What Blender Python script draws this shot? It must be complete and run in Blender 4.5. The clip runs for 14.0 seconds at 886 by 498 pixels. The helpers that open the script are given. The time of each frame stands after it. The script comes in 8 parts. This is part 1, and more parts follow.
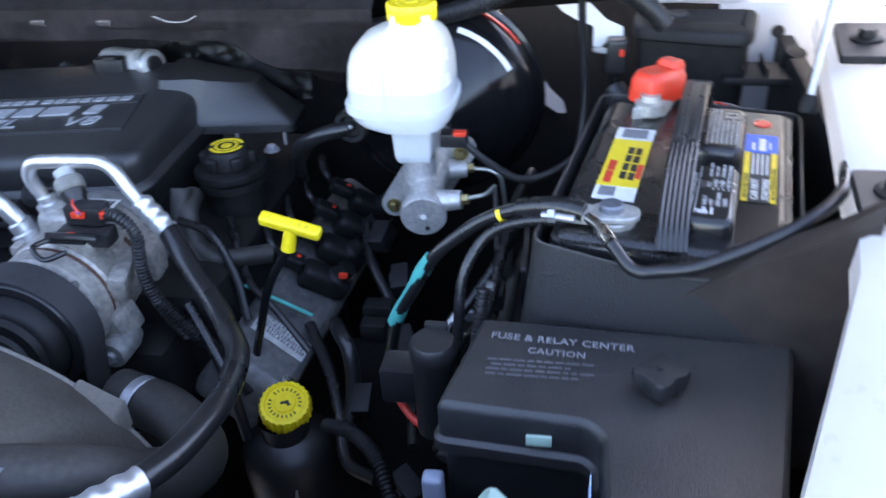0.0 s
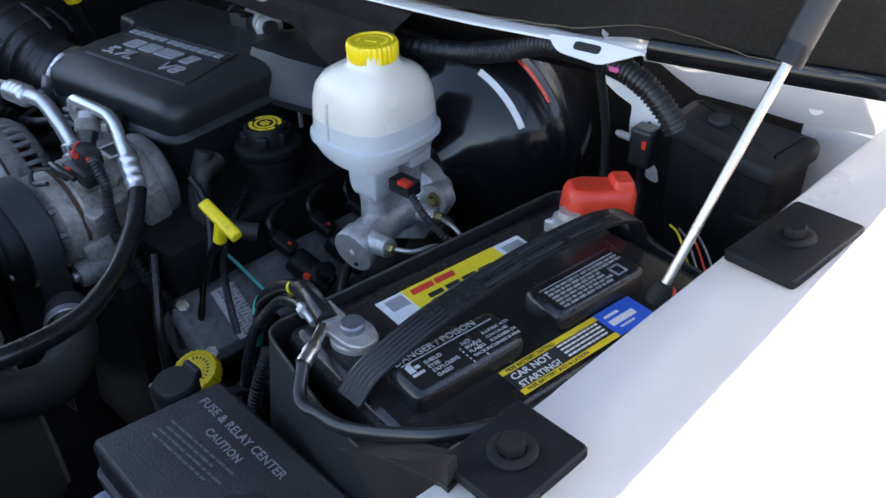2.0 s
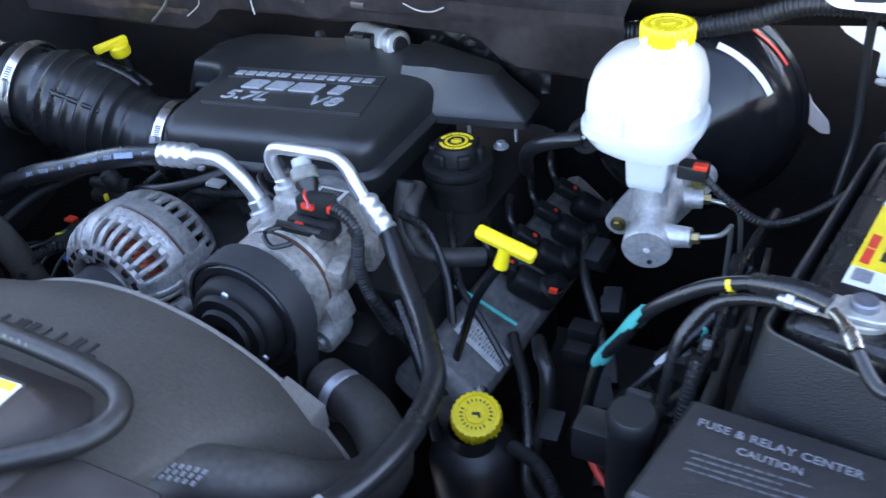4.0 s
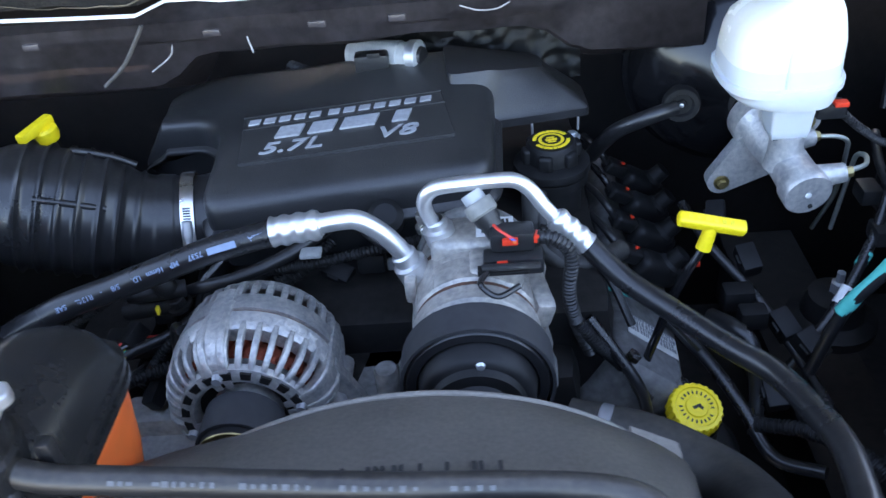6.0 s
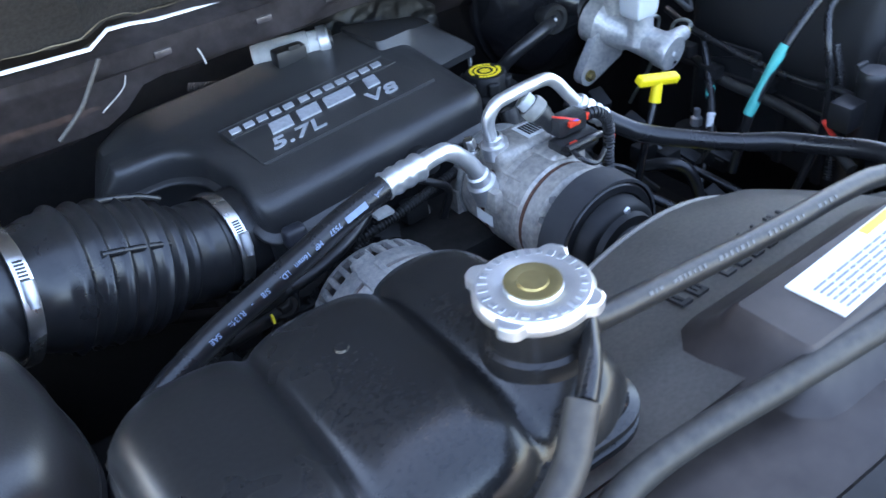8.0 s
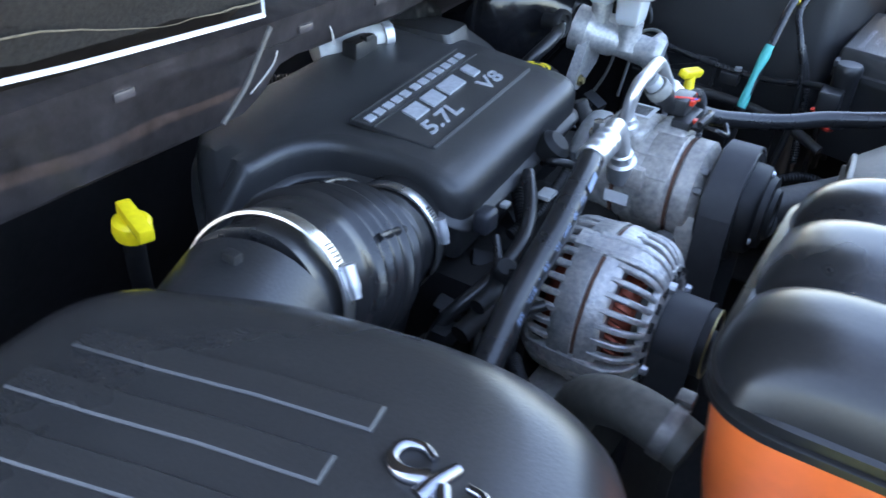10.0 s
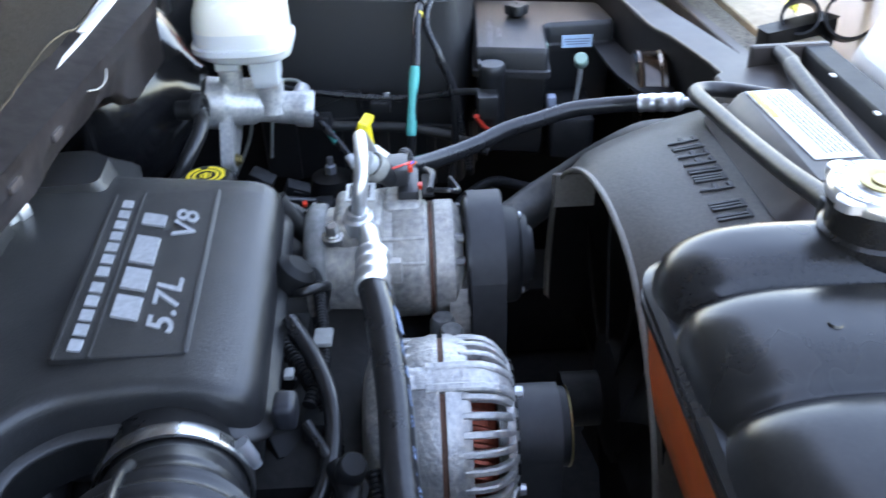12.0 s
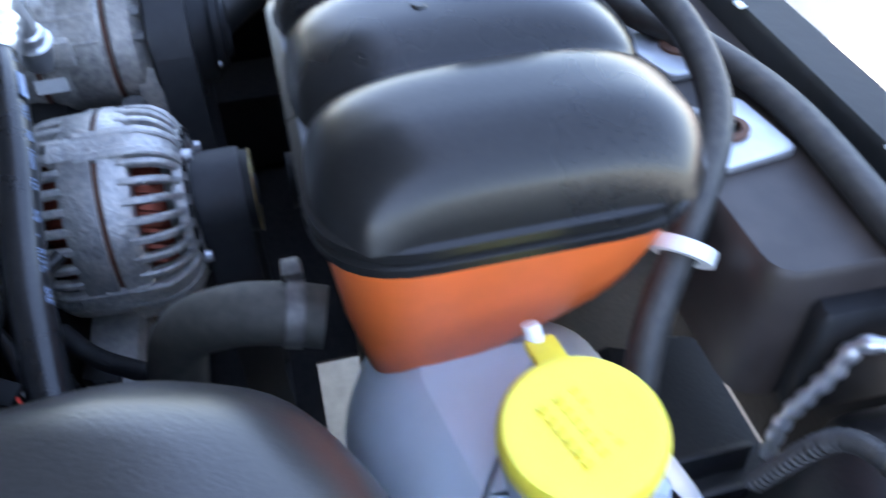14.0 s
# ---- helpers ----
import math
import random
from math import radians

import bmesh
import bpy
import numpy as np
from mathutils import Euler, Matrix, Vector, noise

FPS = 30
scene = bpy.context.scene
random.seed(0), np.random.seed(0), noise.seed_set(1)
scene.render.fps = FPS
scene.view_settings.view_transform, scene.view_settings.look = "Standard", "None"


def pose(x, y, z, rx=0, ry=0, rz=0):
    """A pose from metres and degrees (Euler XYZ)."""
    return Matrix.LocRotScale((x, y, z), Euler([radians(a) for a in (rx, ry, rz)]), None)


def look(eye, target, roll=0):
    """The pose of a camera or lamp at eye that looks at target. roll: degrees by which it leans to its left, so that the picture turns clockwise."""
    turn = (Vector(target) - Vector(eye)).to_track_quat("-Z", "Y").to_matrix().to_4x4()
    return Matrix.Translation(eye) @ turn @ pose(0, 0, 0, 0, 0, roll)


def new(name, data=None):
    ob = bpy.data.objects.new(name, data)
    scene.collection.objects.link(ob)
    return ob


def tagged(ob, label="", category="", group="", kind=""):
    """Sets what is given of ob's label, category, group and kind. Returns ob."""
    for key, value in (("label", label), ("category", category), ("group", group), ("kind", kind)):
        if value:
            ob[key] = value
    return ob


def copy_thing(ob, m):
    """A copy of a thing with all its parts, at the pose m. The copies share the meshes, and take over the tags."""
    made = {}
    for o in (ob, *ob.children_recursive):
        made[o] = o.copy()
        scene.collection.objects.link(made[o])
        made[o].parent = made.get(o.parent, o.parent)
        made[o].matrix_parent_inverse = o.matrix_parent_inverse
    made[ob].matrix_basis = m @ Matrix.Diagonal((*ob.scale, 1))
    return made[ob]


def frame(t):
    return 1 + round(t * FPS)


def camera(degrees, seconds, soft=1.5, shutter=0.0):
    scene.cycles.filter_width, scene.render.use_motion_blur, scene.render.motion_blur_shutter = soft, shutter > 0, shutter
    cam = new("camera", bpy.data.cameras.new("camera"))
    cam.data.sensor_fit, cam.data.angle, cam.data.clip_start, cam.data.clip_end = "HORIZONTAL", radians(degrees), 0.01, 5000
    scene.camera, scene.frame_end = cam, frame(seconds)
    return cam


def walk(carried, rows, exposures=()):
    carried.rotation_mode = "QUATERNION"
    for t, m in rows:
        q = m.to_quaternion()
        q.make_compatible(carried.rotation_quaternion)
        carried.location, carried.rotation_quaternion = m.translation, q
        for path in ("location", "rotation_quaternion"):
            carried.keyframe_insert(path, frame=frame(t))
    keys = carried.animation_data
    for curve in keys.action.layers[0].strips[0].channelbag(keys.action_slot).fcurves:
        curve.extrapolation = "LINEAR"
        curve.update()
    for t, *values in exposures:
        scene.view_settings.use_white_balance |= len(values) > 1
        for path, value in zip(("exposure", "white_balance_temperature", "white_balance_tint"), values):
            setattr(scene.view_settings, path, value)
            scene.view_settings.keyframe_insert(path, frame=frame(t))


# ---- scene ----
cam = camera(56.2, 14.0, 1.5, 0.4)
PATH = [
    (0, (0.617, -0.72, 1.503), (0.276, 0.945, 0.448), -3.5),
    (0.5, (0.749, -0.633, 1.508), (-0.062, 0.867, 0.465), -3.3),
    (1, (0.883, -0.588, 1.527), (-0.197, 0.741, 0.493), -2.5),
    (1.5, (0.988, -0.456, 1.558), (-0.087, 0.779, 0.408), -2.7),
    (2, (1.01, -0.419, 1.573), (-0.105, 0.775, 0.42), -1.5),
    (2.5, (0.954, -0.485, 1.572), (-0.197, 0.691, 0.437), -1.2),
    (3, (0.88, -0.588, 1.571), (-0.203, 0.635, 0.418), -3.3),
    (3.5, (0.77, -0.641, 1.561), (-0.187, 0.696, 0.422), -2.4),
    (4, (0.602, -0.648, 1.559), (-0.216, 0.773, 0.414), -5.3),
    (4.2, (0.561, -0.651, 1.559), (-0.224, 0.782, 0.406), -5.5),
    (6.3, (0.046, -0.682, 1.561), (0.056, 0.922, 0.359), -4.9),
    (6.5, (0.004, -0.673, 1.561), (0.107, 0.928, 0.36), -3.4),
    (7, (-0.128, -0.686, 1.557), (0.221, 0.91, 0.395), -2.2),
    (7.2, (-0.197, -0.692, 1.558), (0.26, 0.871, 0.389), -3.6),
    (9.3, (-0.696, -0.468, 1.498), (0.668, 0.497, 0.4), -0.1),
    (9.5, (-0.746, -0.417, 1.49), (0.674, 0.486, 0.411), 2.2),
    (10, (-0.777, -0.303, 1.475), (0.674, 0.55, 0.395), 3.4),
    (10.5, (-0.733, -0.2, 1.476), (0.717, 0.524, 0.304), 2.6),
    (11, (-0.681, -0.138, 1.488), (0.876, 0.341, 0.327), 1.4),
    (11.5, (-0.654, -0.097, 1.506), (0.991, 0.091, 0.384), -0.6),
    (12, (-0.633, -0.105, 1.514), (1.043, -0.135, 0.423), -2.0),
    (12.5, (-0.63, -0.135, 1.506), (1.031, -0.308, 0.405), -3.1),
    (13, (-0.637, -0.148, 1.469), (0.949, -0.368, 0.271), -3.0),
    (13.5, (-0.643, -0.171, 1.441), (0.879, -0.415, 0.166), -1.9),
    (14, (-0.676, -0.248, 1.432), (0.733, -0.561, 0.048), -1.7),
]
walk(cam, [(t, look(eye, target, roll)) for t, eye, target, roll in PATH],
     [(0.0, 3.32, 7000, 20), (0.6, 3.33, 7000, 20), (1.05, 3.35, 7000, 20), (1.5, 2.87, 7100, 18), (1.8, 2.25, 7200, 17), (2.3, 2.25, 7250, 18), (2.6, 2.75, 7150, 20), (3.0, 3.14, 6950, 22), (3.6, 3.43, 6900, 20), (4.2, 3.52, 6900, 18), (6.3, 3.43, 7000, 17), (7.2, 3.65, 6950, 16), (9.3, 3.55, 6900, 16), (10.0, 3.68, 6900, 15), (10.5, 3.8, 6950, 15), (11.2, 4.05, 7300, 16), (12.0, 3.85, 7700, 17), (12.5, 3.43, 7700, 17), (13.0, 3.53, 7400, 17), (13.5, 3.92, 7350, 17), (14.0, 3.5, 6800, 18)])

# ---- world ----
world = bpy.data.worlds.new("sky")
scene.world = world
world.use_nodes = True
_wn = world.node_tree.nodes
_sky = _wn.new("ShaderNodeTexSky")
_sky.sky_type = "NISHITA"
_sky.sun_disc = False
_sky.sun_elevation = radians(40)
_sky.sun_rotation = radians(2)
world.node_tree.links.new(_sky.outputs[0], _wn["Background"].inputs[0])
_wn["Background"].inputs[1].default_value = 0.15
sun = new("sun", bpy.data.lights.new("sun", "SUN"))
sun.data.energy, sun.data.angle, sun.data.color = 4.5, radians(0.5), (1.0, 0.93, 0.82)
sun.matrix_world = look((0, 0, 0), (-0.03, -0.75, -0.64))


# ---- materials ----
def material(name, color, rough=0.5, metal=0.0, vary=0.25, grain=60.0, blotch=9.0, bump=0.08, tint=None, coat=0.0, sub=0.0, spec=0.5, dust=0.0, dust_color=(0.2, 0.17, 0.13), bumpscale=None, spread=0.35):
    """Procedural surface: fine grain and large blotches of colour and gloss, a little relief, dust where faces look up."""
    m = bpy.data.materials.new(name)
    m.use_nodes = True
    nt = m.node_tree
    n, l = nt.nodes, nt.links
    b = n["Principled BSDF"]
    co = n.new("ShaderNodeTexCoord")
    fine, big = n.new("ShaderNodeTexNoise"), n.new("ShaderNodeTexNoise")
    fine.inputs["Scale"].default_value, fine.inputs["Detail"].default_value = grain, 6
    big.inputs["Scale"].default_value, big.inputs["Detail"].default_value = blotch, 5
    big.inputs["Roughness"].default_value = 0.65
    for t in (fine, big):
        l.new(co.outputs["Object"], t.inputs["Vector"])
    add = n.new("ShaderNodeMath")
    add.operation = "ADD"
    l.new(fine.outputs["Fac"], add.inputs[0])
    l.new(big.outputs["Fac"], add.inputs[1])
    ramp = n.new("ShaderNodeMapRange")
    ramp.inputs["From Min"].default_value, ramp.inputs["From Max"].default_value = 1 - spread, 1 + spread
    l.new(add.outputs[0], ramp.inputs["Value"])
    mix = n.new("ShaderNodeMix")
    mix.data_type = "RGBA"
    lo = [c * (1 - vary) for c in color]
    hi = [min(1, c * (1 + vary)) for c in (tint or color)]
    mix.inputs[6].default_value, mix.inputs[7].default_value = (*lo, 1), (*hi, 1)
    l.new(ramp.outputs["Result"], mix.inputs[0])
    out = mix.outputs[2]
    if dust:
        geo, sep = n.new("ShaderNodeNewGeometry"), n.new("ShaderNodeSeparateXYZ")
        l.new(geo.outputs["Normal"], sep.inputs[0])
        up = n.new("ShaderNodeMapRange")
        up.inputs["From Min"].default_value, up.inputs["From Max"].default_value, up.inputs["To Max"].default_value = 0.2, 1.0, dust
        l.new(sep.outputs["Z"], up.inputs["Value"])
        mul = n.new("ShaderNodeMath")
        mul.operation = "MULTIPLY"
        l.new(up.outputs["Result"], mul.inputs[0])
        l.new(ramp.outputs["Result"], mul.inputs[1])
        mx = n.new("ShaderNodeMix")
        mx.data_type = "RGBA"
        mx.inputs[7].default_value = (*dust_color, 1)
        l.new(out, mx.inputs[6])
        l.new(mul.outputs[0], mx.inputs[0])
        out = mx.outputs[2]
    l.new(out, b.inputs["Base Color"])
    rr = n.new("ShaderNodeMapRange")
    rr.inputs["To Min"].default_value, rr.inputs["To Max"].default_value = max(0.03, rough - 0.12), min(1, rough + 0.14)
    l.new(big.outputs["Fac"], rr.inputs["Value"])
    l.new(rr.outputs["Result"], b.inputs["Roughness"])
    b.inputs["Metallic"].default_value = metal
    b.inputs["Coat Weight"].default_value = coat
    b.inputs["Coat Roughness"].default_value = 0.08
    b.inputs["Specular IOR Level"].default_value = spec
    if sub:
        b.inputs["Subsurface Weight"].default_value = sub
        b.inputs["Subsurface Radius"].default_value = (0.02, 0.015, 0.01)
    if bump:
        bp = n.new("ShaderNodeBump")
        bp.inputs["Strength"].default_value = bump
        bp.inputs["Distance"].default_value = 0.002
        src = fine
        if bumpscale:
            src = n.new("ShaderNodeTexNoise")
            src.inputs["Scale"].default_value = bumpscale
            l.new(co.outputs["Object"], src.inputs["Vector"])
        l.new(src.outputs["Fac"], bp.inputs["Height"])
        l.new(bp.outputs["Normal"], b.inputs["Normal"])
    return m


PLASTIC = material("black_plastic", (0.014, 0.014, 0.015), 0.38, grain=400, bump=0.12, dust=0.035)
COVER = material("cover_plastic", (0.021, 0.021, 0.022), 0.35, grain=700, bump=0.25, dust=0.11, blotch=14)
SHROUD = material("grey_plastic", (0.16, 0.144, 0.124), 0.45, grain=300, bump=0.12, dust=0.12, blotch=7)
LID = material("air_box_plastic", (0.021, 0.02, 0.02), 0.26, grain=500, bump=0.1, blotch=2.5, dust=0.06, spec=0.5)
TANKTOP = material("tank_plastic", (0.011, 0.011, 0.0115), 0.26, grain=300, bump=0.02, blotch=2.5, dust=0.03, spec=0.38)
RUBBER = material("rubber", (0.012, 0.012, 0.013), 0.28, grain=200, bump=0.08, dust=0.05, spec=0.5)
HOSE_SATIN = material("satin_hose_rubber", (0.016, 0.015, 0.015), 0.42, grain=180, bump=0.1, dust=0.16, spec=0.45)
RUBBER_DULL = material("dull_rubber", (0.022, 0.021, 0.02), 0.55, grain=150, bump=0.15, dust=0.22)
BRACKET = material("black_bracket_paint", (0.008, 0.008, 0.0085), 0.55, vary=0.5, grain=60, blotch=30, bump=0.15, spec=0.3)
# for grimy parts, and for shade coloured into the alternator and shroud
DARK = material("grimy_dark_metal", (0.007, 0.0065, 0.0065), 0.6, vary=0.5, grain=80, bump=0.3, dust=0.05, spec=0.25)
CAST = material("cast_aluminium", (0.62, 0.625, 0.63), 0.4, 0.5, vary=0.4, grain=190, blotch=60, bump=0.5, tint=(0.44, 0.425, 0.4), spread=0.28)
CAST_DULL = material("dull_cast_aluminium", (0.4, 0.4, 0.395), 0.5, 0.4, vary=0.4, grain=140, blotch=26, bump=0.5, tint=(0.36, 0.34, 0.31), dust=0.12)
ALT_METAL = material("weathered_aluminium", (0.46, 0.462, 0.465), 0.42, 0.6, vary=0.36, grain=200, blotch=60, bump=0.7, tint=(0.4, 0.38, 0.35), dust=0.06, spread=0.28)
DUSTY_HOSE = material("dusty_hose_rubber", (0.05, 0.046, 0.038), 0.65, vary=0.4, grain=120, blotch=20, bump=0.2, dust=0.25)
CAST_GREY = material("grimy_cast_aluminium", (0.15, 0.146, 0.142), 0.6, 0.4, vary=0.45, grain=100, blotch=16, bump=0.4)
SILVER = material("bare_aluminium", (0.72, 0.72, 0.72), 0.34, 0.85, vary=0.12, grain=90, bump=0.1)
ROD = material("strut_rod_steel", (0.42, 0.41, 0.4), 0.3, 1.0, vary=0.2, grain=200, bump=0.05)
STEEL = material("bright_steel", (0.68, 0.67, 0.65), 0.26, 1.0, vary=0.2, grain=200, bump=0.1)
CLAMP = material("clamp_band_steel", (0.78, 0.77, 0.75), 0.24, 1.0, vary=0.15, grain=160, bump=0.1)
DARK_CHROME = material("dark_chrome", (0.3, 0.3, 0.32), 0.16, 1.0, vary=0.15, grain=60)
ZINC = material("galvanised_steel", (0.5, 0.51, 0.53), 0.4, 0.8, vary=0.2, grain=40, bump=0.1)
RUST = material("rusty_seam", (0.1, 0.045, 0.028), 0.8, vary=0.5, grain=200)
COPPER = material("copper_winding", (0.2, 0.045, 0.025), 0.4, 0.7, vary=0.5, grain=300)
YELLOW = material("yellow_plastic", (0.95, 0.68, 0.015), 0.38, vary=0.12, grain=200, bump=0.08)
YELLOW_PALE = material("pale_yellow_plastic", (0.92, 0.74, 0.07), 0.36, vary=0.08, grain=120, bump=0.06, sub=0.2)
BELT = material("ribbed_belt_rubber", (0.026, 0.026, 0.028), 0.62, vary=0.25, grain=90, blotch=20, bump=0.1)
YELLOW_DIRTY = material("grimy_yellow_plastic", (0.84, 0.62, 0.03), 0.46, vary=0.28, grain=150, bump=0.1)
RED = material("red_plastic", (0.72, 0.045, 0.018), 0.36, vary=0.12, grain=100)
CREAM_PLASTIC = material("cream_plastic", (0.71, 0.695, 0.635), 0.24, vary=0.08, grain=24, sub=0.3, bump=0.04)
WHITE_PLASTIC = material("milky_plastic", (0.56, 0.585, 0.6), 0.2, vary=0.06, grain=30, sub=0.35, bump=0.04)
WASHER = material("translucent_grey_plastic", (0.5, 0.56, 0.6), 0.32, vary=0.12, grain=20, sub=0.3, bump=0.04)
ORANGE = material("orange_plastic", (0.72, 0.135, 0.03), 0.36, vary=0.14, grain=40, blotch=12, sub=0.15, bump=0.05)
PAINT = material("white_car_paint", (0.85, 0.85, 0.84), 0.3, vary=0.03, grain=10, bump=0.0, coat=0.6)
TAN_EDGE = material("tan_dust_edge", (0.2, 0.165, 0.12), 0.7, vary=0.4, grain=120)
CONDENSER = material("dusty_condenser", (0.13, 0.115, 0.085), 0.85, vary=0.7, grain=220, blotch=60, bump=0.8)
TAN_SHEET = material("tan_foam", (0.42, 0.34, 0.23), 0.8, vary=0.2, grain=60, blotch=12, bump=0.2)
# the white body paint darkened, with under-hood shade put into its colour
SHADED_WHITE = material("thin_body_paint", (0.58, 0.59, 0.6), 0.5, vary=0.08, grain=30, blotch=5, dust=0.15)
FILM = material("black_film", (0.012, 0.012, 0.013), 0.34, vary=0.3, grain=60, bump=0.1, dust=0.06, spec=0.35)
HEADER = material("white_primer_panel", (0.36, 0.35, 0.33), 0.5, vary=0.1, grain=40, blotch=6, dust=0.3)
GLOSS = material("gloss_black_paint", (0.007, 0.007, 0.008), 0.14, vary=0.3, grain=60, bump=0.02, coat=0.15, spec=0.36)
SATIN = material("satin_dark_paint", (0.036, 0.028, 0.025), 0.42, vary=0.35, grain=40, blotch=8, bump=0.05, dust=0.08, spec=0.35)
FELT = material("hood_liner_felt", (0.034, 0.031, 0.028), 0.85, vary=0.45, grain=250, blotch=7, bump=0.5)
COWL = material("cowl_panel", (0.042, 0.036, 0.038), 0.36, vary=0.55, grain=70, blotch=14, bump=0.2, dust=0.12)
SLEEVE = material("woven_sleeve", (0.014, 0.014, 0.015), 0.5, vary=0.2, grain=500, bump=0.6, bumpscale=900)
TEAL = material("teal_tape", (0.05, 0.42, 0.36), 0.5, vary=0.2, grain=120)
PALE_BLUE = material("pale_blue_label", (0.45, 0.62, 0.78), 0.45, vary=0.08, grain=60)
GREY_BLUE = material("blue_grey_plastic", (0.3, 0.34, 0.42), 0.45, vary=0.2, grain=60)
PALE_GREEN = material("pale_green_plastic", (0.38, 0.55, 0.46), 0.4, vary=0.15, grain=60)
BLUE = material("blue_print", (0.02, 0.12, 0.6), 0.4, vary=0.05)
PALE = material("white_print", (0.75, 0.75, 0.73), 0.5, vary=0.08, grain=90)
GREY_PRINT = material("grey_print", (0.2, 0.2, 0.21), 0.5, vary=0.15, grain=200)
DIM_PRINT = material("dim_grey_print", (0.075, 0.078, 0.085), 0.5, vary=0.3, grain=200)
BLUEPRINT = material("pale_blue_print", (0.2, 0.26, 0.37), 0.5, vary=0.15, grain=200)
INK = material("black_print", (0.02, 0.02, 0.02), 0.5, vary=0.1)
LABEL_YELLOW = material("yellow_print", (0.85, 0.62, 0.03), 0.4, vary=0.08)
REDPRINT = material("red_print", (0.7, 0.05, 0.03), 0.4, vary=0.1)
LEAD = material("dull_lead", (0.5, 0.49, 0.45), 0.5, 0.6, vary=0.3, grain=120, bump=0.3)
BRONZE = material("bronze_black_paint", (0.05, 0.03, 0.018), 0.18, 0.3, vary=0.4, grain=60, coat=0.4)
BRASS = material("aged_brass", (0.35, 0.28, 0.13), 0.4, 0.9, vary=0.25, grain=80)
CONCRETE = material("concrete", (0.38, 0.36, 0.33), 0.85, vary=0.22, grain=30, blotch=1.5, bump=0.3)
LEAF = material("leaf", (0.05, 0.085, 0.02), 0.5, vary=0.5, grain=6, tint=(0.09, 0.12, 0.025), bump=0)


# ---- geometry helpers ----
def thing(name, label, category, at=(0, 0, 0), group="", kind=""):
    ob = new(name)
    ob.location = at
    ob.empty_display_size = 0.02
    return tagged(ob, label, category, group, kind)


def part(name, bm, mat, parent=None, label="", smooth=True, m=None, keep=40):
    """One mesh object from a bmesh, under a thing or a part."""
    if m is not None:
        bm.transform(m)
    bmesh.ops.recalc_face_normals(bm, faces=bm.faces[:])
    if smooth:
        lim = radians(keep)
        for f in bm.faces:
            f.smooth = len(f.verts) < 7
        for e in bm.edges:
            if len(e.link_faces) == 2 and e.calc_face_angle(0) > lim:
                e.smooth = False
    me = bpy.data.meshes.new(name)
    bm.to_mesh(me)
    bm.free()
    me.materials.append(mat)
    ob = new(name, me)
    if parent is not None:
        ob.parent = parent
        ob.matrix_parent_inverse = parent.matrix_basis.inverted()
    if label:
        ob["label"] = label
    return ob


def structure(name, bm, mat, label, category="", smooth=True):
    return tagged(part(name, bm, mat, None, "", smooth), label, category or name.split("_")[0], kind="structure")


def spline(pts, n=8):
    """Points on a smooth curve through the given ones."""
    p = [Vector(q) for q in pts]
    if len(p) == 2:
        return [p[0].lerp(p[1], i / n) for i in range(n + 1)]
    p = [2 * p[0] - p[1]] + p + [2 * p[-1] - p[-2]]
    out = []
    for i in range(1, len(p) - 2):
        a, b, c, d = p[i - 1 : i + 3]
        for k in range(n):
            t = k / n
            out.append(0.5 * ((2 * b) + (c - a) * t + (2 * a - 5 * b + 4 * c - d) * t * t + (3 * b - a - 3 * c + d) * t ** 3))
    return out + [p[-2]]


def tube(pts, r, seg=14, n=8, smooth=True, cap=True, bm=None):
    """A round bar or hose along a path. r: a radius, or a function of the way from 0 to 1 and the length so far."""
    bm = bm or bmesh.new()
    c = spline(pts, n) if smooth else [Vector(q) for q in pts]
    acc, total = [0.0], 0.0
    for a, b in zip(c, c[1:]):
        total += (b - a).length
        acc.append(total)
    t0 = (c[1] - c[0]).normalized()
    side = t0.orthogonal().normalized()
    rings = []
    for i, q in enumerate(c):
        t = (c[min(i + 1, len(c) - 1)] - c[max(i - 1, 0)]).normalized()
        side = (side - t * side.dot(t)).normalized()
        up = t.cross(side)
        rad = r(acc[i] / total, acc[i]) if callable(r) else r
        rings.append([bm.verts.new(q + rad * (math.cos(a) * side + math.sin(a) * up)) for a in (2 * math.pi * k / seg for k in range(seg))])
    for a, b in zip(rings, rings[1:]):
        for k in range(seg):
            bm.faces.new((a[k], a[(k + 1) % seg], b[(k + 1) % seg], b[k]))
    if cap:
        bm.faces.new(rings[0][::-1])
        bm.faces.new(rings[-1])
    return bm


def corrugated(pts, r, pitch=0.006, depth=0.12, seg=12):
    c = spline(pts, 10)
    length = sum((b - a).length for a, b in zip(c, c[1:]))
    n = max(4, int(length / pitch * 4 / max(1, len(pts) - 1)))
    return tube(pts, lambda f, s: r * (1 + depth * (1 if (s / pitch) % 1 < 0.5 else -1)), seg, n)


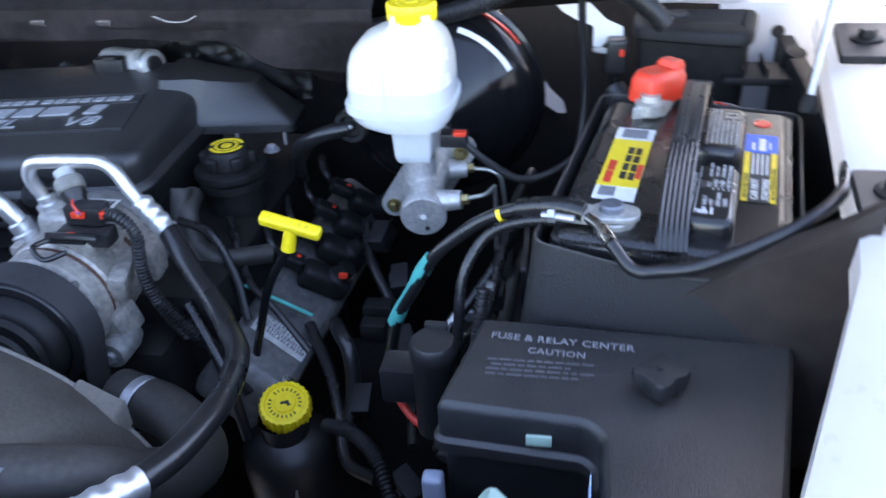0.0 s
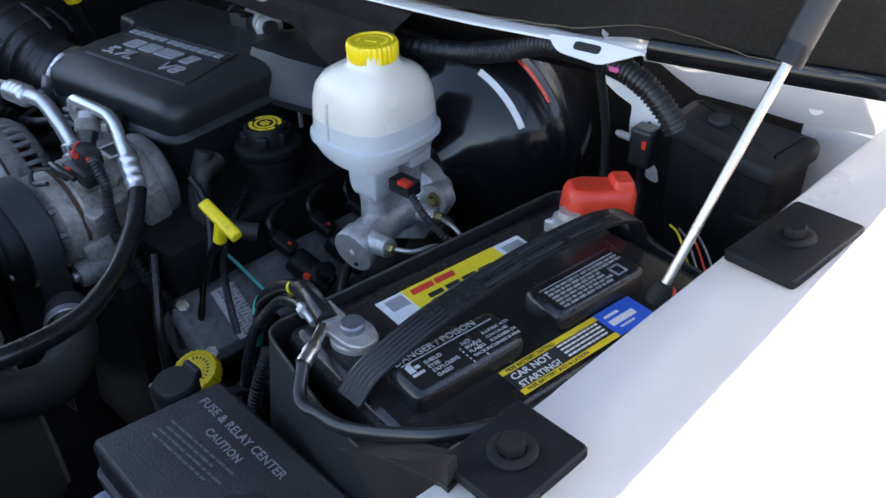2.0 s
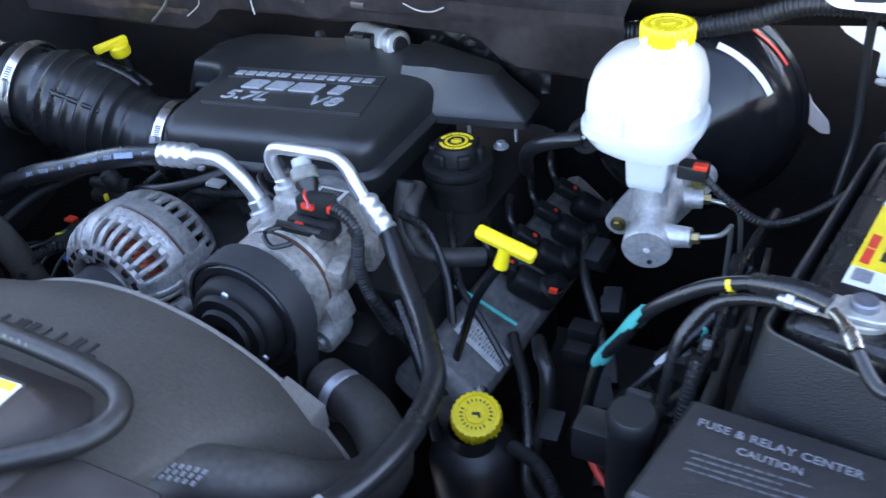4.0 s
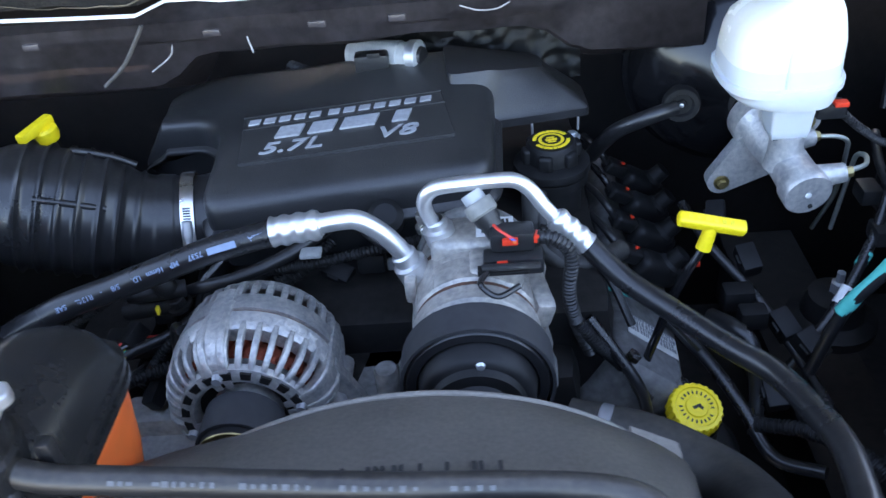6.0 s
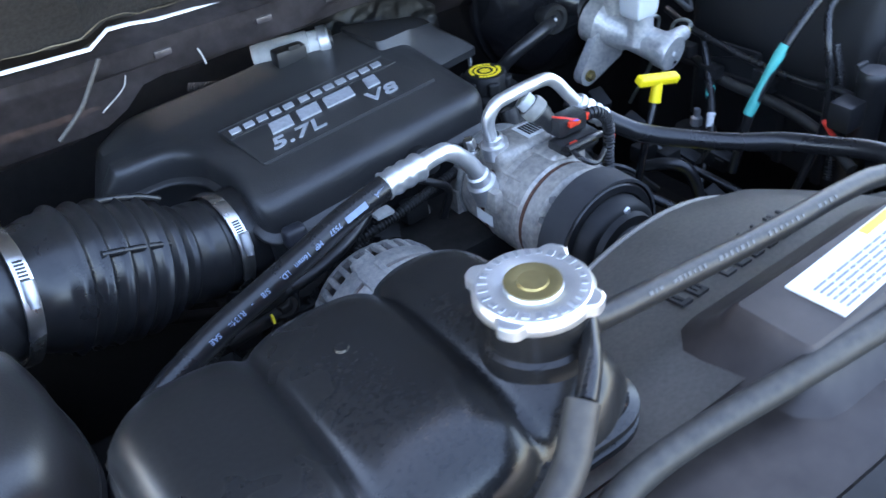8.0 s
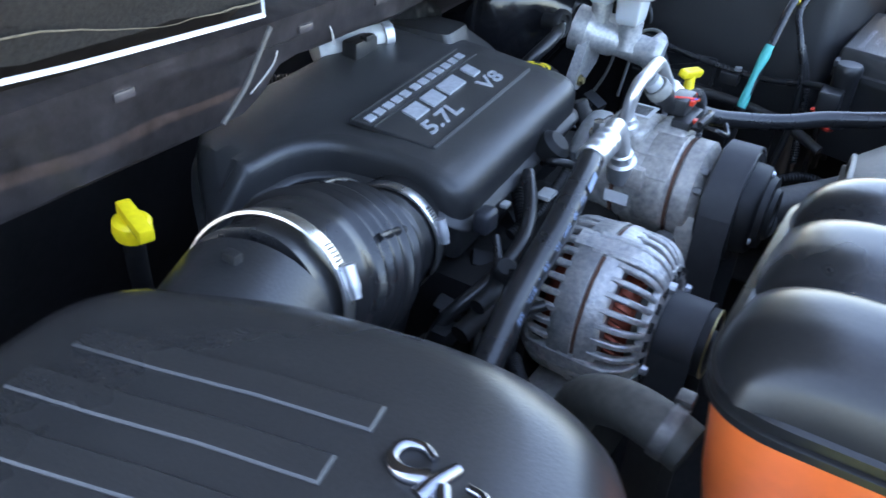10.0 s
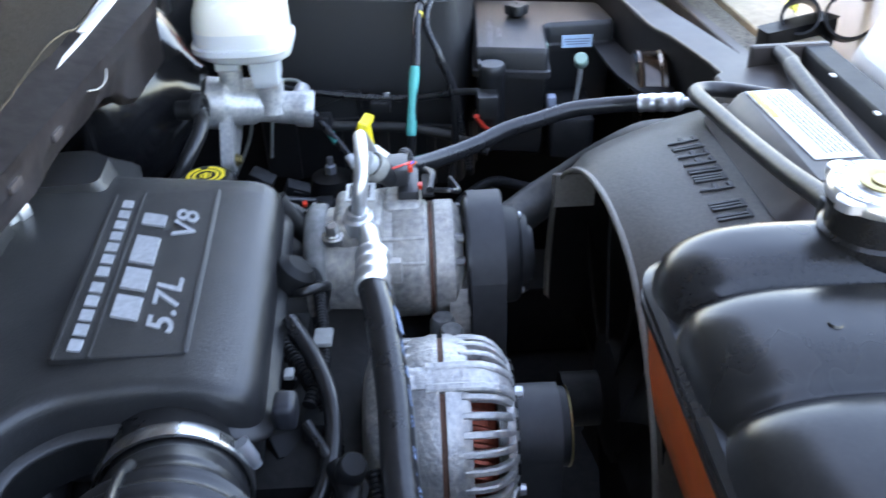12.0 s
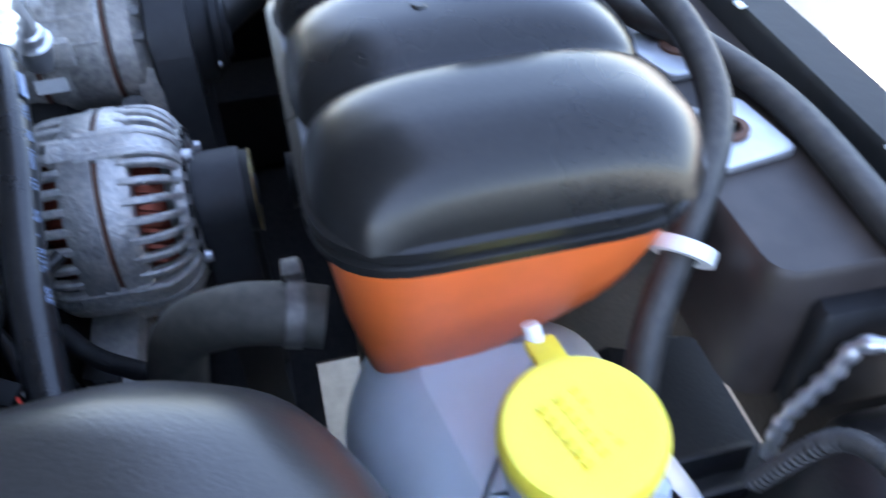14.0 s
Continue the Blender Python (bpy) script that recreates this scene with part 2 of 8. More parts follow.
def lathe(profile, at, axis, seg=40, bm=None, arc=None):
    """A turned form: rows of (radius, height along the axis)."""
    bm = bm or bmesh.new()
    q = Vector(axis).normalized().to_track_quat("Z", "Y").to_matrix()
    rings = []
    for r, h in profile:
        if r < 1e-5:
            rings.append([bm.verts.new(Vector(at) + q @ Vector((0, 0, h)))])
        else:
            rings.append([bm.verts.new(Vector(at) + q @ Vector((r * math.cos(2 * math.pi * k / seg), r * math.sin(2 * math.pi * k / seg), h))) for k in range(seg)])
    for a, b in zip(rings, rings[1:]):
        for k in range(seg):
            j = (k + 1) % seg
            if len(a) == 1 and len(b) == 1:
                continue
            if len(a) == 1:
                bm.faces.new((a[0], b[j], b[k]))
            elif len(b) == 1:
                bm.faces.new((a[k], a[j], b[0]))
            else:
                bm.faces.new((a[k], a[j], b[j], b[k]))
    return bm


def loft(rings, bm=None, cap=True, closed=True):
    bm = bm or bmesh.new()
    rows = [[bm.verts.new(p) for p in ring] for ring in rings]
    n = len(rows[0])
    for a, b in zip(rows, rows[1:]):
        for k in range(n if closed else n - 1):
            j = (k + 1) % n
            bm.faces.new((a[k], a[j], b[j], b[k]))
    if cap and closed:
        bm.faces.new(rows[0][::-1])
        bm.faces.new(rows[-1])
    return bm


def oval(cx, cy, z, rx, ry, power=2.6, seg=36, turn=0.0):
    """A ring of a superellipse in plan."""
    out = []
    for k in range(seg):
        a = 2 * math.pi * k / seg
        c, s = math.cos(a), math.sin(a)
        x, y = rx * math.copysign(abs(c) ** (2 / power), c), ry * math.copysign(abs(s) ** (2 / power), s)
        ct, st = math.cos(turn), math.sin(turn)
        out.append((cx + x * ct - y * st, cy + x * st + y * ct, z))
    return out


def rounded(poly, r, seg=5):
    """A polygon's corners rounded, in plan."""
    out, n = [], len(poly)
    for i, p in enumerate(poly):
        p, a, b = Vector(p), Vector(poly[i - 1]), Vector(poly[(i + 1) % n])
        rad = r[i] if isinstance(r, (list, tuple)) else r
        rad = min(rad, 0.45 * (a - p).length, 0.45 * (b - p).length)
        s, e = p + (a - p).normalized() * rad, p + (b - p).normalized() * rad
        for k in range(seg + 1):
            t = k / seg
            out.append((1 - t) ** 2 * s + 2 * t * (1 - t) * p + t * t * e)
    return out


def shrink(poly, d):
    """The polygon moved inwards by d (counter-clockwise outline)."""
    out, n = [], len(poly)
    for i in range(n):
        a, p, b = (Vector(poly[j % n]) for j in (i - 1, i, i + 1))
        u, v = (p - a), (b - p)
        u = u.normalized() if u.length > 1e-9 else v.normalized()
        v = v.normalized() if v.length > 1e-9 else u
        nu, nv = Vector((-u.y, u.x)), Vector((-v.y, v.x))
        m = (nu + nv).normalized()
        out.append(p + m * d / max(0.35, m.dot(nu)))
    return out


def slab(poly, layers, bm=None):
    """A form from one outline in plan: layers of (inset, z or a function of x, y)."""
    rings = []
    for d, z in layers:
        ring = shrink(poly, d) if d else [Vector(p) for p in poly]
        rings.append([(p.x, p.y, z(p.x, p.y) if callable(z) else z) for p in ring])
    return loft(rings, bm)


def box(cx, cy, cz, sx, sy, sz, bevel=0.003, seg=2, bm=None, m=None):
    own = bmesh.new()
    bmesh.ops.create_cube(own, size=1)
    own.transform(Matrix.LocRotScale((0, 0, 0), None, (sx, sy, sz)))
    if bevel:
        bmesh.ops.bevel(own, geom=own.edges[:], offset=min(bevel, 0.45 * min(sx, sy, sz)), segments=seg, affect="EDGES", profile=0.6)
    own.transform(Matrix.Translation((cx, cy, cz)))
    if m is not None:
        own.transform(m)
    if bm is None:
        return own
    return join(bm, own)


def join(bm, other):
    me = bpy.data.meshes.new("tmp")
    other.to_mesh(me)
    other.free()
    bm.from_mesh(me)
    bpy.data.meshes.remove(me)
    return bm


def text_mesh(words, size, m, depth=0.0006, shear=0.0, spacing=1.0, align="LEFT", bold=0.018):
    """Raised letters as a bmesh, laid by m (letters run along x, up along y)."""
    cu = bpy.data.curves.new("text", "FONT")
    cu.body, cu.size, cu.extrude, cu.shear, cu.space_character, cu.align_x = words, size, depth, shear, spacing, align
    cu.resolution_u = 3
    cu.offset = bold * size
    ob = new("text", cu)
    bpy.context.view_layer.update()
    me = ob.evaluated_get(bpy.context.evaluated_depsgraph_get()).to_mesh()
    bm = bmesh.new()
    bm.from_mesh(me)
    bpy.data.objects.remove(ob)
    bpy.data.curves.remove(cu)
    bm.transform(m)
    return bm


def bars(rows, m, z=0.0005):
    """Flat bars (x0, y0, x1, y1) laid by m, as unreadable print."""
    bm = bmesh.new()
    for x0, y0, x1, y1 in rows:
        box((x0 + x1) / 2, (y0 + y1) / 2, z / 2, x1 - x0, y1 - y0, z, 0, bm=bm)
    bm.transform(m)
    return bm


def bolt(name, at, axis, r, parent, mat=None, h=0.006, washer=1.5):
    bm = lathe([(0, 0), (r * washer, 0), (r * washer, h * 0.3), (r * 1.05, h * 0.32)], at, axis, 20)
    lathe([(r, h * 0.3), (r, h * 0.9), (r * 0.85, h), (0, h)], at, axis, 6, bm)
    return part(name, bm, mat or STEEL, parent, keep=30)


# ---- ground ----
bm = bmesh.new()
bmesh.ops.create_grid(bm, x_segments=8, y_segments=8, size=400)
structure("ground", bm, CONCRETE, "light grey concrete ground under the truck", "ground", False)

# ---- truck body round the engine bay ----
# driver side fender: flange beside the battery, then the crown and the flank
def fender(side, mat):
    rings = []
    for y in np.linspace(-0.62, 0.75, 30):
        edge = 0.798 + (0.115 if y > -0.226 else 0.36) * (y + 0.226) if side > 0 else 0.80
        z = 1.206 + 0.085 * (y + 0.17)
        rows = [(edge - 0.004, z - 0.03), (edge - 0.002, z - 0.004), (edge + 0.004, z), (edge + 0.035, z + 0.004), (edge + 0.06, z + 0.008), (edge + 0.09, z + 0.028), (edge + 0.14, z + 0.033),
                (edge + 0.19, z + 0.012), (edge + 0.22, z - 0.05), (edge + 0.235, z - 0.2), (edge + 0.25, z - 0.5)]
        rings.append([(side * x, y, h) for x, h in rows])
    b = loft(rings, closed=False)
    bmesh.ops.solidify(b, geom=b.faces[:], thickness=0.0015)
    return b


driver_fender = thing("fender", "glossy white painted steel fender beside the battery", "fender", (0.95, 0, 1.0), kind="structure")
part("panel", fender(1, PAINT), PAINT, driver_fender)
passenger_fender = thing("fender", "white painted fender beyond the air filter box", "fender", (-0.95, 0, 1.0), kind="structure")
part("panel", fender(-1, PAINT), PAINT, passenger_fender)
b = lathe([(0, 0), (0.013, 0), (0.013, 0.002), (0, 0.002)], (0.915, 0.19, 1.2445), (0, 0, 1), 24)
part("drain_hole", b, INK, driver_fender, "dark oval hole")


def fender_bracket(at, turn, half):
    """Black square bracket with a flanged bolt, which ties the fender to the radiator brace."""
    t = thing("fender_bracket", "black painted square bracket bolted to the white fender", "bracket", at, "fender brackets")
    m = pose(at[0], at[1], at[2], 2, -3, turn)
    p = rounded([(-0.026, -half), (0.028, -half), (0.028, half), (-0.026, half)], 0.004, 2)
    part("plate", slab(p, [(0, -0.004), (0, 0.002), (0.0012, 0.003)]), BRACKET, t, m=m)
    b = lathe([(0, 0.003), (0.0145, 0.003), (0.0145, 0.0048), (0.012, 0.006), (0.0085, 0.0062)], (0, 0, 0), (0, 0, 1), 28)
    part("bolt", lathe([(0.0085, 0.006), (0.0082, 0.011), (0.007, 0.013), (0, 0.0132)], (0, 0, 0), (0, 0, 1), 6, b), DARK, t, m=m, keep=25)
    return t


fender_bracket((0.826, -0.17, 1.2155), -6, 0.032)
fender_bracket((0.866, 0.095, 1.2375), -8, 0.046)

# brace from the front bracket down past the fuse box
br = thing("radiator_brace", "black painted steel brace beside the fuse box", "brace", (0.75, -0.19, 1.1))
b = slab([(0.62, -0.168), (0.735, -0.193), (0.81, -0.206), (0.81, -0.198), (0.735, -0.185), (0.62, -0.16)], [(0, 0.98), (0, lambda x, y: 1.07 + 0.83 * (x - 0.62))])
part("web", b, SATIN, br)
b = loft([[(0.62, -0.17, 1.071), (0.62, -0.155, 1.071), (0.62, -0.155, 1.074), (0.62, -0.17, 1.074)], [(0.735, -0.195, 1.166), (0.735, -0.175, 1.166), (0.735, -0.175, 1.169), (0.735, -0.195, 1.169)], [(0.81, -0.207, 1.208), (0.81, -0.18, 1.208), (0.81, -0.18, 1.211), (0.81, -0.207, 1.211)]])
part("flange", b, SATIN, br)

# inner fenders, firewall, cowl
# both liners are lengthened downwards, to keep sky light off the ground
b = box(0.85, 0.05, 0.66, 0.02, 1.5, 1.0, 0.004)
structure("wall_inner_fender_driver", b, DARK, "black inner fender liner on the battery side", "inner fender")
b = box(-0.80, 0.05, 0.66, 0.02, 1.5, 1.0, 0.004)
structure("wall_inner_fender_passenger", b, DARK, "black inner fender liner beside the air filter box", "inner fender")
# unseen wall added at the lower front, shades the ground under the bay
b = box(0.02, -0.78, 0.55, 1.68, 0.03, 0.48, 0.004)
structure("wall_front", b, DARK, "dark lower front closing the bay behind the bumper", "front wall")
b = box(0.0, 0.485, 0.9, 1.68, 0.03, 0.75, 0.004)
structure("wall_firewall", b, DARK, "dark grimy firewall behind the engine", "firewall")

cowl = thing("cowl_panel", "dusty dark brown cowl panel behind the engine", "cowl", (0, 0.25, 1.2), kind="structure")
rows = []
for x in np.linspace(-0.62, 0.36, 40):
    w = 0.004 * math.sin(x * 19) + 0.003 * math.sin(x * 47)
    o = 1 / (1 + math.exp(-(x + 0.235) * 90)) / (1 + math.exp((x - 0.2) * 90))
    lip = 1.158 + 0.038 * o + 0.6 * w * o
    rows.append([(x, 0.36, 1.09 + 0.115 * o), (x, 0.3, 1.13 + 0.072 * o), (x, 0.262, 1.15 + 0.05 * o), (x, 0.232, lip + 0.004), (x, 0.222, lip - 0.001), (x, 0.2155, lip), (x, 0.2115 + 0.5 * w, lip + 0.006), (x, 0.2105 + 0.5 * w, 1.212), (x, 0.208, 1.2155), (x, 0.2065, 1.226), (x, 0.206, 1.238), (x, 0.232, 1.248), (x, 0.32, 1.29)])
b = loft(rows, closed=False)
bmesh.ops.solidify(b, geom=b.faces[:], thickness=0.002)
part("apron", b, COWL, cowl)
FADED_WIRE = material("dusty_white_wire", (0.3, 0.29, 0.28), 0.6, vary=0.3, grain=200)
STRIP_GREY = material("weathered_grey_rubber", (0.06, 0.055, 0.05), 0.6, vary=0.3, grain=200)
for x in (-0.19, -0.07, 0.02, -0.40):
    part("clip", box(x, 0.2075, 1.222, 0.02, 0.007, 0.008, 0.002), COWL, cowl)
part("hanging_strip", tube([(-0.258, 0.186, 1.244), (-0.272, 0.187, 1.225), (-0.292, 0.187, 1.2), (-0.322, 0.187, 1.176)], 0.0024, 8), STRIP_GREY, cowl, "loose grey rubber strip")
part("wire", tube([(-0.236, 0.2, 1.214), (-0.243, 0.202, 1.2), (-0.27, 0.204, 1.182)], 0.0009, 6), FADED_WIRE, cowl, "thin pale wire")
part("wire", tube([(-0.152, 0.208, 1.214), (-0.15, 0.206, 1.206), (-0.148, 0.206, 1.195)], 0.0012, 6), FADED_WIRE, cowl, "thin pale wire")
part("wire", tube([(0.09, 0.2, 1.232), (0.11, 0.198, 1.226), (0.13, 0.198, 1.226), (0.145, 0.2, 1.232)], 0.0009, 6), FADED_WIRE, cowl, "thin pale wire")

# dark plate added to close the bay below and block the bright ground
b = slab([(-0.9, 0.5), (-0.9, -0.75), (-0.22, -0.75), (-0.22, -0.23), (0.06, -0.23), (0.06, -0.75), (0.9, -0.75), (0.9, 0.5)], [(0, 0.535), (0, 0.54)])
structure("underbody", b, DARK, "dark splash shield under the engine bay", "underbody", False)
# plain box in place of the unseen cab, keeps sun off the ground
b = box(0, 2.2, 1.0, 1.7, 3.4, 0.9, 0.05)
structure("cab", b, PAINT, "white truck cab behind the firewall", "cab")

# raised hood: rim, inner liner, outer skin
hood = thing("hood", "raised hood with dark felt liner and white rim", "hood", (0, 0.22, 1.26), kind="structure")
def hood_rim(x):
    """The hood's lower edge: it jogs forward on the passenger side."""
    u = abs(x)
    jog = min(1.0, max(0.0, (x + 0.262) / 0.045))
    return Vector((x, 0.185 + 0.045 * jog + 0.01 * u + 0.07 * max(0, u - 0.45), 1.243 + 0.006 * math.sin(min(1, jog) * math.pi) + 0.03 * u * u + 0.02 * u + (0.003 if x < -0.2 else 0.0)))
xs = np.linspace(-0.905, 0.905, 60)
def hood_sheet(lift, back, xs, low, high, wob=0.0):
    rows = []
    for x in xs:
        p = hood_rim(x)
        ring = []
        for k in range(9):
            s = low + (high - low) * k / 8
            w = wob * (math.sin(x * 31) + 0.6 * math.sin(x * 71 + 1)) if k == 0 else 0
            ring.append((p.x, p.y + back - (s + w) * 0.4, p.z + lift + (s + w) * 0.917))
        rows.append(ring)
    return rows
# dark sheet added behind the rim, keeps sun from leaking under the hood
b = loft(hood_sheet(0.0, 0.026, np.linspace(-0.86, 0.63, 40), -0.05, 0.09), closed=False)
bmesh.ops.solidify(b, geom=b.faces[:], thickness=0.002)
part("hinge_shield", b, DARK, hood, "dark shield at the hinge side")
# white sheet added on the driver side against the same sun leak
b = loft(hood_sheet(0.0, 0.026, np.linspace(0.632, 0.9, 12), -0.02, 0.09), closed=False)
bmesh.ops.solidify(b, geom=b.faces[:], thickness=0.002)
part("hinge_shield", b, PAINT, hood, "white painted hinge shield")
b = loft(hood_sheet(0.0, 0.03, xs, 0.05, 1.05), closed=False)
bmesh.ops.solidify(b, geom=b.faces[:], thickness=0.003)
part("outer_skin", b, PAINT, hood, "white painted outer skin")
b = loft(hood_sheet(0.004, 0.012, xs, 0.006, 1.0, 0.003), closed=False)
bmesh.ops.solidify(b, geom=b.faces[:], thickness=0.008)
part("liner", b, FELT, hood, "dark brown felt liner with ragged edge")
TAN = material("frayed_tan_edge", (0.11, 0.09, 0.06), 0.9, vary=0.4, grain=300)
fray = random.Random(8)
pts = []
for x in np.linspace(-0.86, 0.86, 120):
    p = hood_rim(x)
    s = 0.012 + 0.02 * max(0, math.sin(x * 11 + 0.6)) ** 3 + fray.uniform(-0.0012, 0.0012)
    pts.append(p + Vector((0, 0.0055 - s * 0.4, 0.002 + s * 0.917)))
part("liner_fray", tube(pts, lambda f, s: 0.0006 + 0.0003 * math.sin(s * 400), 6, 1, smooth=False), TAN, hood, "frayed tan edge")
def rim(xs, h, deep):
    return loft([[p + Vector(o) for o in ((0, deep, 0.002), (0, 0.002, -h * 0.4), (0, -0.001, 0.0), (0, -0.001, h), (0, 0.002, h * 1.4), (0, deep, h * 1.6))] for p in map(hood_rim, xs)])
part("rim", rim(np.linspace(0.2, 0.65, 24), 0.0028, 0.02), PAINT, hood, "white painted folded rim")
part("rim", rim(np.linspace(-0.86, 0.199, 40), 0.0018, 0.003), PAINT, hood, "bright white edge of the rim")
p = hood_rim(0.592)
tab = slab(rounded([(-0.05, 0.004), (-0.03, -0.012), (0.02, -0.016), (0.045, -0.002), (0.06, 0.006), (0.0, 0.008)], 0.008, 4), [(0, 0), (0, 0.0015)])
tab = part("rim_tab", tab, PAINT, hood, "white painted tab", m=Matrix.Translation(p + Vector((0, -0.003, 0.0))) @ pose(0, 0, 0, 42, -2, 2))
part("rim_hole", slab(rounded([(-0.015, -0.006), (0.015, -0.006), (0.015, 0.003), (-0.015, 0.003)], 0.004, 4), [(0, 0.001), (0, 0.0022)]), INK, tab, "dark oval hole", m=Matrix.Translation(p + Vector((0, -0.003, 0.0))) @ pose(0, 0, 0, 42, -2, 2))
for x, s in ((-0.44, 0.16), (0.02, 0.14), (0.45, 0.12), (0.74, 0.13)):
    p = hood_rim(x)
    b = lathe([(0, 0.006), (0.012, 0.005), (0.016, 0.001), (0.016, -0.002)], (p.x, p.y + 0.004 - s * 0.4, p.z + 0.004 + s * 0.917), (0, -0.917, -0.4), 20)
    part("push_pin", b, PLASTIC, hood)

part("inner_edge", rim(np.linspace(0.651, 0.86, 20), 0.011, 0.02), GLOSS, hood, "glossy black inner edge")

# prop strut between fender and hood
strut = thing("hood_strut", "bright steel gas strut holding up the hood", "strut", (0.804, 0.014, 1.19))
d0, d1 = Vector((0.807, 0.024, 1.203)), Vector((0.837, 0.104, 1.38))
dd = (d1 - d0)
part("rod", tube([d0, d1], 0.0036, 14, 2), ROD, strut)
part("cylinder", tube([d0 + dd * 0.985, d0 + dd * 1.0, d0 + dd * 1.05, d0 + dd * 3.2], lambda f, s: 0.0065 if s < 0.004 else 0.0098, 18, 4), PLASTIC, strut, "black strut body")
part("ball_joint", lathe([(0, -0.01), (0.008, -0.008), (0.009, 0), (0.006, 0.008), (0, 0.01)], d0, dd, 16), DARK, strut)

# white cowl side behind the battery, its shade put into a darker paint
side_panel = thing("cowl_side_panel", "dull white body panel behind the battery", "body panel", (0.8, 0.33, 1.15), kind="structure")
rows = []
for x, yt, zt, yb, zb in ((0.6, 0.252, 1.279, 0.262, 1.266), (0.634, 0.272, 1.276, 0.284, 1.258), (0.655, 0.278, 1.262, 0.312, 1.228), (0.672, 0.284, 1.252, 0.33, 1.209), (0.72, 0.295, 1.256, 0.338, 1.207), (0.771, 0.305, 1.26, 0.342, 1.204), (0.835, 0.318, 1.266, 0.342, 1.212), (0.95, 0.33, 1.28, 0.345, 1.23)):
    rows.append([(x, yt + 0.004, zt + 0.02), (x, yt, zt), (x, yt + 0.35 * (yb - yt), zt + 0.4 * (zb - zt)), (x, yb, zb), (x, yb + 0.012, zb - 0.003)])
b = loft(rows, closed=False)
bmesh.ops.solidify(b, geom=b.faces[:], thickness=0.0015)
part("panel", b, SHADED_WHITE, side_panel)
b = slab(rounded([(0.77, 0.3625), (0.95, 0.354), (0.98, 0.38), (0.77, 0.39)], 0.004, 2), [(0, 1.02), (0, 1.201)])
part("lower_panel", b, SHADED_WHITE, side_panel)
part("rivet_dimple", lathe([(0, 0.001), (0.006, 0.0008), (0.007, 0)], (0.79, 0.3275, 1.23), (0, -0.8, 0.6), 18), SHADED_WHITE, side_panel)
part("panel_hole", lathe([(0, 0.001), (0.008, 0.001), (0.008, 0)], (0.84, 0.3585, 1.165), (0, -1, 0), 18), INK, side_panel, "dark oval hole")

plate = slab(rounded([(0.525, 1.089), (0.527, 1.056), (0.543, 1.022), (0.564, 1.007), (0.577, 1.007), (0.572, 1.025), (0.548, 1.049), (0.533, 1.078)], 0.004, 3), [(0, 0), (0, 0.003)])
part("inner_edge", plate, SHADED_WHITE, side_panel, "pale curved edge on the firewall", m=Matrix(((1, 0, 0, 0), (0, 0, 1, 0.462), (0, 1, 0, 0), (0, 0, 0, 1))))

# radiator support across the front
sup = thing("radiator_support", "glossy dark radiator support panel across the front", "radiator support", (0, -0.5, 1.15), kind="structure")
b = slab(rounded([(-0.455, -0.55), (0.295, -0.555), (0.29, -0.5), (0.27, -0.44), (0.22, -0.44), (-0.33, -0.455), (-0.452, -0.455)], [0.02, 0.008, 0.008, 0.01, 0.02, 0.02, 0.02], 4), [(0, 1.06), (0, 1.148), (0.003, 1.152)])
part("top_panel", b, SATIN, sup, "dark satin panel with sky reflections")
b = slab([(-0.62, -0.575), (0.3, -0.583), (0.3, -0.55), (-0.62, -0.54)], [(0, 1.10), (0, 1.168), (0.003, 1.172)])
part("end_flange", slab(rounded([(-0.47, -0.55), (-0.45, -0.55), (-0.447, -0.48), (-0.467, -0.478)], 0.006, 3), [(0, 1.06), (0, 1.13), (0.003, 1.134)]), BRACKET, sup)
part("raised_panel", slab(rounded([(-0.05, -0.482), (0.143, -0.482), (0.143, -0.422), (-0.05, -0.422)], 0.006, 3), [(-0.03, 1.15), (-0.018, 1.157), (-0.008, 1.168), (-0.001, 1.18), (0.003, 1.183)]), SATIN, sup)
part("front_rail", b, BRACKET, sup, "black rail with folded edge")
for x in (-0.4, -0.24, -0.05, 0.1, 0.2):
    part("rail_clip", box(x, -0.545, 1.172, 0.007, 0.005, 0.002, 0.0005), PALE, sup)
part("seal_tube", tube([(0.29, -0.522, 1.166), (0.25, -0.52, 1.168), (0.205, -0.511, 1.17), (-0.04, -0.485, 1.172), (-0.19, -0.472, 1.168), (-0.265, -0.506, 1.164), (-0.34, -0.525, 1.162), (-0.452, -0.522, 1.16)], 0.0095, 12), RUBBER_DULL, sup, "round rubber seal")
for x in (-0.24, 0.3, 0.12):
    part("hole", lathe([(0, 0), (0.008, 0), (0.008, 0.0006), (0, 0.0006)], (x, -0.515, 1.1525), (0, 0, 1), 18), INK, sup)
part("end_flange", slab(rounded([(0.292, -0.583), (0.303, -0.583), (0.3, -0.49), (0.289, -0.49)], 0.002, 2), [(0, 1.08), (0, 1.172), (0.002, 1.174)]), SATIN, sup)
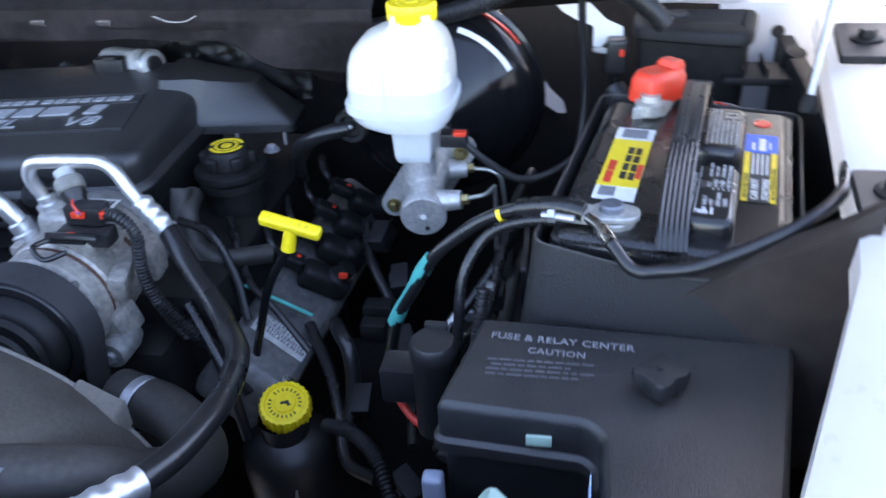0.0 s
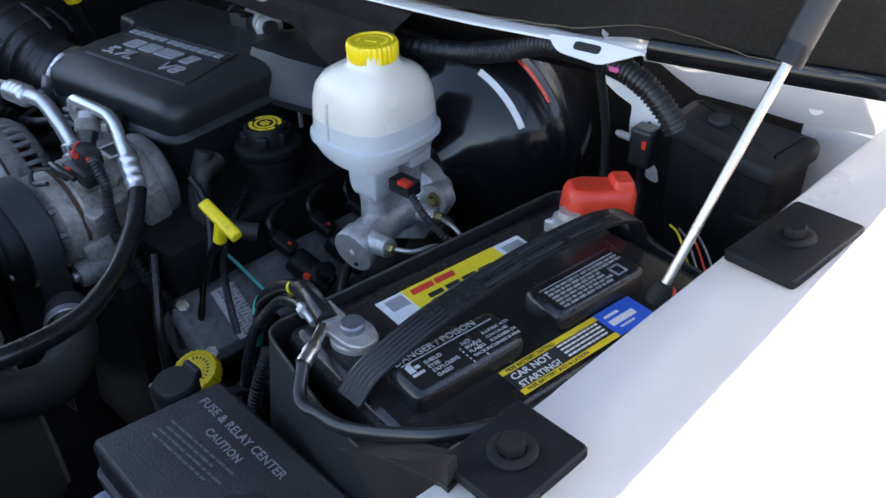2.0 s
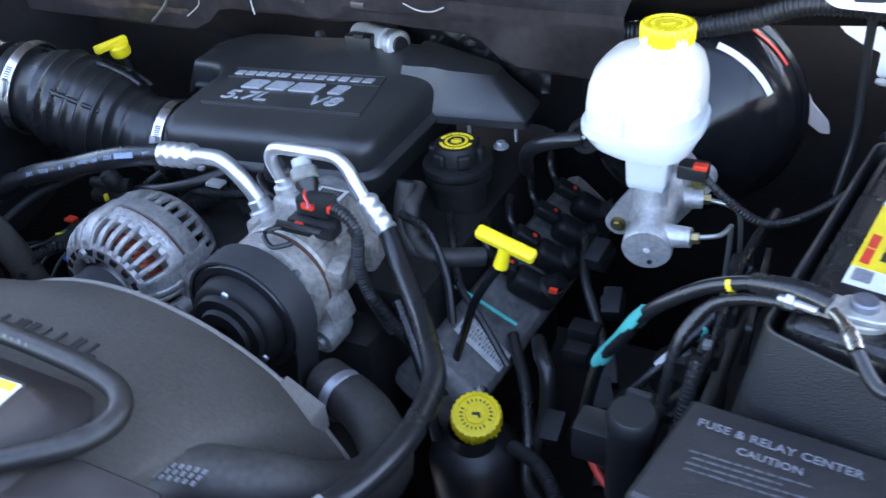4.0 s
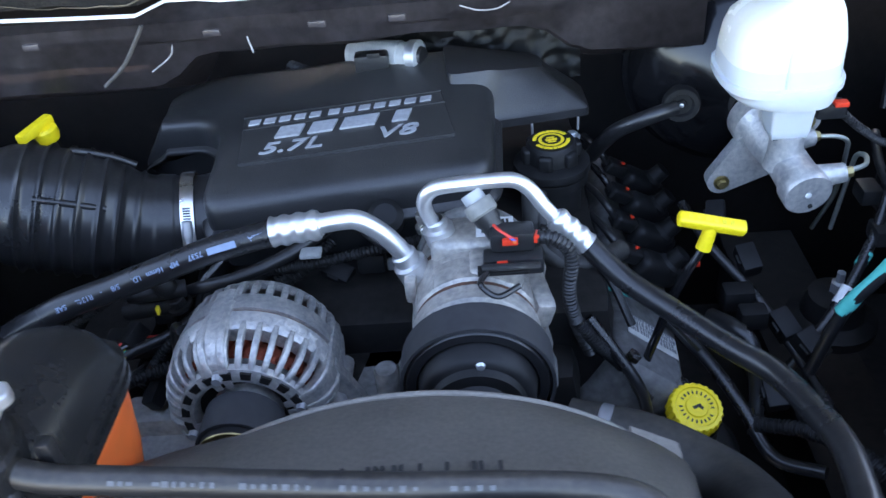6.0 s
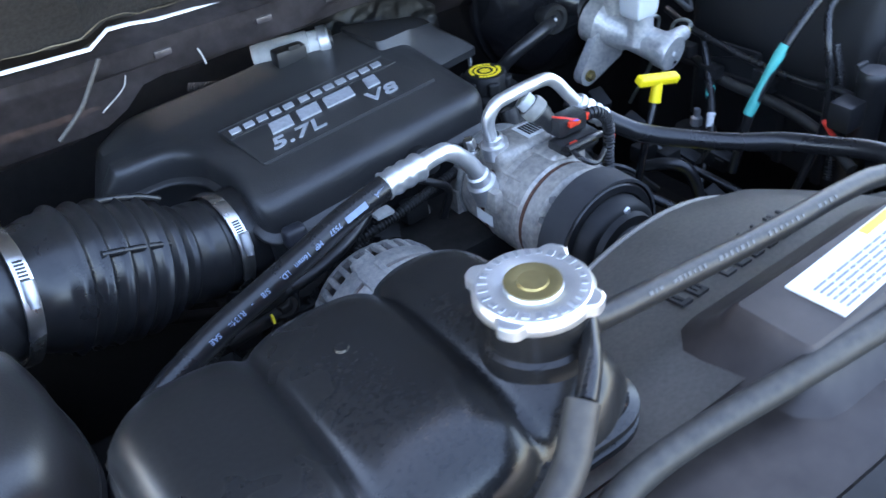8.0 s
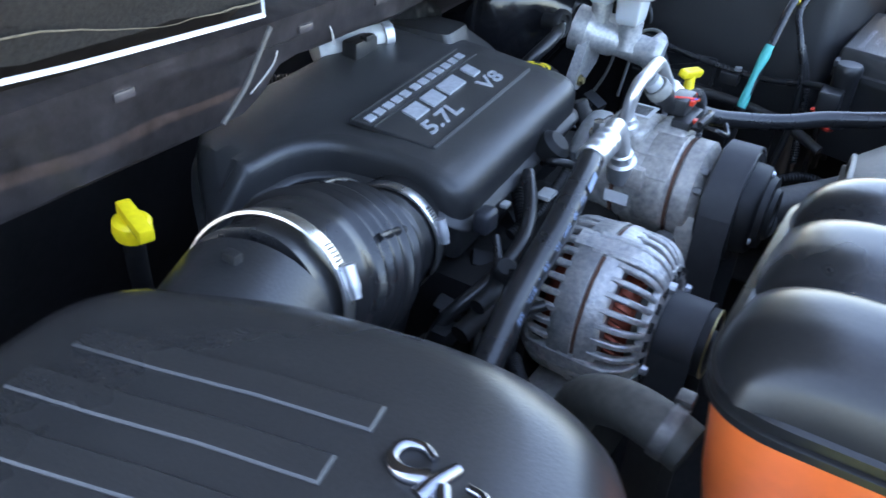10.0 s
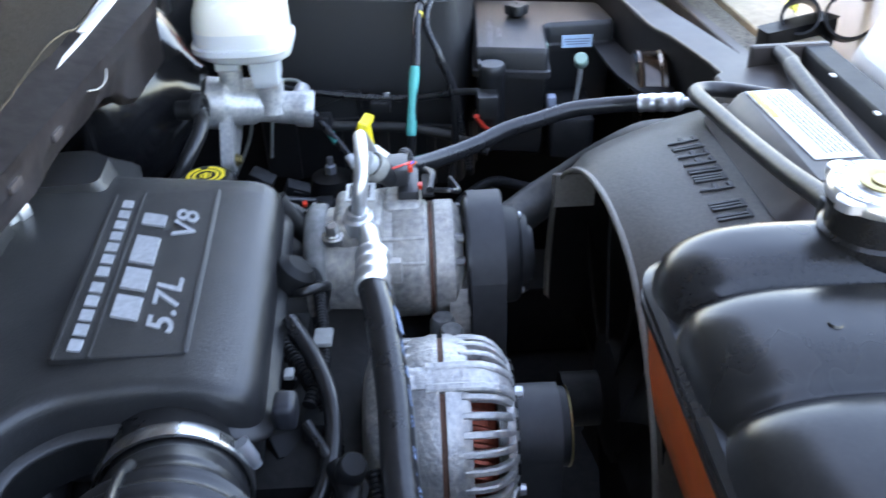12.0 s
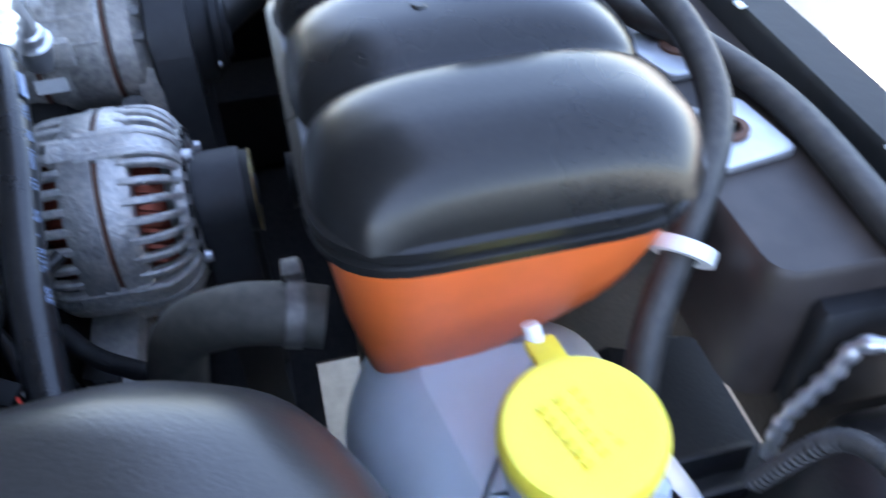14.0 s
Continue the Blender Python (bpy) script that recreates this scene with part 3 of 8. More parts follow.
# tie bar from the support to the fender, with the condenser's dusty edge in front of it
tie = thing("tie_bar", "brown-black folded steel tie bar beside the fuse box", "tie bar", (0.5, -0.47, 1.05), kind="structure")
wing = [(0.286, -0.553), (0.286, -0.463), (0.34, -0.458), (0.4, -0.447), (0.436, -0.439), (0.486, -0.423), (0.54, -0.416), (0.6, -0.412), (0.7, -0.4), (0.84, -0.38), (0.84, -0.42), (0.6, -0.455), (0.36, -0.503), (0.345, -0.553)]
part("flange", slab([Vector(p) for p in wing], [(0, 1.134), (0.0, 1.1385), (0.001, 1.14)]), SATIN, tie, "curved flange")
part("web", slab([Vector(p) for p in ((0.29, -0.48), (0.34, -0.475), (0.44, -0.458), (0.54, -0.43), (0.7, -0.405), (0.84, -0.382), (0.84, -0.386), (0.7, -0.409), (0.54, -0.434), (0.44, -0.462), (0.34, -0.479), (0.29, -0.484))], [(0, 0.85), (0, 1.1335)]), BRACKET, tie, "black web")
part("lip", tube([(0.29, -0.463, 1.139), (0.34, -0.458, 1.139), (0.436, -0.439, 1.139), (0.486, -0.423, 1.139), (0.6, -0.412, 1.139), (0.84, -0.38, 1.139)], 0.0016, 8), TAN_EDGE, tie, "dusty tan edge")
part("lower_flange", slab([Vector(p) for p in ((0.37, -0.44), (0.39, -0.418), (0.44, -0.399), (0.49, -0.386), (0.54, -0.38), (0.7, -0.37), (0.7, -0.4), (0.54, -0.425), (0.44, -0.45))], [(0, 1.06), (0, 1.0645), (0.001, 1.066)]), BRACKET, tie, "lower curved flange")
part("rail", slab([(0.31, -0.575), (0.84, -0.538), (0.84, -0.52), (0.31, -0.556)], [(0, 1.04), (0, 1.098), (0.002, 1.1)]), SATIN, tie)
cond = thing("condenser", "dusty tan condenser core in front of the tie bar", "condenser", (0.5, -0.6, 1.0), kind="structure")
part("core", slab([(0.31, -0.625), (0.84, -0.61), (0.84, -0.44), (0.5, -0.475), (0.31, -0.51)], [(0, 0.9), (0, 1.078), (0.002, 1.08)]), CONDENSER, cond)
part("seal_sheet", slab([(0.31, -0.69), (0.84, -0.72), (0.84, -0.615), (0.31, -0.63)], [(0, 1.06), (0, 1.085), (0.002, 1.087)]), TAN_SHEET, cond, "tan foam sheet")
lamp_bracket = thing("lamp_bracket", "black lamp bracket with two round holes beside the header", "bracket", (0.56, -0.68, 1.06))
part("web", slab(rounded([(0.52, -0.605), (0.55, -0.6), (0.61, -0.72), (0.58, -0.735)], 0.004, 2), [(0, 1.05), (0, 1.106), (0.002, 1.109)]), BRACKET, lamp_bracket)
for p, q in (((0.575, -0.672, 1.112), 0.028), ((0.565, -0.742, 1.114), 0.036)):
    part("socket", lathe([(q - 0.004, 0.03), (q, 0.03), (q, -0.04), (q - 0.004, -0.04), (q - 0.004, 0.03)], p, (-0.8, 0.35, 0.35), 28), BRACKET, lamp_bracket, "round socket")
b = slab([(p.x, p.y) for p in map(Vector, ((-0.15, -0.70), (0.33, -0.8), (0.6, -0.83), (0.82, -0.83), (0.82, -0.78), (0.62, -0.785), (0.46, -0.73), (0.36, -0.66), (0.3, -0.616), (0.26, -0.604), (-0.15, -0.598)))], [(0, 0.8), (0, 1.156), (0.006, 1.167), (0.02, 1.171)])
hdr = thing("grille_header", "white primed header panel with oval holes", "header panel", (0, -0.66, 1.05), kind="structure")
part("panel", b, HEADER, hdr)
for x in (0.205, 0.045, -0.1):
    part("oval_hole", slab(rounded([(x - 0.013, -0.662), (x + 0.011, -0.664), (x + 0.011, -0.618), (x - 0.013, -0.616)], 0.01, 5), [(0, 1.17), (0, 1.1722)]), INK, hdr)


def support_tab(x, y):
    t = thing("radiator_tab", "galvanised steel mounting tab with a bolt hole", "bracket", (x, y, 1.14), "radiator tabs")
    m = pose(x, y, 1.153, 0, 0, 8)
    part("tab", slab(rounded([(-0.028, -0.026), (0.026, -0.026), (0.026, 0.02), (0.01, 0.03), (-0.028, 0.024)], 0.006, 3), [(0, 0), (0, 0.004), (0.001, 0.005)]), ZINC, t, m=m)
    part("bolt", lathe([(0, 0.005), (0.012, 0.005), (0.012, 0.007), (0.0075, 0.008), (0.0075, 0.003), (0, 0.003)], (0, 0, 0), (0, 0, 1), 20), RUST, t, "rusty bolt", m=m)


support_tab(-0.255, -0.498)
support_tab(-0.345, -0.485)

# ---- engine ----
block = thing("engine_block", "grimy dark V8 engine block below the cover", "engine", (0, 0.1, 0.6))
part("crankcase", box(0.02, 0.16, 0.80, 0.42, 0.44, 0.42, 0.03), DARK, block)
part("front_cover", box(0.02, -0.07, 0.80, 0.34, 0.08, 0.34, 0.03), DARK, block)
part("manifold", box(-0.03, 0.17, 1.02, 0.28, 0.24, 0.07, 0.02), PLASTIC, block)
for k in range(4):
    part("runner", tube([(-0.16, 0.08 + 0.06 * k, 1.03), (-0.2, 0.08 + 0.06 * k, 1.01), (-0.23, 0.08 + 0.06 * k, 0.95)], 0.02, 10), PLASTIC, block)
OLD_PAPER = material("old_paper_label", (0.55, 0.55, 0.52), 0.6, vary=0.3, grain=80)
FADED = material("faded_label", (0.26, 0.26, 0.25), 0.6, vary=0.4, grain=80)
# driver side valve cover, leaning outwards
VC = Matrix.Translation((0.272, 0.09, 0.91)) @ Euler((0, radians(38), radians(-4))).to_matrix().to_4x4()
valve = thing("valve_cover", "dull cast aluminium valve cover with a barcode label", "valve cover", (0.27, 0.09, 0.85))
part("casting", slab(rounded([(-0.05, -0.17), (0.045, -0.17), (0.045, 0.26), (-0.05, 0.26)], 0.02, 4), [(0, -0.06), (0, 0.006), (0.004, 0.014), (0.012, 0.018)]), CAST_GREY, valve, m=VC)
lab = part("barcode_label", box(0.0, -0.1, 0.0186, 0.07, 0.032, 0.0006, 0), OLD_PAPER, valve, "white barcode label", m=VC)
rnd = random.Random(4)
rows = []
for j in range(4):
    y0, x = -0.1085 + 0.0066 * j, -0.032
    while x < 0.03:
        w = rnd.uniform(0.001, 0.003)
        rows.append((x, y0, x + w, y0 + 0.005))
        x += w + rnd.uniform(0.001, 0.003)
part("print", bars(rows, VC @ Matrix.Translation((0, 0, 0.0191))), GREY_PRINT, lab)
part("bolt", lathe([(0, 0.018), (0.008, 0.018), (0.008, 0.024), (0, 0.025)], (-0.035, -0.155, 0), (0, 0, 1), 6), STEEL, valve, m=VC)
part("bolt", lathe([(0, 0.018), (0.008, 0.018), (0.008, 0.024), (0, 0.025)], (0.032, -0.155, 0), (0, 0, 1), 6), STEEL, valve, m=VC)


def coil(k):
    """Ignition coil with a red locking clip and a plug lead."""
    y = 0.06 + 0.062 * k
    t = thing("ignition_coil", "black ignition coil with a red locking clip", "ignition coil", (0.30, y, 0.95), "ignition coils")
    m = VC @ pose(0.005, y - 0.055, 0.02, 0, 0, 20)
    part("body", box(0, 0, 0.016, 0.066, 0.032, 0.032, 0.012, 4), BRACKET, t, m=m)
    part("boot", lathe([(0.0, 0.0), (0.016, 0.0), (0.016, 0.01), (0.012, 0.014), (0.011, 0.03), (0, 0.031)], (0.012, 0, 0.02), (0.1, 0, 1), 20), BRACKET, t, m=m)
    part("plug", box(-0.05, 0.004, 0.022, 0.034, 0.02, 0.018, 0.005, 3), BRACKET, t, m=m)
    part("lead", tube([(-0.064, 0.004, 0.022), (-0.08, 0.008, 0.03), (-0.086, 0.03, 0.028), (-0.084, 0.055, 0.02)], 0.0045, 10), RUBBER, t, m=m)
    part("clip", box(-0.044, 0.004, 0.0325, 0.005, 0.004, 0.003, 0.001), RED, t, "red locking clip", m=m)
    part("bolt", lathe([(0, 0.032), (0.006, 0.032), (0.006, 0.037), (0, 0.037)], (0.022, 0, 0), (0, 0, 1), 6), STEEL, t, m=m)


for k in range(4):
    coil(k)

# engine cover
cover = thing("engine_cover", "black moulded plastic engine cover with raised silver lettering", "engine cover", (-0.03, 0.15, 1.03))
def ctop(x, y):
    """Height of the cover's top: a sloping plane that falls away to the front, the side and the wing's tip."""
    z = 1.1215 + 0.08 * (y - 0.081) + 0.03 * (x + 0.157)
    z -= 5.0 * max(0, 0.078 - y) ** 2 + 5.5 * max(0, x - 0.078) ** 2
    z -= 0.05 * max(0, -0.19 - x) + 1.4 * max(0, -0.281 - x)
    return z - 6.0 * max(0, min(0.03, 0.006 - abs(y - 0.235) / 20)) * max(0, min(1, (-0.02 - x) / 0.1)) * 0.3
main = rounded([(-0.194, 0.024), (0.116, 0.042), (0.124, 0.29), (-0.05, 0.3), (-0.24, 0.3), (-0.285, 0.27), (-0.323, 0.218), (-0.284, 0.202), (-0.225, 0.195), (-0.198, 0.163), (-0.189, 0.09)],
               [0.04, 0.03, 0.02, 0.02, 0.02, 0.02, 0.008, 0.012, 0.028, 0.03, 0.03], 7)


def cover_form(layers, cut=True):
    b = slab(main, layers)
    if cut:
        for n in range(24):
            bmesh.ops.bisect_plane(b, geom=b.verts[:] + b.edges[:] + b.faces[:], plane_co=(-0.34 + 0.02 * n, 0, 0), plane_no=(1, 0, 0))
        for n in range(14):
            bmesh.ops.bisect_plane(b, geom=b.verts[:] + b.edges[:] + b.faces[:], plane_co=(0, 0.036 + 0.019 * n, 0), plane_no=(0, 1, 0))
    for v in b.verts:
        v.co.z = v.co.z * (1 - 0.8 * min(1, max(0, (-0.285 - v.co.x) / 0.035))) + ctop(v.co.x, v.co.y)
    return b


part("shell", cover_form([(0.008, -0.085), (0.0, -0.034), (0.0, -0.014), (0.0008, -0.008), (0.003, -0.0038), (0.006, -0.0015), (0.01, -0.0004), (0.015, 0.0)]), COVER, cover, keep=50)
part("edge_lip", cover_form([(-0.002, -0.0405), (-0.0075, -0.039), (-0.0082, -0.0365), (-0.007, -0.0342), (0.002, -0.032)], False), COVER, cover, keep=50)
# raised hump above the oil filler
low = rounded([(0.07, 0.176), (0.109, 0.186), (0.236, 0.226), (0.232, 0.292), (0.06, 0.3)], [0.012, 0.012, 0.008, 0.012, 0.012], 5)
top = rounded([(0.07, 0.204), (0.124, 0.21), (0.186, 0.25), (0.186, 0.284), (0.062, 0.294)], [0.012, 0.012, 0.008, 0.012, 0.012], 5)
def hump_ring(f, z0, z1, grow=0.0):
    """One level of the hump, between its wide lip (0) and its narrow flat top (1)."""
    out = []
    for p, q in zip(shrink(low, -grow), top):
        x, y = p.x + (q.x - p.x) * f, p.y + (q.y - p.y) * f
        out.append((x, y, (z0 - 0.085 * (x - 0.109)) * (1 - f) + (z1 - 0.3 * max(0, x - 0.12)) * f))
    return out
part("hump", loft([hump_ring(0, 1.082, 1.14, -0.006), hump_ring(0, 1.084, 1.14), hump_ring(0, 1.094, 1.14), hump_ring(0, 1.0965, 1.14, -0.003), hump_ring(0.12, 1.0985, 1.142, -0.002), hump_ring(0.9, 1.1, 1.143), hump_ring(1, 1.1, 1.1445), hump_ring(1.08, 1.1, 1.145)]), COVER, cover, "raised hump with a folded lip", keep=35)
for x, y in ((0.165, 0.207), (0.222, 0.226)):
    part("hump_leg", box(x, y, 1.07, 0.003, 0.006, 0.03, 0.001), FADED, cover, "pale support leg")
bolt("hump_bolt", (0.212, 0.2, 1.058), (0, 0, 1), 0.0065, cover, ZINC, 0.008)
# lettering panel: frame lines, raised figures, plain bars for the maker's words
SL = math.atan2(0.017, 0.23)
pu = Vector((math.cos(SL), math.sin(SL), 0.03 * math.cos(SL) + 0.08 * math.sin(SL))).normalized()
pn = Vector((-0.03, -0.08, 1)).normalized()
PANEL = Matrix.Translation((-0.157, 0.081, 1.1222)) @ Matrix((pu, pn.cross(pu), pn)).transposed().to_4x4()
part("plate", slab(rounded([(0.0, -0.004), (0.236, -0.004), (0.226, 0.094), (-0.003, 0.094)], 0.004, 2), [(0, -0.004), (0, 0.0008), (0.001, 0.0014)]), COVER, cover, m=PANEL)
for x0, y0, x1 in ((0.0, -0.001, 0.235), (-0.002, 0.066, 0.229), (-0.003, 0.091, 0.226)):
    part("frame_line", box((x0 + x1) / 2, y0, 0.0014, x1 - x0, 0.0028, 0.0028, 0.0008), COVER, cover, m=PANEL)
SILVERPRINT = material("silver_print", (0.44, 0.45, 0.47), 0.36, 0.4, vary=0.25, grain=200)
for word, x in (("5.7L", 0.02), ("V8", 0.148)):
    part("raised_figure", text_mesh(word, 0.0285, PANEL @ Matrix.Translation((x, 0.011, 0.0016)) @ Matrix.Diagonal((1.42, 1, 1, 1)), 0.0012, 0.28, 1.02, bold=0.012), SILVERPRINT, cover, "silver raised figures", False)
def slant(x0, y0, w, h, s=0.3):
    return [(x0, y0), (x0 + w, y0), (x0 + w + s * h, y0 + h), (x0 + s * h, y0 + h)]
def strokes(outlines, z1):
    b = bmesh.new()
    for o in outlines:
        slab(o, [(0, 0), (0, z1)], b)
    return b
# four broad strokes stand in for the maker's large word
for x in (0.037, 0.074, 0.110, 0.168):
    w = {0.168: 0.020, 0.110: 0.045}.get(x, 0.032)
    part("raised_mark", strokes([slant(x, 0.0385, w * 0.86, 0.0205)], 0.0038), SILVERPRINT, cover, "silver raised mark", False, m=PANEL)
for k in range(12):
    x = 0.004 + 0.0175 * k + (0.004 if k > 4 else 0)
    part("raised_mark", strokes([slant(x, 0.0725, 0.0125, 0.0095, 0.2)], 0.003), SILVERPRINT, cover, "", False, m=PANEL)

# intake runner on the passenger side and the throttle sensor at the back
sensor = thing("map_sensor", "grey metal sensor with black connector behind the cover", "sensor", (-0.01, 0.285, 1.11))
SENSOR_GREY = material("pale_sensor_plastic", (0.36, 0.37, 0.37), 0.4, vary=0.2, grain=80)
DUST_GREY = material("dusty_grey_plastic", (0.2, 0.195, 0.175), 0.6, vary=0.3, grain=120)
SA = Vector((0.036, 0.27, 1.147))
part("body", lathe([(0, 0), (0.016, 0), (0.0185, 0.002), (0.0185, 0.012), (0.0165, 0.0135), (0.0165, 0.026), (0.0185, 0.0275), (0.0185, 0.085), (0.016, 0.1), (0, 0.102)], SA, (-0.9, 0.4, -0.08), 28), SENSOR_GREY, sensor)
part("band", lathe([(0.0186, 0.001), (0.0198, 0.002), (0.0198, 0.013), (0.0186, 0.014)], SA, (-0.9, 0.4, -0.08), 28), ZINC, sensor, "bright metal band")
part("end_cap", lathe([(0, -0.004), (0.011, -0.004), (0.012, 0.0), (0, 0)], SA, (-0.9, 0.4, -0.08), 24), PLASTIC, sensor)
part("connector", box(-0.024, 0.268, 1.146, 0.042, 0.022, 0.022, 0.004, m=None), PLASTIC, sensor)
part("connector_lock", box(-0.02, 0.26, 1.158, 0.016, 0.01, 0.006, 0.001), PLASTIC, sensor)
part("conduit", corrugated([(-0.045, 0.272, 1.13), (-0.075, 0.28, 1.126), (-0.11, 0.3, 1.122), (-0.14, 0.33, 1.12)], 0.008, 0.004), PLASTIC, sensor)
for k, mt in enumerate((REDPRINT, BLUE, PALE)):
    part("wire", tube([(-0.048, 0.258 + 0.003 * k, 1.13), (-0.06, 0.254 + 0.003 * k, 1.128), (-0.075, 0.262, 1.118)], 0.0016, 6), mt, sensor)

# oil filler under the hump
filler = thing("oil_filler", "black oil filler neck with yellow printed cap", "oil cap", (0.182, 0.135, 1.0))
OF = Vector((0.182, 0.1375, 0.0))
part("neck", lathe([(0, 0.96), (0.034, 0.96), (0.034, 1.04), (0.041, 1.044), (0.041, 1.054), (0.036, 1.056), (0, 1.056)], OF, (0, 0, 1), 36), BRACKET, filler)
cap = part("cap", lathe([(0, 1.057), (0.0425, 1.057), (0.044, 1.06), (0.043, 1.067), (0.036, 1.07), (0.029, 1.071), (0.028, 1.088), (0.0255, 1.0925), (0, 1.093)], OF, (0, 0, 1), 40), BRACKET, filler, "black lobed cap")
for k in range(6):
    part("grip", box(0.0285, 0, 1.0785, 0.011, 0.016, 0.018, 0.004, 3, m=Matrix.Translation(OF) @ pose(0, 0, 0, 0, 0, 60 * k + 12)), BRACKET, cap)
b = bmesh.new()
for k in range(24):
    if k not in (0, 1, 12, 13):
        box(0.0188, 0, 1.0934, 0.0042, 0.0034 + 0.0008 * (k % 3), 0.0006, 0, bm=b, m=Matrix.Translation(OF) @ pose(0, 0, 0, 0, 0, 15 * k + 8))
lathe([(0.0145, 1.0934), (0.0108, 1.0936)], OF, (0, 0, 1), 32, b)
box(0, 0, 1.0934, 0.013, 0.0042, 0.0006, 0, bm=b, m=Matrix.Translation(OF) @ pose(0, 0, 0, 0, 0, 8))
box(0, 0.0048, 1.0934, 0.009, 0.002, 0.0006, 0, bm=b, m=Matrix.Translation(OF) @ pose(0, 0, 0, 0, 0, 8))
box(0, -0.0048, 1.0934, 0.009, 0.002, 0.0006, 0, bm=b, m=Matrix.Translation(OF) @ pose(0, 0, 0, 0, 0, 8))
part("ring_print", b, LABEL_YELLOW, cap, "yellow printed ring")

# wrinkled black film between cover and cowl
film_sheet = thing("plastic_film", "wrinkled glossy black plastic film behind the engine cover", "film", (0.1, 0.32, 1.1))
rows = []
for x in np.linspace(0.0, 0.235, 44):
    rows.append([(x, 0.312 + 0.022 * t + 0.005 * noise.noise(Vector((x * 42, t * 3, 1))) + 0.004 * noise.noise(Vector((x * 110, t * 9, 4))), 1.085 + 0.095 * t + 0.006 * noise.noise(Vector((x * 36, t * 5, 7)))) for t in np.linspace(0, 1, 22)])
b = loft(rows, closed=False)
bmesh.ops.solidify(b, geom=b.faces[:], thickness=0.001)
part("sheet", b, FILM, film_sheet)

# vacuum hose from the booster to the manifold
vac = thing("vacuum_hose", "black vacuum hose with check valve at the booster", "hose", (0.27, 0.15, 1.05))
part("hose", tube([(0.326, 0.172, 1.104), (0.306, 0.166, 1.101), (0.284, 0.168, 1.092), (0.262, 0.178, 1.076), (0.248, 0.194, 1.052), (0.238, 0.22, 1.02)], 0.0092, 14), RUBBER, vac)
part("check_valve", lathe([(0, 0.001), (0.005, 0.001), (0.0065, 0.004), (0.012, 0.004), (0.014, 0.0), (0.0195, 0.0), (0.021, 0.003), (0.021, 0.011), (0.012, 0.015), (0.012, 0.034), (0, 0.034)], (0.331, 0.166, 1.108), (0.1, 1, -0.05), 32), BRACKET, vac)
part("valve_pin", lathe([(0, -0.001), (0.0025, 0), (0.003, 0.003)], (0.331, 0.166, 1.108), (0.1, 1, -0.05), 14), ZINC, vac)

# ---- air intake ----
def bellows():
    t = thing("intake_duct", "black ribbed rubber intake duct with two steel hose clamps", "intake duct", (-0.33, 0.06, 1.02))
    line = [Vector(p) for p in ((-0.188, 0.091, 1.051), (-0.228, 0.084, 1.053), (-0.27, 0.075, 1.063), (-0.33, 0.063, 1.086), (-0.39, 0.052, 1.108), (-0.455, 0.038, 1.127))]
    path = spline(line, 30)
    def along(f):
        """A place on the duct's middle line and the way it runs there."""
        k = min(len(path) - 2, max(0, int(f * (len(path) - 1))))
        return path[k], (path[k] - path[k + 1]).normalized()
    def ease(u):
        u = min(1, max(0, u))
        return u * u * (3 - 2 * u)
    def r(f, s):
        base = 0.051 + 0.0175 * ease((f - 0.29) / 0.22) - 0.0105 * ease((f - 0.74) / 0.13)
        ribs = ease((f - 0.31) / 0.04) * ease((0.8 - f) / 0.04)
        return base + 0.0038 * ribs * (1.4 * max(0.0, math.cos(2 * math.pi * f * 15)) ** 2 - 0.5) + 0.0018 * ease((f - 0.19) / 0.01) * ease((0.28 - f) / 0.02)
    part("duct", tube(line, r, 56, 30), RUBBER, t, keep=70)
    for f, ang in ((0.56, 0.75), (0.5, 1.75), (0.58, 2.6)):
        p0, p1 = along(f - 0.09)[0], along(f + 0.11)[0]
        up = Vector((0.05, -math.cos(ang), math.sin(ang)))
        part("long_rib", tube([p0 + up * 0.0655, p0.lerp(p1, 0.3) + up * 0.0705, p0.lerp(p1, 0.7) + up * 0.0725, p1 + up * 0.0715], 0.0036, 10), RUBBER, t)
    for f, r0, at in ((0.19, 0.0535, (-0.224, 0.031, 1.073)), (0.93, 0.0635, (-0.427, -0.021, 1.152))):
        p, ax = along(f)
        cl = part("clamp", lathe([(r0, -0.0072), (r0 + 0.0022, -0.007), (r0 + 0.0026, -0.004), (r0 + 0.0026, 0.004), (r0 + 0.0022, 0.007), (r0, 0.0072)], p, ax, 56), CLAMP, t, "steel worm-drive hose clamp")
        d = Vector(at) - p
        d = (d - ax * d.dot(ax)).normalized()
        side = ax.cross(d)
        q = p + d * (r0 + 0.006)
        part("screw", tube([q - side * 0.013, q - side * 0.004, q + side * 0.004, q + side * 0.011], lambda f, s: 0.0055 if f < 0.75 else 0.0042, 12, 2), ZINC, cl)
        for k in range(7):
            a2 = -0.16 - 0.05 * k
            q2 = p + (d * math.cos(a2) + side * math.sin(a2)) * (r0 + 0.0028)
            b = box(0, 0, 0, 0.0018, 0.008, 0.0006, 0)
            mm = Matrix((( -d.x * math.sin(a2) + side.x * math.cos(a2), ax.x, 0), (-d.y * math.sin(a2) + side.y * math.cos(a2), ax.y, 0), (-d.z * math.sin(a2) + side.z * math.cos(a2), ax.z, 0)))
            u, v = mm.col[0].normalized(), mm.col[1].normalized()
            w = u.cross(v)
            part("slot", b, INK, cl, m=Matrix.Translation(q2) @ Matrix((u, v, w)).transposed().to_4x4())
    return t


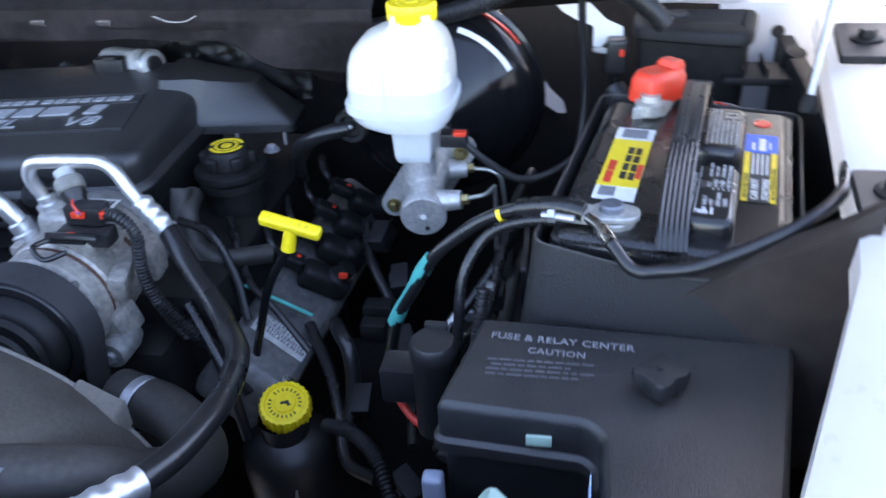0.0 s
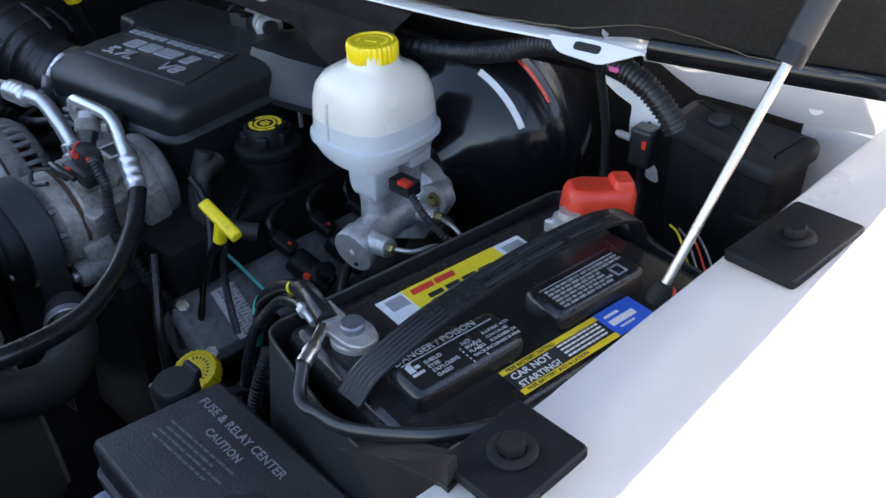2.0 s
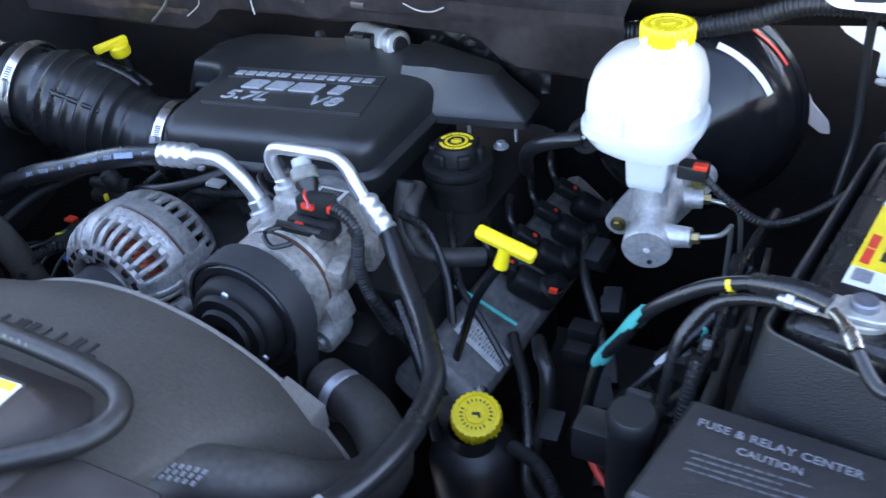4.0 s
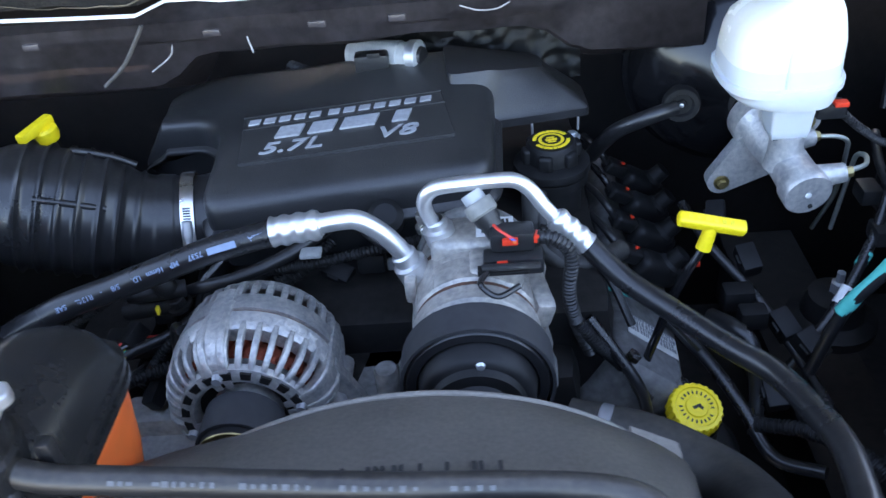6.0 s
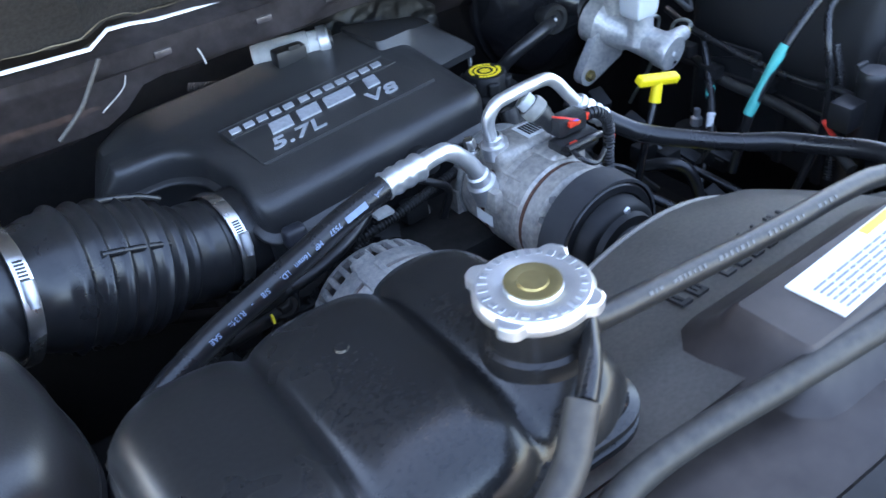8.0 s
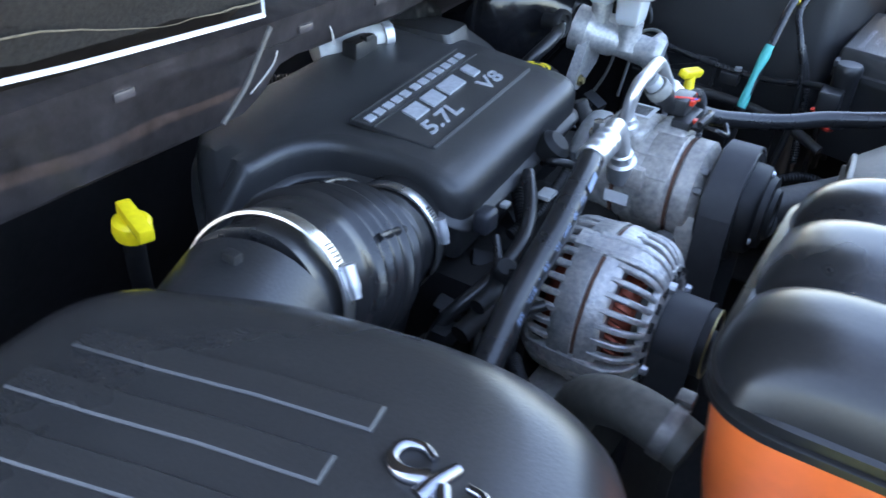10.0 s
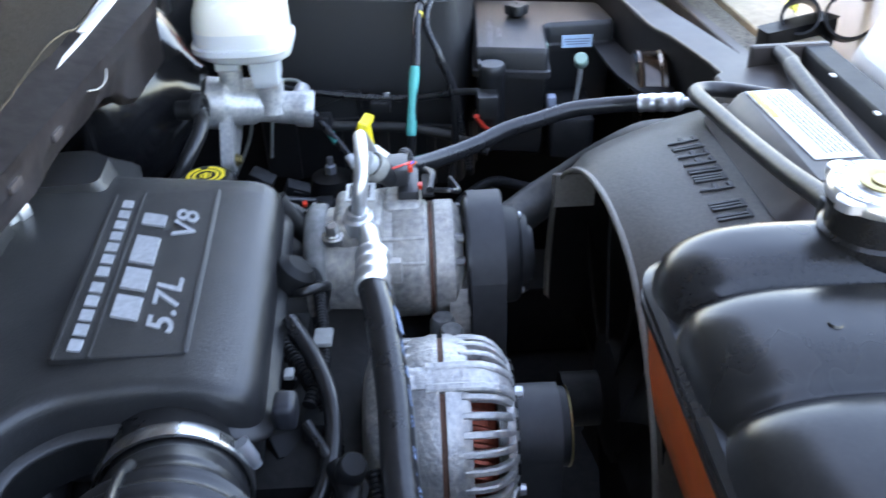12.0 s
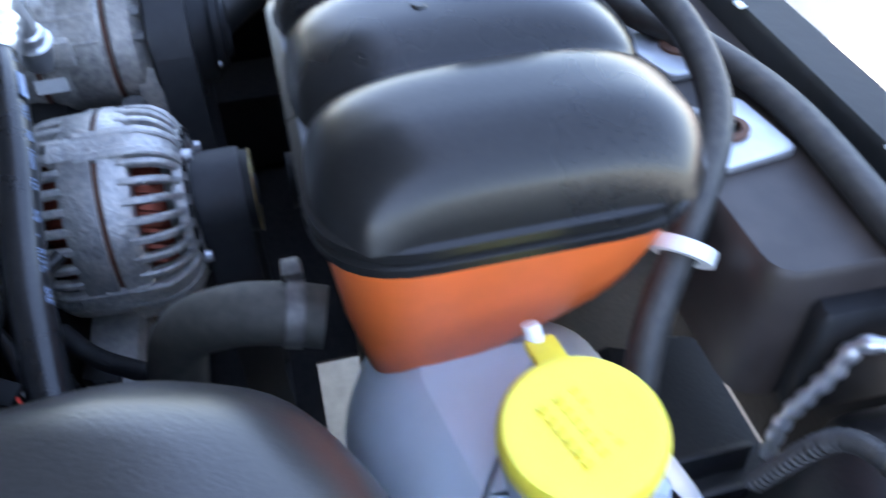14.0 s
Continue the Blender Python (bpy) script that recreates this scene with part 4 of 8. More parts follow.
bellows()
airbox = thing("air_filter_box", "black plastic air filter box with ribbed lid and chrome emblem", "air box", (-0.6, -0.09, 0.95))
AB = [(-0.424, -0.175), (-0.427, -0.12), (-0.446, -0.03), (-0.472, 0.04), (-0.505, 0.098), (-0.545, 0.118), (-0.72, 0.1), (-0.76, 0.05), (-0.76, -0.24), (-0.72, -0.30), (-0.52, -0.275), (-0.446, -0.236)]
abx = rounded(AB, [0.03, 0.03, 0.03, 0.03, 0.03, 0.03, 0.03, 0.03, 0.05, 0.05, 0.04, 0.03], 5)
part("tray", slab(abx, [(0.012, 0.93), (0.008, 1.07), (-0.004, 1.075), (-0.004, 1.088)]), PLASTIC, airbox)
lid_mid = Vector((-0.6, -0.09))
lid_rings = []
for d, z in ((-0.002, 1.089), (0.0, 1.105), (0.003, 1.132), (0.008, 1.148), (0.015, 1.16), (0.025, 1.17), (0.037, 1.178), (0.052, 1.1828), (0.07, 1.1855), (0.09, 1.187), (0.13, 1.188)):
    lid_rings.append([(*(lid_mid + (p - lid_mid) * (1 - d / 0.165)), z) for p in abx])
part("lid", loft(lid_rings), LID, airbox, "satin black lid", keep=50)
for k in range(3):
    x = -0.566 - 0.039 * k
    line = [(x - 0.022, 0.03), (x - 0.01, -0.02), (x + 0.005, -0.075), (x + 0.018, -0.135)]
    b = slab([Vector(p) for p in line] + [Vector((p[0] + 0.018, p[1] + 0.004)) for p in line[::-1]], [(0, 1.178), (0, 1.1886), (0.0012, 1.1898)])
    part("lid_rib", b, LID, airbox)
EM = pose(-0.556, -0.178, 1.1872, 0, 0, 75)
horn = [(0.004, 0.002, 0.004), (0.014, 0.009, 0.006), (0.024, 0.007, 0.006), (0.027, -0.003, 0.005), (0.02, -0.009, 0.004), (0.011, -0.008, 0.003)]
for sx in (-1, 1):
    part("emblem", tube([(sx * x, y, 0.001 + 0.2 * w) for x, y, w in horn], lambda f, s: 0.0048 - 0.0026 * f, 12), DARK_CHROME, airbox, "plain chrome emblem", m=EM.copy())
part("emblem", tube([(0, 0.012, 0.001), (0, 0.002, 0.003), (0, -0.012, 0.002)], lambda f, s: 0.005 - 0.002 * f, 12), DARK_CHROME, airbox, "plain chrome emblem", m=EM.copy())
p0, p1 = Vector((-0.448, 0.038, 1.125)), Vector((-0.60, -0.01, 1.11))
part("neck", tube([p0, p0.lerp(p1, 0.2), p0.lerp(p1, 0.5), p1], lambda f, s: 0.0595 - 0.003 * f, 40, 8), PLASTIC, airbox)
part("neck_tab", box(-0.473, 0.028, 1.184, 0.008, 0.012, 0.008, 0.002), PLASTIC, airbox)

# ---- front accessories ----
alt = thing("alternator", "dusty cast aluminium alternator with copper windings showing", "alternator", (-0.133, -0.12, 0.93))
AC = Vector((-0.125, -0.109, 0.998))
AX = Vector((0, -1, 0))
NF = 34


def fin(u, way, w, prof, deep=0.006):
    """A flat cooling bar that follows a profile of (height along the shaft, radius)."""
    t = way.cross(u).normalized()
    rows = []
    for h, r in prof:
        p = AC + way * h + u * r
        q = AC + way * (h - 0.001) + u * (r - deep)
        rows.append([p - t * w * 0.6, p + t * w * 0.6, p - u * 0.0012 + t * w, q + t * w, q - t * w, p - u * 0.0012 - t * w])
    return loft(rows)


part("rear_housing", lathe([(0, -0.06), (0.05, -0.06), (0.064, -0.055), (0.069, -0.048), (0.07, -0.044), (0.064, -0.043)], AC, AX, 48), ALT_METAL, alt)
part("stator", lathe([(0.06, -0.006), (0.0742, -0.006), (0.0742, 0.006), (0.06, 0.006)], AC, AX, 60), RUST, alt, "rust-brown stator edge")
part("rear_bell", lathe([(0.06, -0.026), (0.0725, -0.026), (0.0752, -0.023), (0.0758, -0.012), (0.0772, -0.008), (0.0774, -0.0022), (0.06, -0.0022)], AC, AX, 60), ALT_METAL, alt)
part("front_bell", lathe([(0.06, 0.0022), (0.0774, 0.0022), (0.0772, 0.008), (0.0758, 0.011), (0.0755, 0.0175), (0.073, 0.0205), (0.06, 0.0205)], AC, AX, 60), ALT_METAL, alt)
part("winding", lathe([(0.03, -0.044), (0.05, -0.042), (0.056, -0.032), (0.056, -0.016), (0.05, 0.0), (0.056, 0.014), (0.057, 0.03), (0.05, 0.04), (0.03, 0.042)], AC, AX, 60), COPPER, alt, "copper winding")
for k in range(30):
    a = 2 * math.pi * k / 30
    u, q = Vector((math.cos(a), 0, math.sin(a))), Vector((-math.sin(a), 0, math.cos(a)))
    part("winding_loop", tube([AC + AX * 0.014 + u * 0.057, AC + AX * 0.03 + u * 0.059 + q * 0.003, AC + AX * 0.036 + u * 0.056 + q * 0.006], 0.0026, 6, 3), COPPER, alt)
part("front_face", lathe([(0.0585, 0.047), (0.057, 0.0525), (0.05, 0.0555), (0.045, 0.055), (0.042, 0.05), (0.042, 0.042), (0.058, 0.04)], AC, AX, 60), ALT_METAL, alt)
# near-black recess: the shade behind the pulley is put into its colour
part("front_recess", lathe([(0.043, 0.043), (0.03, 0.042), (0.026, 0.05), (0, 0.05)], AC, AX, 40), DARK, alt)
part("bearing_boss", lathe([(0.031, 0.04), (0.028, 0.052), (0.0235, 0.06), (0.0, 0.06)], AC, AX, 40), ALT_METAL, alt)
# dark blocks on the face, coloured as the shade in its pockets
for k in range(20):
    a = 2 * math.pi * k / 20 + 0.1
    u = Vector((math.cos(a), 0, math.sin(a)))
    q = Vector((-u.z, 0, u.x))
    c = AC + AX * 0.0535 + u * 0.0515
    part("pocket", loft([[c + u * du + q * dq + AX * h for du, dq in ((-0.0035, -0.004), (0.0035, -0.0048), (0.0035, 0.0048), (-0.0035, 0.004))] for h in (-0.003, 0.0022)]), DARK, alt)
STRAPS = (104, 196, 14, 300)
for k in range(NF):
    a = 2 * math.pi * k / NF
    u = Vector((math.cos(a), 0, math.sin(a)))
    part("front_fin", fin(u, AX, 0.0027, [(0.014, 0.0764), (0.026, 0.076), (0.036, 0.0738), (0.043, 0.0695), (0.0485, 0.0635), (0.052, 0.057)]), ALT_METAL, alt, keep=30)
    part("rear_fin", fin(u, -AX, 0.003, [(0.02, 0.0752), (0.034, 0.0748), (0.043, 0.073), (0.049, 0.069)]), ALT_METAL, alt, keep=30)
for deg in STRAPS:
    for off in (-7, 7):
        u = Vector((math.cos(radians(deg + off)), 0, math.sin(radians(deg + off))))
        part("strap_rib", fin(u, AX, 0.0034, [(-0.012, 0.0785), (0.016, 0.0795), (0.03, 0.0785), (0.041, 0.074), (0.05, 0.066), (0.0545, 0.056), (0.0555, 0.047)], 0.009), ALT_METAL, alt, keep=30)
    u = Vector((math.cos(radians(deg)), 0, math.sin(radians(deg))))
    part("strap", fin(u, AX, 0.0095, [(-0.03, 0.0768), (0.016, 0.078), (0.03, 0.0765), (0.041, 0.071), (0.049, 0.064), (0.053, 0.055)], 0.012), ALT_METAL, alt, keep=30)
    part("through_bolt", lathe([(0, 0.006), (0.0042, 0.006), (0.0048, 0.0), (0, 0)], AC + AX * 0.0545 + u * 0.052, AX, 8), ZINC, alt)
for a in (6.0, 4.2):
    u = Vector((math.cos(a), 0, math.sin(a)))
    part("lug", tube([AC - AX * 0.03 + u * 0.076, AC + AX * 0.034 + u * 0.076], 0.009, 14, 2), ALT_METAL, alt)
part("rear_lead", tube([AC - AX * 0.03 + Vector((-0.072, 0, 0.03)), AC - AX * 0.045 + Vector((-0.085, 0, 0.02)), AC - AX * 0.05 + Vector((-0.095, 0, -0.02))], 0.005, 10), RUBBER, alt, "black output lead")
part("pulley", lathe([(0, 0.1), (0.012, 0.1), (0.014, 0.094), (0.018, 0.094), (0.02, 0.098), (0.03, 0.098), (0.0315, 0.097), (0.0315, 0.064), (0.03, 0.06), (0.02, 0.058), (0, 0.058)], AC, AX, 44), BRACKET, alt, "black belt pulley")
for c in alt.children:
    c.data.transform(Matrix.Translation(AC) @ Matrix.Diagonal((1.07, 1.07, 1.07, 1)) @ Matrix.Translation(-AC))
part("pulley_edge", lathe([(0.0295, 0.1052), (0.034, 0.1058), (0.0345, 0.1045)], AC, AX, 44), BRASS, alt)
BOSS = material("grimy_boss", (0.2, 0.198, 0.19), 0.55, 0.4, vary=0.45, grain=120, blotch=24, bump=0.4)
bracket = thing("alternator_bracket", "cast aluminium mounting bracket between alternator and compressor", "bracket", (-0.03, -0.1, 0.92))
part("arm", slab(rounded([(-0.045, -0.135), (-0.005, -0.135), (0.035, -0.06), (0.03, -0.03), (-0.02, -0.03)], 0.01, 4), [(0.003, 0.88), (0, 0.895), (0, 0.962), (0.004, 0.97)]), BOSS, bracket)
part("boss", lathe([(0, 0), (0.012, 0), (0.012, 0.052), (0.01, 0.056), (0, 0.056)], (0.002, -0.122, 0.952), (0, 0, 1), 20), BOSS, bracket)
part("boss", lathe([(0, 0), (0.013, 0), (0.013, 0.05), (0.010, 0.056), (0, 0.056)], (0.024, -0.114, 0.95), (0, 0, 1), 20), BOSS, bracket)
bolt("bolt", (-0.01, -0.138, 0.955), (0, -1, 0), 0.006, bracket, ZINC)
part("gusset", loft([[(-0.05, y, 1.02), (-0.044, y, 1.022), (-0.014, y, 0.955), (-0.02, y, 0.945), (-0.055, y, 0.96)] for y in (-0.128, -0.118)]), ALT_METAL, bracket)
for k in range(4):
    part("cooling_rib", box(-0.056 + 0.004 * k, -0.135, 0.955 - 0.013 * k, 0.03, 0.03, 0.005, 0.002), ALT_METAL, bracket)
part("brace", box(-0.19, -0.085, 0.915, 0.2, 0.04, 0.035, 0.008), CAST_DULL, bracket)
b = tube([(-0.215, -0.035, 1.03), (-0.245, -0.035, 1.028), (-0.275, -0.03, 1.02)], 0.01, 10)
part("stay", b, DARK, bracket)
bolt("bolt", (-0.213, -0.038, 1.03), (-0.2, -0.1, 1), 0.009, bracket, DARK, 0.012)

COMPRESSOR = material("dusty_compressor_casting", (0.42, 0.41, 0.395), 0.48, 0.45, vary=0.45, grain=160, blotch=34, bump=0.5, tint=(0.36, 0.33, 0.29), dust=0.1, dust_color=(0.22, 0.18, 0.13), spread=0.3)
comp = thing("ac_compressor", "cast aluminium air conditioning compressor with black clutch pulley", "compressor", (0.09, -0.07, 0.95))
CC, CX = Vector((0.09, -0.07, 1.034)), Vector((0, -1, 0))
part("rear_housing", lathe([(0, -0.075), (0.05, -0.075), (0.056, -0.07), (0.058, -0.035), (0.058, -0.03)], CC, CX, 40), COMPRESSOR, comp)
part("rust_seam", lathe([(0.0555, -0.031), (0.0588, -0.0305), (0.0588, -0.027), (0.0555, -0.026)], CC, CX, 40), RUST, comp, "rust-brown seam")
part("cylinder", lathe([(0.057, -0.026), (0.0605, -0.02), (0.059, -0.002), (0.0605, 0.0), (0.0605, 0.03), (0.057, 0.034)], CC, CX, 40), COMPRESSOR, comp)
part("rust_seam", lathe([(0.0555, 0.0335), (0.0588, 0.034), (0.0588, 0.0375), (0.0555, 0.038)], CC, CX, 40), RUST, comp, "rust-brown seam")
part("front_housing", lathe([(0.057, 0.0375), (0.06, 0.04), (0.06, 0.058), (0.05, 0.066), (0.03, 0.07), (0, 0.07)], CC, CX, 40), COMPRESSOR, comp)
for x, y, z, s in ((0.147, -0.122, 0.985, 0.03), (0.15, -0.03, 0.985, 0.03)):
    part("mounting_ear", lathe([(0, -0.012), (s * 0.5, -0.012), (s * 0.56, -0.008), (s * 0.56, 0.02), (s * 0.45, 0.03), (0, 0.032)], (x, y, z), (0.05, 1, 0.05), 22), BOSS, comp)
    part("ear_bolt", lathe([(0, 0.006), (s * 0.22, 0.006), (s * 0.22, 0.0), (s * 0.32, 0.0), (0, -0.001)], (x, y - 0.012, z), (0, -1, 0), 12), ZINC, comp)
part("rear_flange", lathe([(0, -0.09), (0.054, -0.09), (0.059, -0.087), (0.061, -0.082), (0.061, -0.072), (0.058, -0.068), (0, -0.068)], CC, CX, 44), BOSS, comp)
part("rear_leg", loft([[(x0, y, z) for x0, y in ((c - w, 0.0), (c + w, 0.0), (c + w, 0.018), (c - w, 0.018))] for z, c, w in ((1.04, 0.055, 0.028), (1.0, 0.052, 0.024), (0.95, 0.05, 0.018), (0.9, 0.05, 0.012))]), COMPRESSOR, comp)
part("front_lug", loft([[(x0, y, z) for x0, y in ((c - w, -0.142), (c + w, -0.142), (c + w, -0.122), (c - w, -0.122))] for z, c, w in ((1.03, 0.058, 0.022), (1.0, 0.048, 0.02), (0.975, 0.046, 0.016), (0.945, 0.046, 0.014))]), COMPRESSOR, comp)
part("head_block", box(0.088, -0.035, 1.085, 0.075, 0.05, 0.034, 0.012, 4), COMPRESSOR, comp)
part("head_step", box(0.112, -0.078, 1.086, 0.05, 0.04, 0.024, 0.009, 4), COMPRESSOR, comp)
for a in (152, 128, 40, 8):
    u = Vector((math.cos(radians(a)), 0, math.sin(radians(a))))
    q = CC + u * 0.0585
    part("casting_rib", tube([q + CX * -0.022, q + CX * 0.0, q + CX * 0.03], 0.0028, 10), COMPRESSOR, comp)
    part("case_bolt", lathe([(0, 0.012), (0.0045, 0.012), (0.005, 0.008), (0.005, -0.006), (0, -0.006)], CC + u * 0.054 + CX * 0.056, CX, 6), CAST_GREY, comp)
for at, size, turn in (((0.148, -0.078, 1.048), (0.02, 0.056, 0.03), 14), ((0.146, -0.1, 1.005), (0.026, 0.036, 0.034), -10), ((0.15, -0.02, 1.03), (0.016, 0.034, 0.05), 6), ((0.128, -0.05, 1.084), (0.03, 0.03, 0.022), 30)):
    part("casting_lug", box(0, 0, 0, *size, 0.006, 2, m=Matrix.Translation(at) @ pose(0, 0, 0, 8, turn, turn)), COMPRESSOR, comp)
part("casting_pad", box(0.03, -0.06, 1.06, 0.012, 0.034, 0.026, 0.004), COMPRESSOR, comp)
st = part("label", box(0.113, -0.036, 1.1026, 0.036, 0.03, 0.0006, 0), PALE, comp, "silver type label", m=None)
part("print", bars([(0.1 + 0.004 * k, -0.046 + 0.0 * k, 0.1025 + 0.004 * k, -0.025) for k in range(7)], Matrix.Translation((0, 0, 1.1029))), INK, st)
st = part("label", box(0.0285, -0.05, 1.03, 0.0006, 0.028, 0.014, 0, m=None), PALE, comp, "small white label")
bolt("bolt", (0.046, -0.012, 1.088), (-0.2, 0, 1), 0.007, comp, STEEL, 0.02)
clutch = part("clutch_pulley", lathe([(0.02, 0.072), (0.05, 0.07), (0.061, 0.07), (0.0632, 0.072), (0.0632, 0.106), (0.0615, 0.108), (0.054, 0.108), (0.052, 0.104), (0.04, 0.103)], CC, CX, 56), RUBBER, comp, "black clutch pulley")
part("clutch_plate", lathe([(0.052, 0.105), (0.05, 0.122), (0.046, 0.126), (0.042, 0.127), (0.04, 0.134), (0.03, 0.135), (0.028, 0.14), (0.014, 0.14), (0.012, 0.13), (0, 0.13)], CC, CX, 48), BRACKET, clutch)
for k in range(3):
    a = radians(84 + 120 * k)
    part("rivet", lathe([(0, 0.003), (0.003, 0.0025), (0.0042, 0), (0, 0)], CC + CX * 0.1262 + Vector((0.044 * math.cos(a), 0, 0.044 * math.sin(a))), CX, 14), ZINC, clutch, "bright rivet")
part("wire_bracket", box(0.118, -0.105, 1.104, 0.045, 0.012, 0.004, 0.001), DARK, comp)
part("wire", tube([(0.105, -0.108, 1.106), (0.098, -0.128, 1.108), (0.112, -0.136, 1.1), (0.132, -0.128, 1.104)], 0.0028, 8), RUBBER, comp, "black clutch wire loop")
part("wire", tube([(0.10, -0.107, 1.109), (0.13, -0.11, 1.111), (0.15, -0.104, 1.106)], 0.0035, 8), RUBBER, comp)

belt = thing("drive_belt", "black ribbed drive belt over the pulleys", "belt", (0.0, -0.18, 0.9))
def belt_ring(ring, y0, y1):
    n, rows = len(ring), []
    for k in range(n + 1):
        p, a, c = (Vector((*ring[j % n], 0)) for j in (k, k - 1, k + 1))
        t = (c - a).normalized()
        o = Vector((-t.y, t.x, 0)) * 0.003
        rows.append([(p.x, y0, p.y), (p.x, y1, p.y), (p.x + o.x, y1, p.y + o.y), (p.x + o.x, y0, p.y + o.y)])
    return loft(rows, cap=False)


ring = [(0.09 + 0.0652 * math.cos(radians(a)), 1.034 + 0.0652 * math.sin(radians(a))) for a in np.linspace(172, -20, 20)]
part("compressor_run", belt_ring(ring + [(0.13, 0.86), (0.1, 0.76), (0.03, 0.74), (0.012, 0.80)], -0.144, -0.178), BELT, belt)
ring = [(AC.x + 0.0345 * math.cos(radians(a)), AC.z + 0.0345 * math.sin(radians(a))) for a in np.linspace(190, -10, 40)]
part("alternator_run", belt_ring(ring + [(-0.07, 0.86), (-0.08, 0.72), (-0.14, 0.72), (-0.16, 0.8)], -0.168, -0.206), BELT, belt)

# suction line to the compressor
def hose_with_crimp(name, label, rubber, metal, crimp, r_rubber, r_metal):
    t = thing(name, label, "hose", rubber[-1])
    part("rubber_hose", tube(rubber, r_rubber, 20, 10), RUBBER, t)
    part("metal_pipe", tube(metal, r_metal, 18, 10), SILVER, t, "bare aluminium pipe")
    for a, c in crimp:
        a, c = Vector(a), Vector(c)
        rr = r_rubber * 1.12
        part("crimp", tube([a.lerp(c, k / 40) for k in range(41)], lambda f, s: rr * (0.98 + 0.06 * math.cos(2 * math.pi * 3.5 * f)) * (0.84 if f > 0.96 or f < 0.01 else 1), 24, 2, smooth=False), SILVER, t, "bare aluminium crimp", keep=45)
    return t


suction = hose_with_crimp("suction_hose", "thick black rubber air conditioning hose with aluminium elbow", [(-0.088, -0.057, 1.128), (-0.121, -0.064, 1.125), (-0.154, -0.069, 1.119), (-0.2, -0.075, 1.106), (-0.25, -0.078, 1.09), (-0.31, -0.086, 1.073), (-0.38, -0.1, 1.04), (-0.43, -0.13, 0.98), (-0.44, -0.16, 0.9)],
    [(-0.05, -0.056, 1.132), (-0.03, -0.053, 1.133), (-0.012, -0.051, 1.13), (0.01, -0.05, 1.11), (0.03, -0.049, 1.078), (0.036, -0.048, 1.06)], [((-0.094, -0.0575, 1.128), (-0.046, -0.056, 1.132))], 0.0128, 0.0095)
part("flange", lathe([(0, -0.02), (0.0165, -0.02), (0.0165, 0.004), (0.0125, 0.006), (0.0125, 0.016), (0.01, 0.018)], (0.03, -0.049, 1.072), (-0.4, 0, 1), 22), SILVER, suction)
# print along the suction hose, read from the engine side
hp = spline([(-0.094, -0.057, 1.128), (-0.121, -0.064, 1.125), (-0.154, -0.069, 1.119), (-0.2, -0.075, 1.106), (-0.25, -0.078, 1.09), (-0.31, -0.086, 1.073)], 16)


def on_hose(way):
    """The place and the turn for print on the hose's front, at a way along it."""
    run = 0.0
    for p, q in zip(hp, hp[1:]):
        step = (q - p).length
        if run + step >= way:
            break
        run += step
    t = (q - p).normalized()
    nrm = Vector((0.1, -0.88, 0.46))
    nrm = (nrm - t * t.dot(nrm)).normalized()
    return Matrix.Translation(p + t * (way - run) + nrm * 0.0128) @ Matrix((t, nrm.cross(t), nrm)).transposed().to_4x4()


way = 0.006
for w, size in (("833A", 0.0068), ("7537", 0.0072), ("MP", 0.0072), ("16mm", 0.0072), ("I.D.", 0.0072), ("5/8", 0.0072), ("-", 0.0072), ("R134a", 0.0072), ("SAE", 0.0072)):
    part("print", text_mesh(w, size, on_hose(way) @ Matrix.Translation((0, -0.003, 0)), 0.0001), BLUEPRINT, suction, "pale print", False)
    way += 0.62 * size * len(w) + 0.006
    if w == "833A":
        part("print", bars([(0.003, -0.0035, 0.03, 0.003)], on_hose(way), 0.0003), BLUEPRINT, suction)
        way += 0.034

discharge = hose_with_crimp("discharge_hose", "black rubber air conditioning hose looping from compressor to condenser", [(0.199, -0.058, 1.09), (0.231, -0.088, 1.069), (0.273, -0.132, 1.06), (0.303, -0.17, 1.059), (0.328, -0.207, 1.064), (0.341, -0.252, 1.071), (0.347, -0.295, 1.08), (0.342, -0.343, 1.086), (0.331, -0.379, 1.092)],
    [(0.06, -0.036, 1.09), (0.056, -0.037, 1.108), (0.05, -0.04, 1.128), (0.05, -0.042, 1.142), (0.06, -0.043, 1.154), (0.082, -0.043, 1.157), (0.11, -0.041, 1.157), (0.132, -0.039, 1.155), (0.146, -0.04, 1.146), (0.158, -0.044, 1.13), (0.168, -0.047, 1.117)], [((0.199, -0.058, 1.09), (0.168, -0.046, 1.117)), ((0.333, -0.376, 1.091), (0.306, -0.423, 1.102))], 0.0105, 0.0072)
part("metal_pipe", tube([(0.31, -0.416, 1.1), (0.296, -0.44, 1.104), (0.277, -0.462, 1.102), (0.26, -0.48, 1.09)], 0.0062, 14), SILVER, discharge, "bare aluminium pipe")
part("flange", lathe([(0, -0.01), (0.015, -0.01), (0.015, 0.006), (0.011, 0.008), (0.011, 0.014), (0.008, 0.016)], (0.06, -0.036, 1.1), (-0.2, 0, 1), 22), SILVER, discharge)

